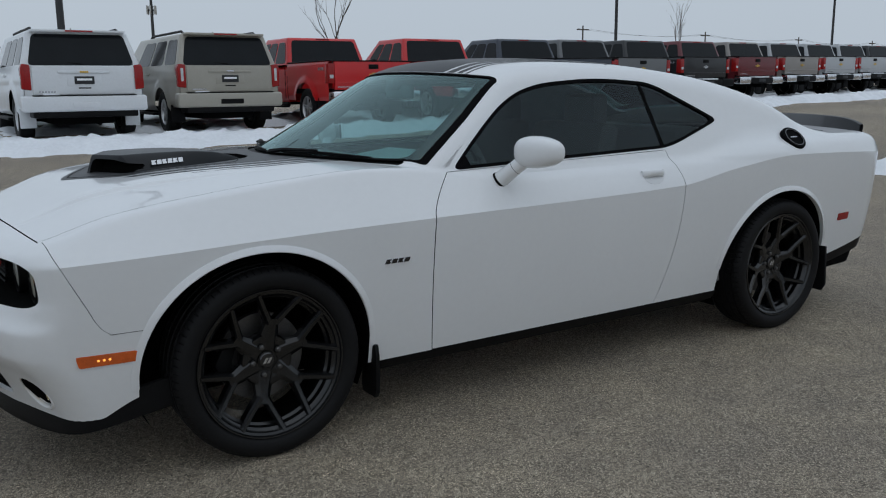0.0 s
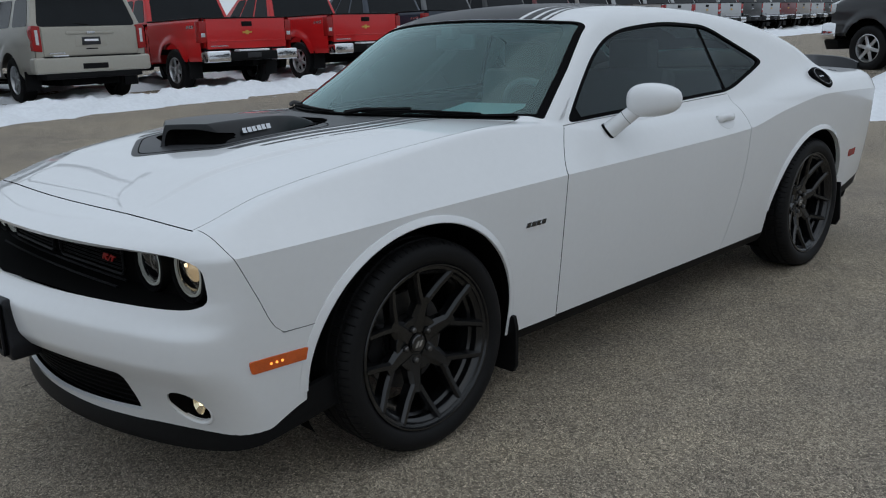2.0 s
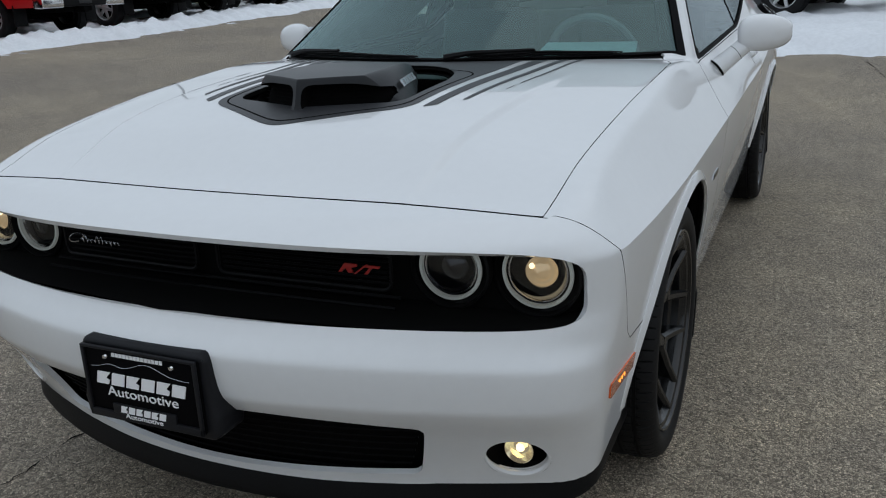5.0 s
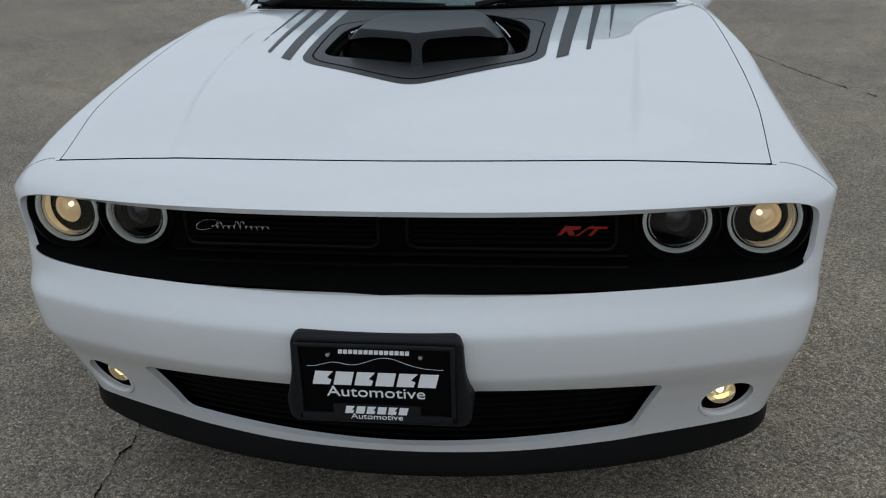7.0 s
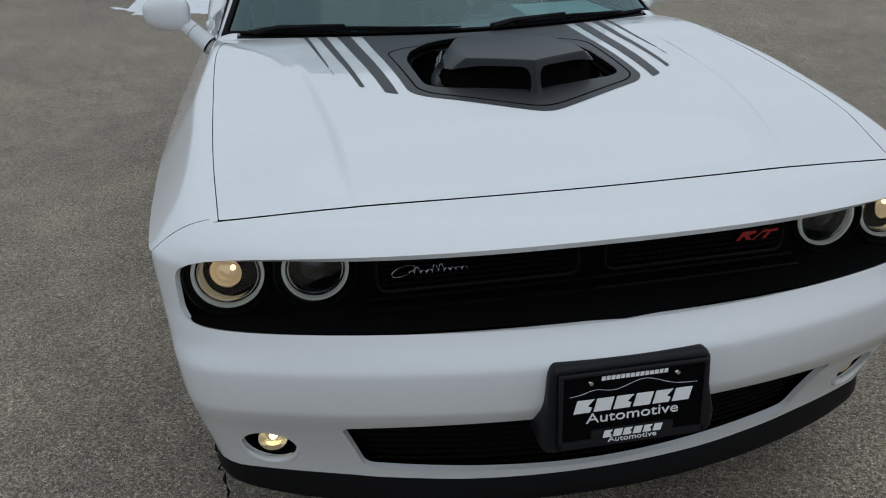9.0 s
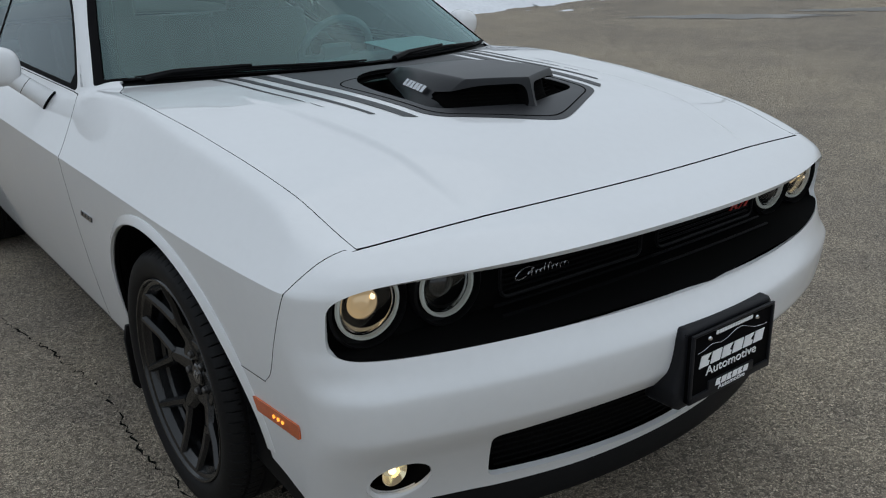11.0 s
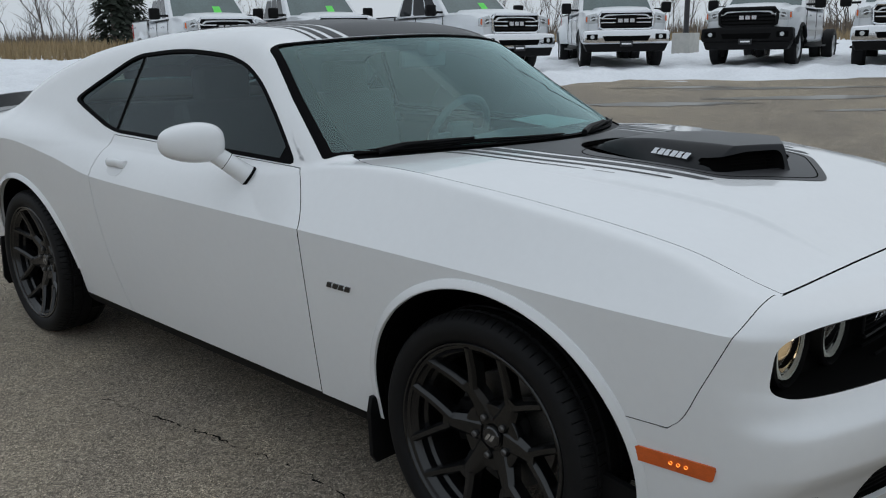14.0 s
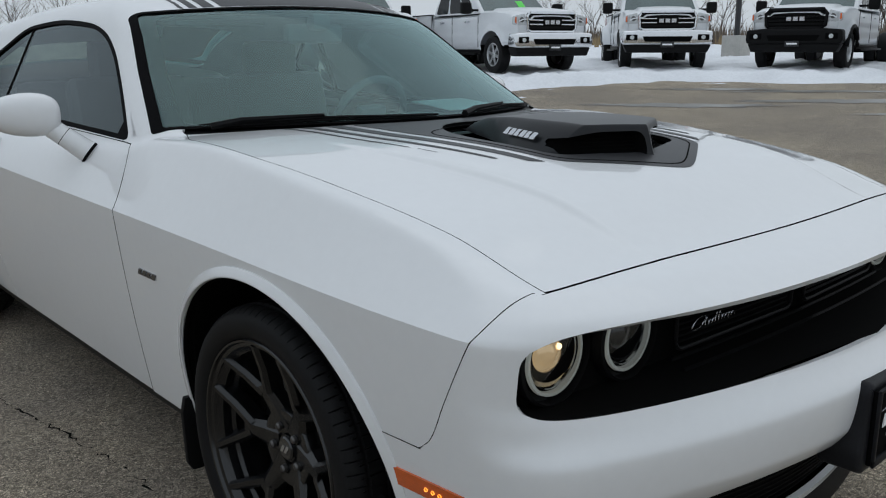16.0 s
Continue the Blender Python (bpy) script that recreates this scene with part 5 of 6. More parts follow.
def small_wheel(parent, x, y, r, rim, out):
    """A road wheel: tyre, rim and spokes, its face towards out (1 or -1 along y)."""
    key = (round(r, 3), rim.name)
    if key not in WHEEL_CACHE:
        w = 0.27
        k = 0.62 * r
        t = lathe([(k, w * 0.40), (k + 0.03, w * 0.47), (r - 0.06, w * 0.5), (r - 0.015, w * 0.42), (r, w * 0.3), (r - 0.004, 0.02), (r - 0.004, -0.02), (r, -w * 0.3), (r - 0.03, -w * 0.48), (k, -w * 0.4)], 30)
        b = lathe([(k + 0.004, w * 0.40), (k - 0.012, w * 0.42), (k - 0.02, w * 0.36), (k - 0.035, w * 0.1), (k - 0.03, -w * 0.4)], 30)
        s = prism([(-0.035, 0.0), (0.035, 0.0), (0.028, k - 0.015), (-0.028, k - 0.015)], w * 0.22, w * 0.34, "y", 0.008, 1)
        h = lathe([(0.0001, w * 0.38), (0.05, w * 0.38), (0.07, w * 0.33), (0.08, w * 0.15)], 18)
        d = lathe([(0.0001, w * 0.05), (k - 0.03, w * 0.05)], 24)
        WHEEL_CACHE[key] = []
        for nm, bm, m in (("tyre", t, M_RUBBER), ("wheel", b, rim), ("spoke", s, rim), ("hub", h, rim), ("wheel_back", d, M_DARK)):
            o = part(nm, bm, m)
            WHEEL_CACHE[key].append((nm, o.data))
            bpy.data.objects.remove(o)
    items = WHEEL_CACHE[key]
    base = new("wheel", dict(items)["wheel"])
    base.parent = parent
    base.matrix_basis = pose(x, y, r, 0, 0, 0 if out > 0 else 180)
    for nm, me in items:
        if nm == "wheel":
            continue
        for i in range(6 if nm == "spoke" else 1):
            o = new(nm, me)
            o.parent = base
            o.matrix_basis = pose(0, 0, 0, 0, 60 * i + 17, 0)
    return base


def arch_arc(cx, cz, r, z0, n=12):
    """Points over a wheel opening, from its front foot to its rear foot."""
    a0 = math.asin(max(-1, min(1, (z0 - cz) / r)))
    return [(cx + r * math.cos(a), cz + r * math.sin(a)) for a in np.linspace(a0, math.pi - a0, n)]


def frustum(parent, x0, x1, w0, z0, u0, u1, w1, z1, paint, panes):
    """Pillars and roof between belt and roof, with dark panes set into each side. panes: spans along the length."""
    lo = [Vector((x0, -w0, z0)), Vector((x1, -w0, z0)), Vector((x1, w0, z0)), Vector((x0, w0, z0))]
    hi = [Vector((u0, -w1, z1)), Vector((u1, -w1, z1)), Vector((u1, w1, z1)), Vector((u0, w1, z1))]
    b = bmesh.new()
    vl, vh = [b.verts.new(p) for p in lo], [b.verts.new(p) for p in hi]
    b.faces.new(vl[::-1]), b.faces.new(vh)
    for i in range(4):
        j = (i + 1) % 4
        b.faces.new((vl[i], vl[j], vh[j], vh[i]))
    bmesh.ops.bevel(b, geom=[e for e in b.edges if e.verts[0].co.z > z0 + 0.01 or e.verts[1].co.z > z0 + 0.01], offset=0.06, segments=3, affect="EDGES", profile=0.6)
    part("cab_roof", b, paint, parent)

    def pane(i, s0, s1, t0, t1, name, material=None):
        j = (i + 1) % 4
        q = lambda s, t: (lo[i].lerp(lo[j], s)).lerp(hi[i].lerp(hi[j], s), t)
        p = [q(s0, t0), q(s1, t0), q(s1, t1), q(s0, t1)]
        n = (p[1] - p[0]).cross(p[3] - p[0]).normalized()
        bb = bmesh.new()
        # corners rounded in three steps
        r = 0.07
        ring = []
        for k in range(4):
            a, c, d = p[k - 1], p[k], p[(k + 1) % 4]
            e0, e1 = c + (a - c).normalized() * r, c + (d - c).normalized() * r
            ring += [e0, (e0 + e1 + 2 * c) / 4, e1]
        out = [bb.verts.new(v + n * 0.006) for v in ring]
        inn = [bb.verts.new(v - n * 0.012) for v in ring]
        bb.faces.new(out)
        for k in range(12):
            bb.faces.new((out[k], inn[k], inn[(k + 1) % 12], out[(k + 1) % 12]))
        part(name, bb, material or M_AUTOGLASS, parent)
    for s0, s1 in panes:
        pane(0, s0, s1, 0.06, 0.82, "side_window")
        pane(2, 1 - s1, 1 - s0, 0.06, 0.82, "side_window")
    pane(3, 0.055, 0.945, 0.03, 0.90, "rear_window")
    pane(1, 0.05, 0.95, 0.04, 0.92, "windshield", M_SCREEN)


def truck_shell(name, parent, paint, xs, profile, wheels, bulge, clear=0.50, split=False):
    """One side-to-side skin over stations along a truck, pushed out round its wheels and cut open over them. profile(x): half outline from sill to middle."""
    rows = []
    for x in xs:
        half = profile(x)
        line = []
        for (y0, z0), (y1, z1) in zip(half, half[1:]):
            k = max(1, int(math.hypot(y1 - y0, z1 - z0) / 0.045))
            line.append((y0, z0, y1, z1, k))
        rows.append(line)
    counts = [max(r[i][4] for r in rows) for i in range(len(rows[0]))]
    V = []
    for x, line in zip(xs, rows):
        pts = []
        for (y0, z0, y1, z1, _), k in zip(line, counts):
            pts += [(y0 + (y1 - y0) * i / k, z0 + (z1 - z0) * i / k) for i in range(k)]
        pts.append((line[-1][2], line[-1][3]))
        for y, z in pts:
            if y > 0.8:
                y += sum(bulge * float(step(0.64 if bulge < 0.1 else 0.74, 0.55, math.hypot(x - wx, z - 0.42))) for wx in wheels)
            V.append((x, y, z))
    V = np.array(V)
    F = grid_faces(len(xs), len(V) // len(xs))
    for wx in wheels:
        V, F = clip(V, F, lambda x, y, z: np.where(np.abs(y) > 0.6, clear - np.hypot(x - wx, z - 0.42), -1.0))
    if split:
        return [mesh_ob(name, V * np.array([1, s, 1]), [f[::-1] for f in F] if s > 0 else F, paint, parent, auto=32) for s in (-1, 1)]
    V, F = mirrored(V, F)
    return mesh_ob(name, V, [f[::-1] for f in F], paint, parent, auto=32)


def pickup(label, paint, front="chrome", wheel_r=0.40, base=3.70, lettered=False, tag=False, chrome_tail=True, rear="bed"):
    """A crew-cab pickup; x runs forward from the rear axle. rear: bed, dual (wide rear fenders over twin wheels) or bare (frame alone)."""
    t = tagged(new("pickup_truck", None), label, "pickup truck", "vehicles parked round the lot")
    fx = base
    d = base - 3.70
    chrome = front == "chrome"
    trim = M_CHROME if chrome else M_PLASTIC
    # cab sides, fenders and the stepped hood
    zt = curve((0.9, 1.33), (2.9 + d, 1.36), (3.2 + d, 1.43), (3.7 + d, 1.425), (4.2 + d, 1.385), (4.48 + d, 1.32), (4.60 + d, 1.20))
    narrow = curve((0.9, 0.0), (3.9 + d, 0.0), (4.4 + d, 0.03), (4.60 + d, 0.10))

    def cab_line(x):
        w, z = 0.985 - float(narrow(x)), float(zt(x))
        low = 0.50 if x < fx + 0.45 else 0.62
        return [(w - 0.05, low), (w - 0.005, 0.62 if low < 0.6 else 0.68), (w + 0.004, 0.84), (w - 0.006, 0.88), (w, 1.05), (w - 0.018, 1.20), (w - 0.05, z - 0.11),
                (w - 0.13, z - 0.065), (w - 0.34, z - 0.06), (w - 0.42, z - 0.005), (0.22, z + 0.012), (0.0, z + 0.014)]
    xs = np.concatenate([np.linspace(0.96, 2.9 + d, 22), np.linspace(2.95 + d, 4.60 + d, 44)])
    truck_shell("cab_body", t, paint, xs, cab_line, [fx], 0.035)
    part("nose_panel", box(fx + 0.70, fx + 0.86, -0.90, 0.90, 0.62, 1.22, 0.04), paint, t)
    part("cab_back", box(0.955, 0.99, -0.95, 0.95, 0.52, 1.33), paint, t)
    frustum(t, 0.98, 3.18 + d, 0.95, 1.31, 1.22, 2.42 + d, 0.83, 1.90, paint, ((0.06, 0.32), (0.36, 0.62), (0.65, 0.86)))
    for k in range(3):
        part("roof_lamp", box(2.28 + d, 2.36 + d, -0.34 + 0.34 * k - 0.05, -0.24 + 0.34 * k - 0.05, 1.895, 1.925, 0.01), M_ORANGE, t)
    part("brake_light", box(1.20, 1.225, -0.16, 0.16, 1.855, 1.885, 0.005), M_REDLENS, t)
    twin = rear != "bed"
    if rear != "bare":
        def bed_line(x):
            return [(0.955, 0.56), (0.985, 0.66), (0.992, 0.90), (0.985, 0.94), (0.990, 1.10), (0.985, 1.30), (0.965, 1.335), (0.905, 1.335), (0.895, 0.80)]
        beds = truck_shell("bed_side", t, paint, np.linspace(-1.13, 0.93, 48), bed_line, [0.0], 0.19 if twin else 0.04, 0.50, True)
        for s, bed in zip((-1, 1), beds):
            part("bed_rail", box(-1.13, 0.93, s * 0.945 - 0.045, s * 0.945 + 0.045, 1.333, 1.356, 0.008), M_PLASTIC, bed)
            lamp = part("tail_lamp", prism([(s * 0.87, 0.90), (s * 1.002, 0.90), (s * 1.002, 1.29), (s * 0.87, 1.29)], -1.165, -1.00, "x", 0.018), M_REDLENS, t)
            part("lamp_bar", prism([(s * 0.895, 1.00), (s * 0.975, 1.00), (s * 0.975, 1.07), (s * 0.895, 1.07)], -1.171, -1.16, "x", 0.004), M_CLEARLAMP, lamp)
            part("side_decal", slanted_bars(3, 0.26, 0.055, 0.03, 0.002, 0.4, False), M_SILVER, t).matrix_basis = Matrix.Translation((-0.80, s * 0.994, 1.19)) @ (pose(0, 0, 0, 90, 0, 180) if s > 0 else pose(0, 0, 0, 90, 0, 0))
            part("mud_flap", box(-0.60, -0.575, min(s * 0.70, s * 0.98), max(s * 0.70, s * 0.98), 0.24, 0.62, 0.008), M_PLASTIC, t)
        part("bed_floor", box(-1.10, 0.95, -0.90, 0.90, 0.70, 0.80), M_PLASTIC, t)
        part("bed_front", box(0.90, 0.945, -0.90, 0.90, 0.70, 1.335, 0.01), paint, t)
        gate = part("tailgate", box(-1.165, -1.09, -0.865, 0.865, 0.775, 1.335, 0.022, 3), paint, t)
        part("gate_step", box(-1.178, -1.15, -0.80, 0.80, 0.905, 0.925, 0.008), paint, gate)
        part("gate_handle", box(-1.182, -1.155, -0.11, 0.11, 1.18, 1.27, 0.012), M_PLASTIC, gate)
        part("gate_cap", box(-1.176, -1.08, -0.87, 0.87, 1.325, 1.352, 0.008), M_PLASTIC, gate)
        part("gate_badge", prism([(-0.10, 1.055), (-0.035, 1.055), (-0.025, 1.03), (0.025, 1.03), (0.035, 1.055), (0.10, 1.055), (0.10, 1.085), (0.035, 1.085), (0.025, 1.11), (-0.025, 1.11), (-0.035, 1.085), (-0.10, 1.085)], -1.176, -1.16, "x"), M_GOLDBAR if chrome_tail else M_SILVER, gate)
        part("gate_lettering", slanted_bars(8, 0.36, 0.022, 0.012, 0.003, 0.0, False), M_SILVER, gate).matrix_basis = Matrix.Translation((-1.168, 0.62, 0.83)) @ FACE_FRONT
        bump = part("rear_bumper", box(-1.36, -1.12, -0.55, 0.55, 0.55, 0.72, 0.03), M_PLASTIC, t)
        for s in (-1, 1):
            part("bumper_end", box(-1.37, -1.10, min(s * 0.50, s * 0.99), max(s * 0.50, s * 0.99), 0.535, 0.745, 0.045, 3), M_CHROME if chrome_tail else M_PLASTIC, bump)
        part("plate", box(-1.372, -1.355, -0.15, 0.15, 0.60, 0.69, 0.005), M_BLACKVINYL, bump)
        part("bumper_snow", box(-1.34, -1.13, -0.36, 0.30, 0.715, 0.755, 0.018, 3), M_SNOW, bump, "snow lying on the bumper step")
        part("tow_hitch", box(-1.36, -1.10, -0.05, 0.05, 0.44, 0.54, 0.01), M_DARK, bump)
    else:
        for s in (-1, 1):
            part("frame_rail", box(-1.5, 1.2, s * 0.42 - 0.05, s * 0.42 + 0.05, 0.60, 0.82, 0.01), M_DARK, t)
        for x in (-1.45, -0.6, 0.4):
            part("frame_member", box(x - 0.05, x + 0.05, -0.42, 0.42, 0.64, 0.78, 0.01), M_DARK, t)
        part("fuel_tank", box(0.45, 0.92, -0.70, -0.48, 0.45, 0.78, 0.05), M_PLASTIC, t)
    for s in (-1, 1):
        for x in (1.55, 2.60 + d):
            part("door_handle", box(x - 0.10, x + 0.10, s * 0.995 - 0.022, s * 0.995 + 0.022, 1.12, 1.16, 0.012), M_CHROME if chrome else paint, t)
        m = part("door_mirror", box(2.90 + d, 3.05 + d, s * 1.24 - 0.12, s * 1.24 + 0.12, 1.30, 1.56, 0.05, 3), M_PLASTIC, t)
        part("mirror_arm", box(2.95 + d, 3.01 + d, min(s * 0.93, s * 1.16), max(s * 0.93, s * 1.16), 1.36, 1.41, 0.012), M_PLASTIC, m)
        for x in (1.06, 2.03, 3.08 + d):
            part("door_seam", box(x - 0.005, x + 0.005, s * 0.984 - 0.006, s * 0.984 + 0.006, 0.58, 1.28), M_DARK, t)
        part("rocker", box(0.98, fx - 0.52, s * 0.95 - 0.04, s * 0.95 + 0.04, 0.42, 0.52, 0.02), M_PLASTIC, t)
        part("running_board", box(1.0, fx - 0.62, s * 1.0 - 0.08, s * 1.0 + 0.08, 0.40, 0.445, 0.015), M_CHROME if chrome and lettered else M_PLASTIC, t)
        small_wheel(t, fx, s * 0.85, wheel_r, M_RIMSILVER, s)
        small_wheel(t, 0, s * (1.0 if twin else 0.85), wheel_r, M_RIMSILVER, s)
        if twin:
            small_wheel(t, 0, s * 0.70, wheel_r, M_RIMSILVER, s)
        for x in (0, fx):
            if x or rear != "bare":
                part("arch_liner", prism([(x - 0.52, 0.45), (x - 0.38, 0.84), (x, 0.98), (x + 0.38, 0.84), (x + 0.52, 0.45)], s * 0.56, s * 0.62, "y"), M_DARK, t)
        if not chrome:
            flare = [(fx + 0.515 * math.cos(a), s * 1.012, 0.42 + 0.515 * math.sin(a)) for a in np.linspace(0.15, math.pi - 0.15, 20)]
            part("arch_flare", tube(flare, 0.045, 6), M_PLASTIC, t)
        lamp = part("headlamp", prism([(s * 0.655, 1.03), (s * 0.90, 1.02), (s * 0.945, 1.06), (s * 0.935, 1.21), (s * 0.68, 1.27)], fx + 0.76, fx + 0.875, "x", 0.025), M_CLEARLAMP, t)
        part("lamp_projector", lathe([(0.0001, 0.012), (0.045, 0.008), (0.062, 0.0), (0.066, -0.01)], 20, "x"), M_STEEL, lamp).location = (fx + 0.872, s * 0.76, 1.14)
        part("lamp_amber", prism([(s * 0.90, 1.06), (s * 0.94, 1.08), (s * 0.932, 1.19), (s * 0.90, 1.19)], fx + 0.87, fx + 0.882, "x"), M_ORANGE, lamp)
        if lettered:
            part("door_lettering", slanted_bars(9, 0.55, 0.05, 0.02, 0.003, 0.1, False), M_SILVER, t).matrix_basis = Matrix.Translation((2.5, s * 0.992, 0.96)) @ (pose(0, 0, 0, 90, 0, 180) if s > 0 else pose(0, 0, 0, 90, 0, 0))
    part("frame", box(-1.05, fx + 0.6, -0.45, 0.45, 0.45, 0.62, 0.02), M_DARK, t)
    part("rear_axle", tube([(0, -0.8, 0.40), (0, 0.8, 0.40)], 0.07, 8), M_DARK, t)
    part("engine_bay", box(fx - 0.45, fx + 0.6, -0.55, 0.55, 0.5, 1.2), M_DARK, t)
    # grille with its surround and cross bars
    gx = fx + 0.89
    outline = [(-0.55, 0.89), (0.55, 0.89), (0.62, 0.95), (0.64, 1.20), (0.57, 1.29), (-0.57, 1.29), (-0.64, 1.20), (-0.62, 0.95)]
    grille = part("grille", prism(outline, gx - 0.10, gx - 0.02, "x", 0.02), M_PLASTIC, t)
    ring = [(gx - 0.01, y, z) for y, z in outline + outline[:1]]
    part("grille_surround", tube(ring, 0.036, 8), trim, grille)
    for k in range(5):
        part("grille_bar", box(gx - 0.03, gx - 0.01, -0.58, 0.58, 0.935 + 0.075 * k, 0.955 + 0.075 * k, 0.006), M_DARK, grille)
    for s in (-1, 1):
        for z in (1.045, 1.135):
            part("grille_wing", box(gx - 0.02, gx + 0.015, min(s * 0.24, s * 0.58), max(s * 0.24, s * 0.58), z - 0.013, z + 0.013, 0.008), trim, grille)
    part("grille_badge", slanted_bars(3, 0.38, 0.085, 0.035, 0.01, 0.0, False), M_SILVER, grille).matrix_basis = Matrix.Translation((gx + 0.012, 0, 1.09)) @ Matrix(((0, 0, 1, 0), (1, 0, 0, 0), (0, 1, 0, 0), (0, 0, 0, 1)))
    # bumper with lamps, intake and air dam
    fb = part("front_bumper", prism([(-1.0, 0.56), (1.0, 0.56), (1.02, 0.66), (1.0, 0.86), (0.62, 0.885), (-0.62, 0.885), (-1.0, 0.86), (-1.02, 0.66)], fx + 0.70, fx + 1.02, "x", 0.06, 3), trim, t)
    part("bumper_intake", prism([(-0.50, 0.62), (0.50, 0.62), (0.56, 0.745), (-0.56, 0.745)], fx + 0.98, fx + 1.028, "x", 0.015), M_DARK, fb)
    part("air_dam", prism([(-0.90, 0.38), (0.90, 0.38), (0.98, 0.56), (-0.98, 0.56)], fx + 0.66, fx + 0.97, "x", 0.03), M_PLASTIC, fb)
    pl = part("plate", box(fx + 1.02, fx + 1.036, -0.15, 0.15, 0.50, 0.62, 0.005), M_BLACKVINYL, fb)
    part("print", box(fx + 1.034, fx + 1.039, -0.11, 0.11, 0.545, 0.58), M_WHITEINK, pl)
    for s in (-1, 1):
        fog = part("fog_lamp", box(fx + 0.985, fx + 1.03, min(s * 0.66, s * 0.93), max(s * 0.66, s * 0.93), 0.65, 0.79, 0.03, 3), M_DARK, fb)
        part("fog_lens", lathe([(0.0001, 0.008), (0.045, 0.004), (0.05, -0.006)], 16, "x"), M_CLEARLAMP, fog).location = (fx + 1.032, s * 0.79, 0.72)
    if tag:
        part("window_tag", prism([(-0.09, 0.0), (0.09, 0.0), (0.09, 0.34), (-0.09, 0.34)], -0.004, 0.004, "x"), M_GREENTAG, t, "bright green price tag on the glass").matrix_basis = pose(3.075 + d, 0.25, 1.40, 0, -52, 0)
    return t


def suv(label, paint, plate_y=0.0):
    """A large square-backed estate; x runs forward from the rear axle."""
    t = tagged(new("suv", None), label, "suv", "vehicles parked round the lot")
    fx = 2.95
    zt = curve((-1.1, 1.25), (0.0, 1.27), (3.0, 1.29), (3.5, 1.23), (3.8, 1.15), (3.95, 1.04))
    narrow = curve((-1.10, 0.045), (-0.98, 0.012), (-0.7, 0.0), (3.3, 0.0), (3.7, 0.04), (3.95, 0.14))

    def side_line(x):
        w, z = 1.005 - float(narrow(x)), float(zt(x))
        low = 0.50 if x < -0.5 else 0.42
        return [(w - 0.07, low), (w - 0.01, low + 0.10), (w, 0.78), (w - 0.004, 0.98), (w + 0.004, 1.02), (w - 0.012, 1.14), (w - 0.035, z), (0.45, z + 0.01), (0.0, z + 0.012)]
    truck_shell("lower_body", t, paint, np.concatenate([np.linspace(-1.10, -0.8, 8), np.linspace(-0.75, 3.95, 74)]), side_line, [0.0, fx], 0.028, 0.455)
    part("tail_panel", box(-1.10, -1.02, -0.95, 0.95, 0.55, 1.25, 0.02), paint, t)
    part("nose_panel", box(3.86, 3.95, -0.86, 0.86, 0.55, 1.04, 0.03), paint, t)
    frustum(t, -1.05, 3.02, 0.965, 1.255, -0.84, 2.10, 0.81, 1.855, paint, ((0.035, 0.215), (0.255, 0.47), (0.50, 0.74)))
    part("roof_spoiler", box(-0.99, -0.70, -0.76, 0.76, 1.825, 1.868, 0.02), paint, t)
    part("brake_light", box(-0.998, -0.98, -0.22, 0.22, 1.832, 1.858), M_REDLENS, t)
    for s in (-1, 1):
        part("roof_rail", tube([(-0.70, s * 0.70, 1.845), (-0.55, s * 0.70, 1.905), (1.5, s * 0.70, 1.905), (1.65, s * 0.70, 1.845)], 0.024, 6), M_PLASTIC, t)
        part("tail_lamp", prism([(s * 0.835, 0.86), (s * 0.985, 0.88), (s * 0.985, 1.22), (s * 0.955, 1.30), (s * 0.835, 1.28)], -1.128, -0.93, "x", 0.025, 3), M_REDLENS, t)
        part("lamp_bar", prism([(s * 0.88, 0.98), (s * 0.93, 0.98), (s * 0.93, 1.22), (s * 0.88, 1.22)], -1.132, -1.12, "x", 0.006), M_CLEARLAMP if paint is M_BEIGE else M_REDLENS, t)
        for x in (0.95, 1.95):
            part("door_handle", box(x - 0.10, x + 0.10, s * 1.015 - 0.018, s * 1.015 + 0.018, 1.10, 1.14, 0.01), paint, t)
        m = part("door_mirror", box(2.55, 2.68, s * 1.14 - 0.11, s * 1.14 + 0.11, 1.25, 1.42, 0.04), M_PLASTIC, t)
        part("mirror_arm", box(2.58, 2.64, min(s * 0.95, s * 1.06), max(s * 0.95, s * 1.06), 1.27, 1.31), M_PLASTIC, m)
        part("running_board", box(0.5, 2.4, s * 0.98 - 0.08, s * 0.98 + 0.08, 0.33, 0.38, 0.015), M_PLASTIC, t)
        for x in (0, fx):
            small_wheel(t, x, s * 0.86, 0.40, M_RIMSILVER, s)
            part("arch_liner", prism([(x - 0.45, 0.42), (x - 0.33, 0.76), (x, 0.88), (x + 0.33, 0.76), (x + 0.45, 0.42)], s * 0.62, s * 0.70, "y"), M_DARK, t)
        part("mud_guard", box(-0.60, -0.57, min(s * 0.74, s * 1.0), max(s * 0.74, s * 1.0), 0.22, 0.55, 0.01), paint if paint is M_TRUCKWHITE else M_PLASTIC, t)
    part("rear_wiper", tube([(-1.05, 0.0, 1.30), (-1.025, 0.25, 1.325), (-1.012, 0.46, 1.34)], [0.014, 0.009, 0.006], 6), M_PLASTIC, t)
    part("antenna", tube([(-0.2, 0.0, 1.85), (-0.26, 0.0, 1.93)], [0.02, 0.006], 6), M_PLASTIC, t)
    gate = part("tailgate", box(-1.118, -1.06, -0.82, 0.82, 0.78, 1.262, 0.022, 3), paint, t)
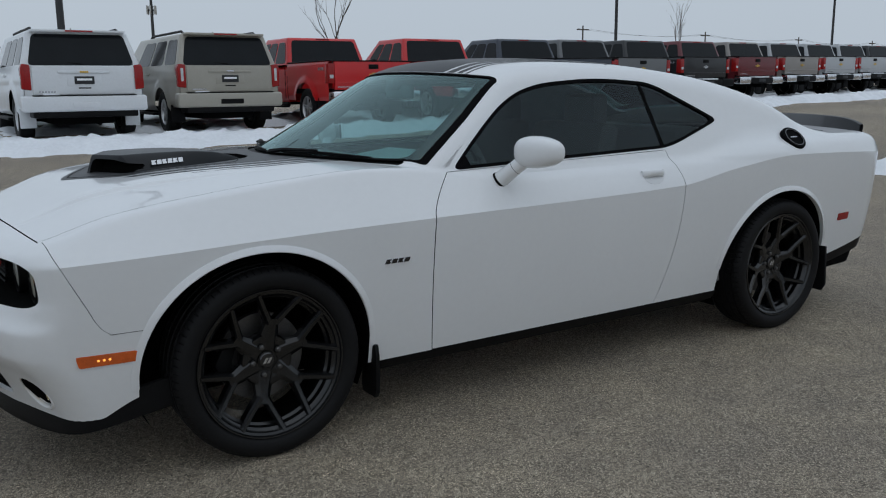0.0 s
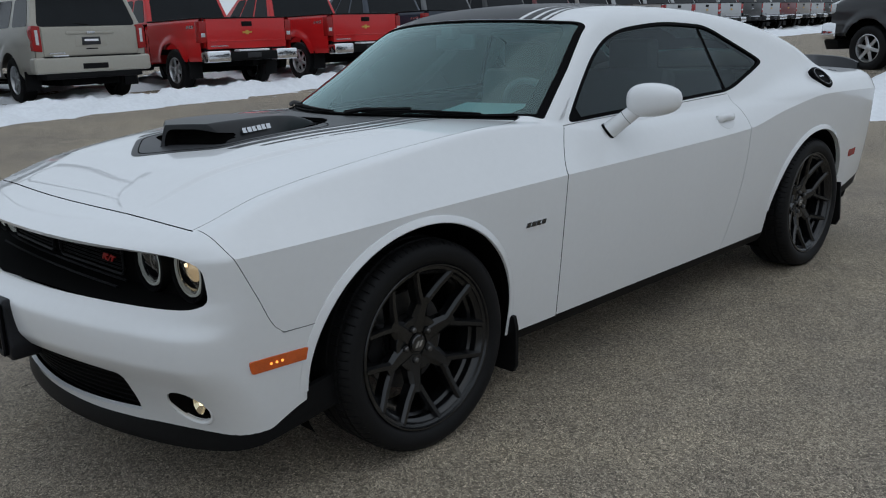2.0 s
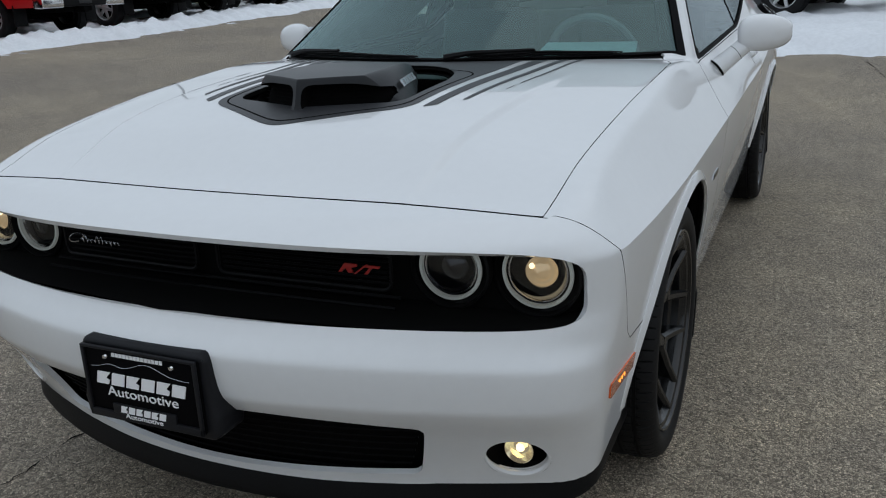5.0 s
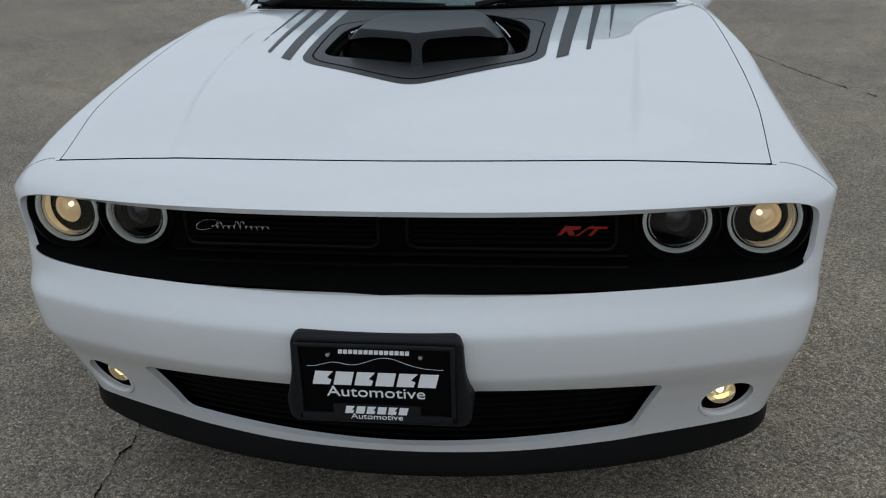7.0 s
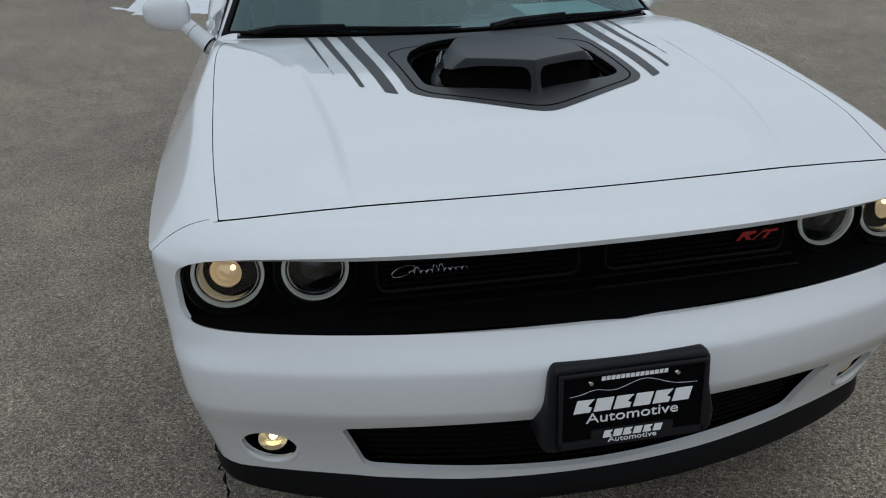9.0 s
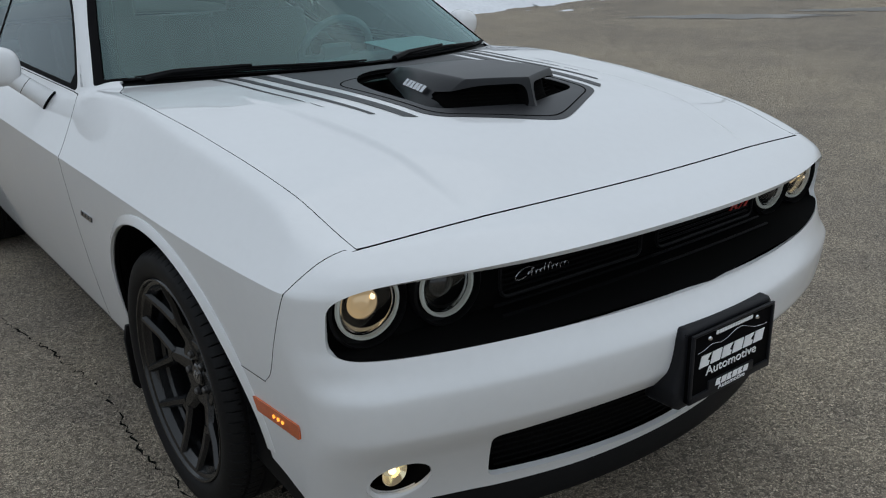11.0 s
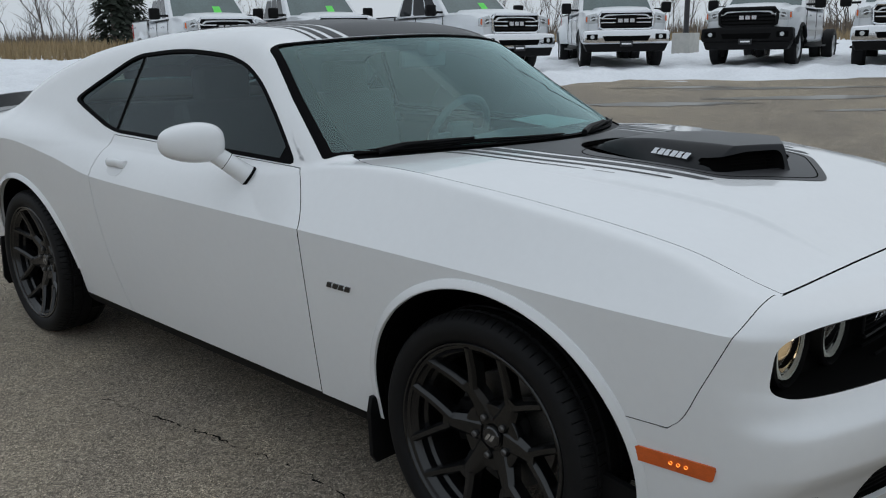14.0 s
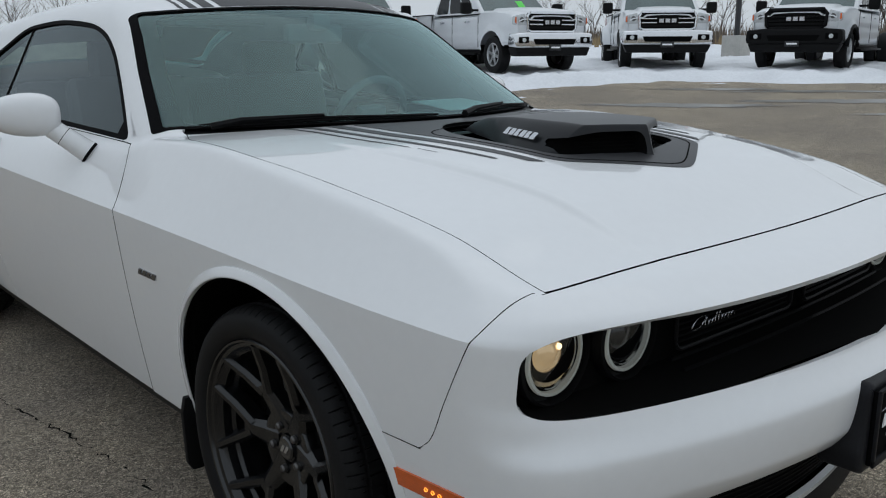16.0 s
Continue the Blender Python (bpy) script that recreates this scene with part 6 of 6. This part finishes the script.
    part("gate_handle", box(-1.124, -1.112, -0.10, 0.10, 0.885, 0.905, 0.004), M_DARK, gate)
    part("gate_lettering", slanted_bars(6, 0.26, 0.022, 0.012, 0.003, 0.0, False), M_SILVER, gate).matrix_basis = Matrix.Translation((-1.12, 0.60, 0.835)) @ FACE_FRONT
    part("gate_snow", box(-1.155, -1.10, 0.42, 0.68, 0.775, 0.80, 0.01), M_SNOW, gate, "snow caught along the gate's foot")
    part("step_pad", box(-1.17, -1.0, -0.84, 0.84, 0.762, 0.780, 0.006), M_PLASTIC, gate)
    part("gate_strip", box(-1.14, -1.11, -0.42, 0.42, 1.14, 1.185, 0.015), paint, gate)
    part("gate_badge", box(-1.152, -1.135, -0.07, 0.07, 1.145, 1.18, 0.006), M_GOLDBAR if paint is M_TRUCKWHITE else M_SILVER, gate)
    part("plate_recess", box(-1.122, -1.10, -0.28, 0.28, 0.92, 1.12, 0.015), paint, gate)
    pl = part("plate", box(-1.135, -1.118, -0.16, 0.16, 0.96, 1.09, 0.006), M_BLACKVINYL, gate, "black dealer plate")
    part("print", box(-1.139, -1.133, -0.12, 0.12, 1.02, 1.055), M_WHITEINK, pl)
    part("gate_gap", box(-1.122, -1.05, -0.80, 0.80, 0.762, 0.778), M_DARK, gate)
    bump = part("rear_bumper", box(-1.185, -0.92, -1.015, 1.015, 0.50, 0.77, 0.06, 3), paint, t)
    part("bumper_step", box(-1.193, -1.18, -0.22, 0.22, 0.56, 0.65, 0.006), M_PLASTIC if paint is M_BEIGE else paint, bump)
    part("lower_valance", box(-1.15, -0.7, -0.85, 0.85, 0.40, 0.51, 0.03), M_PLASTIC, t)
    part("frame", box(-0.9, fx + 0.7, -0.5, 0.5, 0.28, 0.45, 0.02), M_DARK, t)
    part("grille", box(3.93, 3.98, -0.7, 0.7, 0.72, 1.08, 0.02), M_PLASTIC, t)
    part("rear_axle", tube([(0, -0.8, 0.38), (0, 0.8, 0.38)], 0.07, 8), M_DARK, t)
    return t


def park(thing, x, y, heading, lift=0.0):
    """Stands a vehicle with its rear axle at x, y, its nose towards heading (degrees from +x)."""
    thing.matrix_basis = pose(x, y, float(ground_z(x, y)) + lift, 0, 0, heading)
    return thing


def park_copy(thing, x, y, heading):
    return copy_thing(thing, pose(x, y, float(ground_z(x, y)), 0, 0, heading))


# the row behind the car, tails towards the lot
park(suv("white full-size suv parked tail-out on snow", M_TRUCKWHITE), 1.82, 13.15, 90)
park(suv("champagne beige suv parked tail-out on snow", M_BEIGE), 4.45, 13.35, 90)
red = park(pickup("red crew-cab pickup truck with chrome bumper", M_RED), 7.28, 12.95, 90)
park_copy(red, 10.2, 12.95, 90)
park(pickup("dark blue pickup truck parked tail-out", M_NAVY), 13.05, 13.05, 90)
park(pickup("grey pickup truck parked tail-out", M_GREY), 15.45, 13.5, 90)
black = park(pickup("black pickup truck parked tail-out", M_BLACKPAINT, "black", chrome_tail=False), 18.3, 13.9, 90)
maroon = park(pickup("maroon pickup truck parked tail-out", M_MAROON), 21.2, 14.4, 90)
tan = park(pickup("pewter pickup truck parked tail-out", M_TAN), 24.1, 14.9, 90)
silver = park(pickup("silver pickup truck parked tail-out", M_SILVERPAINT), 27.0, 15.4, 90)
for i, src in enumerate((silver, silver, black, silver, maroon, tan, silver, black, silver, maroon, silver, tan, silver, black)):
    park_copy(src, 29.9 + 2.9 * i, 15.9 + 0.5 * i, 90)
# the black truck side-on behind the car
park(pickup("black pickup truck standing side-on in snow", M_BLACKPAINT, "chrome", lettered=True), 14.2, -0.75, 70)
# heavy pickups facing the lot on the other side
work = park(pickup("white heavy pickup truck with chrome grille, nose-out", M_TRUCKWHITE, "chrome", 0.41, 3.9, tag=True), 15.5, -14.0, 165)
park_copy(work, 19.1, -12.6, 160)
park_copy(work, 20.3, -9.9, 163)
dual = park(pickup("white heavy pickup truck with wide rear fenders and chrome grille", M_TRUCKWHITE, "chrome", 0.41, 3.9, rear="dual"), 12.88, -19.05, 131)
park(pickup("white bare-framed work truck with black grille and bumper", M_TRUCKWHITE, "black", 0.42, 3.9, rear="bare"), 8.32, -21.5, 101)
park_copy(dual, 5.4, -21.4, 106)
park_copy(work, 1.6, -25.2, 100)


# ---- snow, poles, woods and grass ----
def snow_cover(x, y):
    """How deep the ploughed snow lies; below nought where the lot is bare."""
    wob = 0.55 * noise.noise((x * 0.45, y * 0.45, 3.1)) + 0.25 * noise.noise((x * 1.3, y * 1.3, 7.7))
    top = y - (10.25 + 0.055 * x) + wob
    far = 0.56 * x - 0.828 * y - 15.6 + wob * 1.2
    isle = min(x - 8.75 - 0.04 * max(0.0, -y), 2.1 - y, y + 14.0) + wob
    d = max(top, far, isle)
    berm = 0.16 * math.exp(-((d - 0.55) / 0.5) ** 2) if d > 0 else 0.0
    lumps = 0.09 * noise.noise((x * 2.1, y * 2.1, 1.0)) + 0.08 * noise.noise((x * 4.5, y * 4.5, 2.0)) + 0.045 * noise.noise((x * 9.0, y * 9.0, 6.0))
    bare = 0.0
    if top == d and d > 1.5:
        bare = 0.22 * max(0.0, noise.noise((x * 0.8, y * 0.8, 11.0)) + 0.42) * min(1.0, (d - 1.5) / 0.6)
    if isle == d and d > 0.8:
        bare = 0.16 * max(0.0, noise.noise((x * 0.35 + 2, y * 0.35, 5.0)) + 0.05)
    return min(0.35, max(-0.05, d * 0.16)) * 0.35 + berm + (lumps if d > 0 else lumps * 0.4) - 0.01 - bare if d > -0.6 else -0.2


def snow_patch(name, x0, x1, y0, y1, stepsize):
    xs, ys = np.arange(x0, x1, stepsize), np.arange(y0, y1, stepsize)
    V, h = [], []
    for x in xs:
        for y in ys:
            s = snow_cover(x, y)
            h.append(s)
            V.append((x, y, float(ground_z(x, y)) + s))
    V, h = np.array(V), np.array(h)
    m = len(ys)
    F = [f for f in grid_faces(len(xs), m) if max(h[i] for i in f) > -0.03]
    used = sorted({i for f in F for i in f})
    back = {i: k for k, i in enumerate(used)}
    ob = mesh_ob(name, V[used], [[back[i] for i in f] for f in F], M_SNOW, auto=0)
    tagged(ob, "ploughed dirty white snow lying in lumps along the lot", "snow", kind="stuff")


snow_patch("snow_bank", -9.0, 26.0, 9.4, 18.0, 0.105)
snow_patch("snow_bank", 25.9, 50.0, 9.4, 20.0, 0.2)
snow_patch("snow_bank", 7.6, 26.0, -13.5, 3.0, 0.14)
snow_patch("snow_bank", -14.0, 26.0, -34.0, -9.0, 0.18)
snow_patch("snow_field", 25.9, 66.0, -34.0, -2.0, 0.5)
snow_patch("snow_field", -24.0, 66.0, -60.0, -33.8, 0.7)


def pole(x, y, h, r=0.09, base=True):
    z = float(ground_z(x, y))
    p = tagged(new("light_pole", None), "dark steel parking lot light pole", "light pole", "poles round the lot")
    p.location = (x, y, z)
    part("shaft", tube([(0, 0, 0), (0, 0, h)], [r, r * 0.75], 10), M_POLE, p)
    if base:
        part("footing", box(-0.32, 0.32, -0.32, 0.32, -0.2, 0.75, 0.03), M_CONCRETE, p)
    part("arm", box(-0.5, 0.5, -0.04, 0.04, h - 0.1, h, 0.01), M_POLE, p)
    part("lamp_head", box(0.3, 0.9, -0.18, 0.18, h - 0.06, h + 0.06, 0.02), M_POLE, p)


M_POLE = mat("dark_pole_paint", (0.03, 0.03, 0.032), 0.5, noise=0.2, scale=4)
M_CONCRETE = mat("pale_concrete", (0.45, 0.44, 0.41), 0.85, noise=0.2, scale=5, bump=0.2)
M_BARK = mat("grey_bark", (0.10, 0.085, 0.075), 0.9, noise=0.3, scale=6)
M_WOODS = mat("far_bare_woods", (0.080, 0.069, 0.062), 0.95, noise=0.4, scale=0.3)
M_BRUSH = mat("brown_brush", (0.17, 0.135, 0.105), 0.95, noise=0.4, scale=0.5)
M_GRASS = mat("dry_grass", (0.30, 0.22, 0.12), 0.9, noise=0.3, scale=2)
M_CONIFER = mat("conifer_needles", (0.02, 0.028, 0.018), 0.9, noise=0.4, scale=3)
pole(2.55, 18.2, 9.0)
pole(31.6, 30.1, 10.0)
pole(55.3, 33.2, 10.0)
pole(12.35, -23.2, 9.0)


def bare_tree(b, base, height, rng, spread=0.5, sides=5, depth=4):
    """A leafless tree of tapering limbs."""
    def grow(p, d, length, r, k):
        n = 3
        pts, q = [p], p.copy()
        for _ in range(n):
            d = (d + Vector((rng.uniform(-1, 1), rng.uniform(-1, 1), rng.uniform(-0.2, 0.5))) * 0.13).normalized()
            q = q + d * (length / n)
            pts.append(q.copy())
        tube(pts, [r * (1 - 0.13 * i) for i in range(n + 1)], sides if k > 1 else 3, b, caps=False)
        if k == 0:
            return
        for i in range(3 if k > 1 else 2):
            e = pts[-1] if i == 0 else pts[rng.choice((1, 2, 3))]
            nd = (d + Vector((rng.uniform(-1, 1), rng.uniform(-1, 1), rng.uniform(-0.1, 0.6))) * spread * 1.5).normalized()
            grow(e, nd, length * rng.uniform(0.55, 0.78), r * 0.55, k - 1)
    grow(Vector(base), Vector((0, 0, 1)), height * 0.36, height * 0.0085, depth)
    return b


rng = random.Random(11)
for x, y, h in ((19.4, 38.1, 8.5), (54.1, 46.2, 8.0), (61.8, -23.1, 9.0)):
    b = bare_tree(bmesh.new(), (0, 0, -0.2), h, rng, 0.32)
    tree = tagged(new("bare_tree", None), "leafless young tree with thin grey branches", "tree", "bare trees")
    tree.location = (x, y, float(ground_z(x, y)))
    part("branch_crown", b, M_BARK, tree, auto=0)


def woods(name, spots, h0, h1, depth, seed):
    r, b = random.Random(seed), bmesh.new()
    V, F = [], []
    for x, y in spots:
        one = bare_tree(bmesh.new(), (x, y, float(ground_z(x, y)) - 0.3), r.uniform(h0, h1), r, 0.6, 3, depth)
        off = len(V)
        one.verts.index_update()
        V += [v.co.copy() for v in one.verts]
        F += [[off + v.index for v in f.verts] for f in one.faces]
        one.free()
    b.free()
    tagged(mesh_ob(name, V, F, M_WOODS, auto=0), "distant brown leafless woods", "woods", kind="stuff")


r2 = random.Random(5)
woods("far_woods", [(a * 1.0 + r2.uniform(-2, 2), -62 - 0.25 * a + r2.uniform(-9, 9)) for a in np.linspace(-45, 75, 170)], 5, 9, 3, 7)
woods("far_woods", [(75 + r2.uniform(-6, 10), a + r2.uniform(-2, 2)) for a in np.linspace(-60, 10, 120)], 4, 8, 3, 8)
woods("far_woods", [(-40 + 4.2 * i + r2.uniform(-2, 2), 120 + r2.uniform(-8, 8)) for i in range(60)], 4, 9, 2, 9)


def grass_field(name, x0, x1, y0, y1, n, seed, tall=(0.35, 0.85), material=None, label="dry tan winter grass", kind="grass", gaps=-0.05):
    r, V, F = random.Random(seed), [], []
    for _ in range(n):
        x, y = r.uniform(x0, x1), r.uniform(y0, y1)
        if noise.noise((x * 0.12, y * 0.12, 4.0)) < gaps:
            continue
        z, h, w, a = float(ground_z(x, y)), r.uniform(*tall), r.uniform(0.03, 0.07), r.uniform(0, math.pi)
        dx, dy = w * math.cos(a), w * math.sin(a)
        lx, ly = r.uniform(-0.2, 0.2), r.uniform(-0.2, 0.2)
        o = len(V)
        V += [(x - dx, y - dy, z), (x + dx, y + dy, z), (x + dx * 0.6 + lx * 0.5, y + dy * 0.6 + ly * 0.5, z + h * 0.6), (x + lx, y + ly, z + h)]
        F += [[o, o + 1, o + 2], [o, o + 2, o + 3]]
    tagged(mesh_ob(name, V, F, material or M_GRASS, smooth=False), label, kind, kind="stuff")


grass_field("dry_grass", 26, 60, -26, -4, 16000, 3, gaps=0.0)
grass_field("dry_grass", -20, 40, -58, -36, 16000, 4, gaps=0.02)
grass_field("brushwood", -40, 75, -74, -54, 22000, 6, (0.5, 1.9), M_BRUSH, "brown leafless brush at the edge of the woods", "brush", -0.3)
grass_field("brushwood", 62, 80, -56, 6, 12000, 8, (0.5, 1.7), M_BRUSH, "brown leafless brush at the edge of the woods", "brush", -0.3)


def conifer(x, y, h, w):
    t = tagged(new("conifer_tree", None), "dark evergreen conifer tree", "tree", "evergreens")
    t.location = (x, y, float(ground_z(x, y)))
    part("trunk", tube([(0, 0, 0), (0, 0, h)], [0.16, 0.03], 8), M_BARK, t)
    r, V, F = random.Random(int(x * 7)), [], []
    for k in range(1500):
        u = r.random() ** 0.8
        z = 0.2 + u * (h - 0.2)
        rad = w * (1 - u) ** 0.8 * r.uniform(0.5, 1.05) + 0.08
        a = r.uniform(0, 2 * math.pi)
        p = Vector((rad * math.cos(a), rad * math.sin(a), z))
        d = Vector((math.cos(a), math.sin(a), -0.35)) * 0.30
        s = Vector((-math.sin(a), math.cos(a), 0)) * 0.16
        o = len(V)
        V += [p - s, p + s, p + d, p - d * 0.5 + Vector((0, 0, 0.12))]
        F += [[o, o + 1, o + 2], [o, o + 3, o + 1]]
    mesh_ob("needles", V, F, M_CONIFER, t, smooth=False)


conifer(48.3, -21.7, 7.0, 1.5)
conifer(51.0, -24.0, 7.5, 1.6)


def utility_line():
    spots = [(92 + 33 * i, 100 + 4 * i) for i in range(5)]
    tops = []
    for x, y in spots:
        z = float(ground_z(x, y))
        p = tagged(new("utility_pole", None), "distant wooden utility pole with crossarm", "utility pole", "utility poles")
        p.location = (x, y, z)
        part("shaft", tube([(0, 0, 0), (0, 0, 9.0)], [0.16, 0.11], 8), M_BARK, p)
        part("crossarm", box(-1.2, 1.2, -0.07, 0.07, 8.3, 8.5), M_BARK, p)
        tops.append((x, y, z))
    wires = tagged(new("power_lines", None), "thin dark overhead power lines", "power line")
    for h, off in ((8.55, -1.1), (8.55, 1.1), (6.4, 0.0)):
        for a, c in zip(tops, tops[1:]):
            pts = [(a[0] + (c[0] - a[0]) * u + off, a[1] + (c[1] - a[1]) * u, a[2] + h - 1.4 * 4 * u * (1 - u) * 0.5) for u in np.linspace(0, 1, 9)]
            part("wire", tube(pts, 0.016, 4, caps=False), M_POLE, wires)


utility_line()


def tower(x, y, h):
    t = tagged(new("cell_tower", None), "distant grey monopole cell tower with antennas", "tower")
    t.location = (x, y, float(ground_z(x, y)))
    part("mast", tube([(0, 0, 0), (0, 0, h)], [0.28, 0.18], 8), M_POLE, t)
    for z in (h - 0.5, h - 2.8):
        for a in range(6):
            c, s = math.cos(a * math.pi / 3), math.sin(a * math.pi / 3)
            part("antenna", box(0.6 * c - 0.09, 0.6 * c + 0.09, 0.6 * s - 0.09, 0.6 * s + 0.09, z - 0.6, z + 0.6, 0.02), M_CONCRETE, t)
        part("platform", lathe([(0.6, z - 0.05), (0.6, z + 0.05), (0.15, z + 0.05), (0.15, z - 0.05)], 12, "z", closed=True), M_POLE, t)


tower(31.7, 122.0, 13.6)


# ---- ground sheet ----
def build_ground():
    r = np.concatenate([np.linspace(0, 12, 49), np.geomspace(12.5, 3000, 60)])
    a = np.linspace(0, 2 * np.pi, 181)[:-1]
    R, A = np.meshgrid(r[1:], a, indexing="ij")
    X, Y = 1.5 + R * np.cos(A), R * np.sin(A)
    V = np.vstack([[[1.5, 0, 0]], np.stack([X.ravel(), Y.ravel(), ground_z(X, Y).ravel()], 1)])
    n, F = 180, []
    F += [[0, 1 + i, 1 + (i + 1) % n] for i in range(n)]
    for k in range(len(r) - 2):
        F += [[1 + k * n + i, 1 + (k + 1) * n + i, 1 + (k + 1) * n + (i + 1) % n, 1 + k * n + (i + 1) % n] for i in range(n)]
    ob = mesh_ob("ground", V, F, M_ASPHALT, auto=0)
    tagged(ob, "worn grey-brown asphalt parking lot with fine stone", "ground", kind="structure")


def asphalt():
    """Worn chip-seal: pale and dark stones in a grey-brown binder, stains and old snowmelt at a larger scale."""
    m = bpy.data.materials.new("worn_asphalt")
    m.use_nodes = True
    n, l = m.node_tree.nodes, m.node_tree.links
    b = n["Principled BSDF"]
    tc = n.new("ShaderNodeTexCoord")

    def ramp(src, *stops):
        r = n.new("ShaderNodeValToRGB")
        while len(r.color_ramp.elements) < len(stops):
            r.color_ramp.elements.new(0.5)
        for e, (p, c) in zip(r.color_ramp.elements, stops):
            e.position, e.color = p, (*c, 1)
        l.new(src, r.inputs["Fac"])
        return r.outputs["Color"]

    def tex(kind, scale, detail=3):
        t = n.new(kind)
        t.inputs["Scale"].default_value = scale
        if kind == "ShaderNodeTexNoise":
            t.inputs["Detail"].default_value = detail
        l.new(tc.outputs["Object"], t.inputs["Vector"])
        return t

    def mix(a, c, fac, kind="MIX"):
        x = n.new("ShaderNodeMixRGB")
        x.blend_type = kind
        l.new(a, x.inputs["Color1"])
        l.new(c, x.inputs["Color2"])
        if isinstance(fac, float):
            x.inputs["Fac"].default_value = fac
        else:
            l.new(fac, x.inputs["Fac"])
        return x.outputs["Color"]

    stones = tex("ShaderNodeTexVoronoi", 150)
    stone_col = ramp(stones.outputs["Color"], (0.0, (0.11, 0.092, 0.073)), (0.4, (0.37, 0.318, 0.252)), (0.75, (0.56, 0.485, 0.386)), (1.0, (0.86, 0.76, 0.61)))
    rims = tex("ShaderNodeTexVoronoi", 150)
    rims.feature = "DISTANCE_TO_EDGE"
    col = mix(stone_col, ramp(rims.outputs["Distance"], (0.02, (0.22, 0.21, 0.20)), (0.16, (1, 1, 1))), 0.95, "MULTIPLY")
    grit = tex("ShaderNodeTexNoise", 300, 2)
    col = mix(col, ramp(grit.outputs["Fac"], (0.3, (0.72, 0.72, 0.72)), (0.7, (1.22, 1.21, 1.18))), 0.6, "MULTIPLY")
    big = tex("ShaderNodeTexNoise", 0.45, 6)
    col = mix(col, ramp(big.outputs["Fac"], (0.32, (0.80, 0.79, 0.80)), (0.68, (1.18, 1.15, 1.08))), 0.9, "MULTIPLY")
    mid = tex("ShaderNodeTexNoise", 3.5, 5)
    col = mix(col, ramp(mid.outputs["Fac"], (0.3, (0.84, 0.84, 0.86)), (0.7, (1.14, 1.13, 1.10))), 0.8, "MULTIPLY")
    l.new(col, b.inputs["Base Color"])
    b.inputs["Roughness"].default_value = 0.82
    bp = n.new("ShaderNodeBump")
    bp.inputs["Strength"].default_value, bp.inputs["Distance"].default_value = 0.70, 0.0034
    l.new(ramp(rims.outputs["Distance"], (0.0, (0, 0, 0)), (0.2, (1, 1, 1))), bp.inputs["Height"])
    l.new(bp.outputs["Normal"], b.inputs["Normal"])
    return m


M_ASPHALT = asphalt()
build_ground()


def puddle(cx, cy, length, width, turn, seed):
    """A thin sheet of meltwater with a ragged outline."""
    r = random.Random(seed)
    n, V = 64, []
    c, s = math.cos(math.radians(turn)), math.sin(math.radians(turn))
    for k in range(n):
        a = 2 * math.pi * k / n
        w = 1 + 0.7 * noise.noise((3 * math.cos(a) + seed, 3 * math.sin(a), 0.5)) + 0.45 * noise.noise((9 * math.cos(a), 9 * math.sin(a) + seed, 2.5))
        u, v = length * w * math.cos(a), width * w * math.sin(a)
        x, y = cx + u * c - v * s, cy + u * s + v * c
        V.append((x, y, float(ground_z(x, y)) + 0.006))
    V.append((cx, cy, float(ground_z(cx, cy)) + 0.006))
    ob = mesh_ob("puddle", V, [[k, (k + 1) % n, n] for k in range(n)], M_WATER, auto=0)
    tagged(ob, "shallow meltwater puddle on the asphalt", "puddle", "puddles", kind="structure")


M_WATER = mat("meltwater", (0.17, 0.155, 0.135), 0.32, noise=0.2, scale=1.5, bump=0.02, bump_scale=6)
for k, (x, y, l, w) in enumerate(((5.6, -9.6, 1.5, 0.22), (3.9, -11.6, 1.3, 0.25), (6.6, -12.4, 1.0, 0.2), (2.4, -10.4, 0.9, 0.14), (4.9, -13.0, 1.6, 0.2), (0.6, -12.2, 1.1, 0.2))):
    puddle(x, y, l, w, 33, k + 1)


def crack(points, width, seed):
    """A thin dark crack that wanders over the lot."""
    r, V, F = random.Random(seed), [], []
    pts = []
    for (ax, ay), (bx, by) in zip(points, points[1:]):
        k = max(2, int(math.hypot(bx - ax, by - ay) / 0.022))
        for i in range(k):
            u = i / k
            pts.append((ax + (bx - ax) * u + r.uniform(-0.011, 0.011), ay + (by - ay) * u + r.uniform(-0.011, 0.011)))
    for i, (x, y) in enumerate(pts):
        ax, ay = pts[max(0, i - 1)]
        bx, by = pts[min(len(pts) - 1, i + 1)]
        d = math.hypot(bx - ax, by - ay) or 1
        w = width * max(0.05, r.uniform(-0.5, 1.5))
        nx, ny = -(by - ay) / d * w, (bx - ax) / d * w
        z = float(ground_z(x, y)) + 0.003
        V += [(x + nx, y + ny, z), (x - nx, y - ny, z)]
        if i:
            o = len(V) - 4
            F.append([o, o + 1, o + 3, o + 2])
    ob = mesh_ob("asphalt_crack", V, F, M_CRACK, smooth=False)
    tagged(ob, "thin dark crack in the asphalt", "crack", kind="structure")


M_CRACK = mat("crack_shadow", (0.012, 0.011, 0.010), 0.95, spec=0.05)
crack([(-1.9, 0.85), (-1.08, 0.93), (-0.84, 0.83), (-0.5, 0.85), (-0.2, 0.90), (0.3, 0.95), (0.77, 0.92), (1.23, 0.98), (1.9, 1.1)], 0.0036, 1)
crack([(3.0, -2.9), (4.2, -2.43), (5.45, -2.1), (7.1, -1.8), (8.4, -1.6)], 0.007, 2)
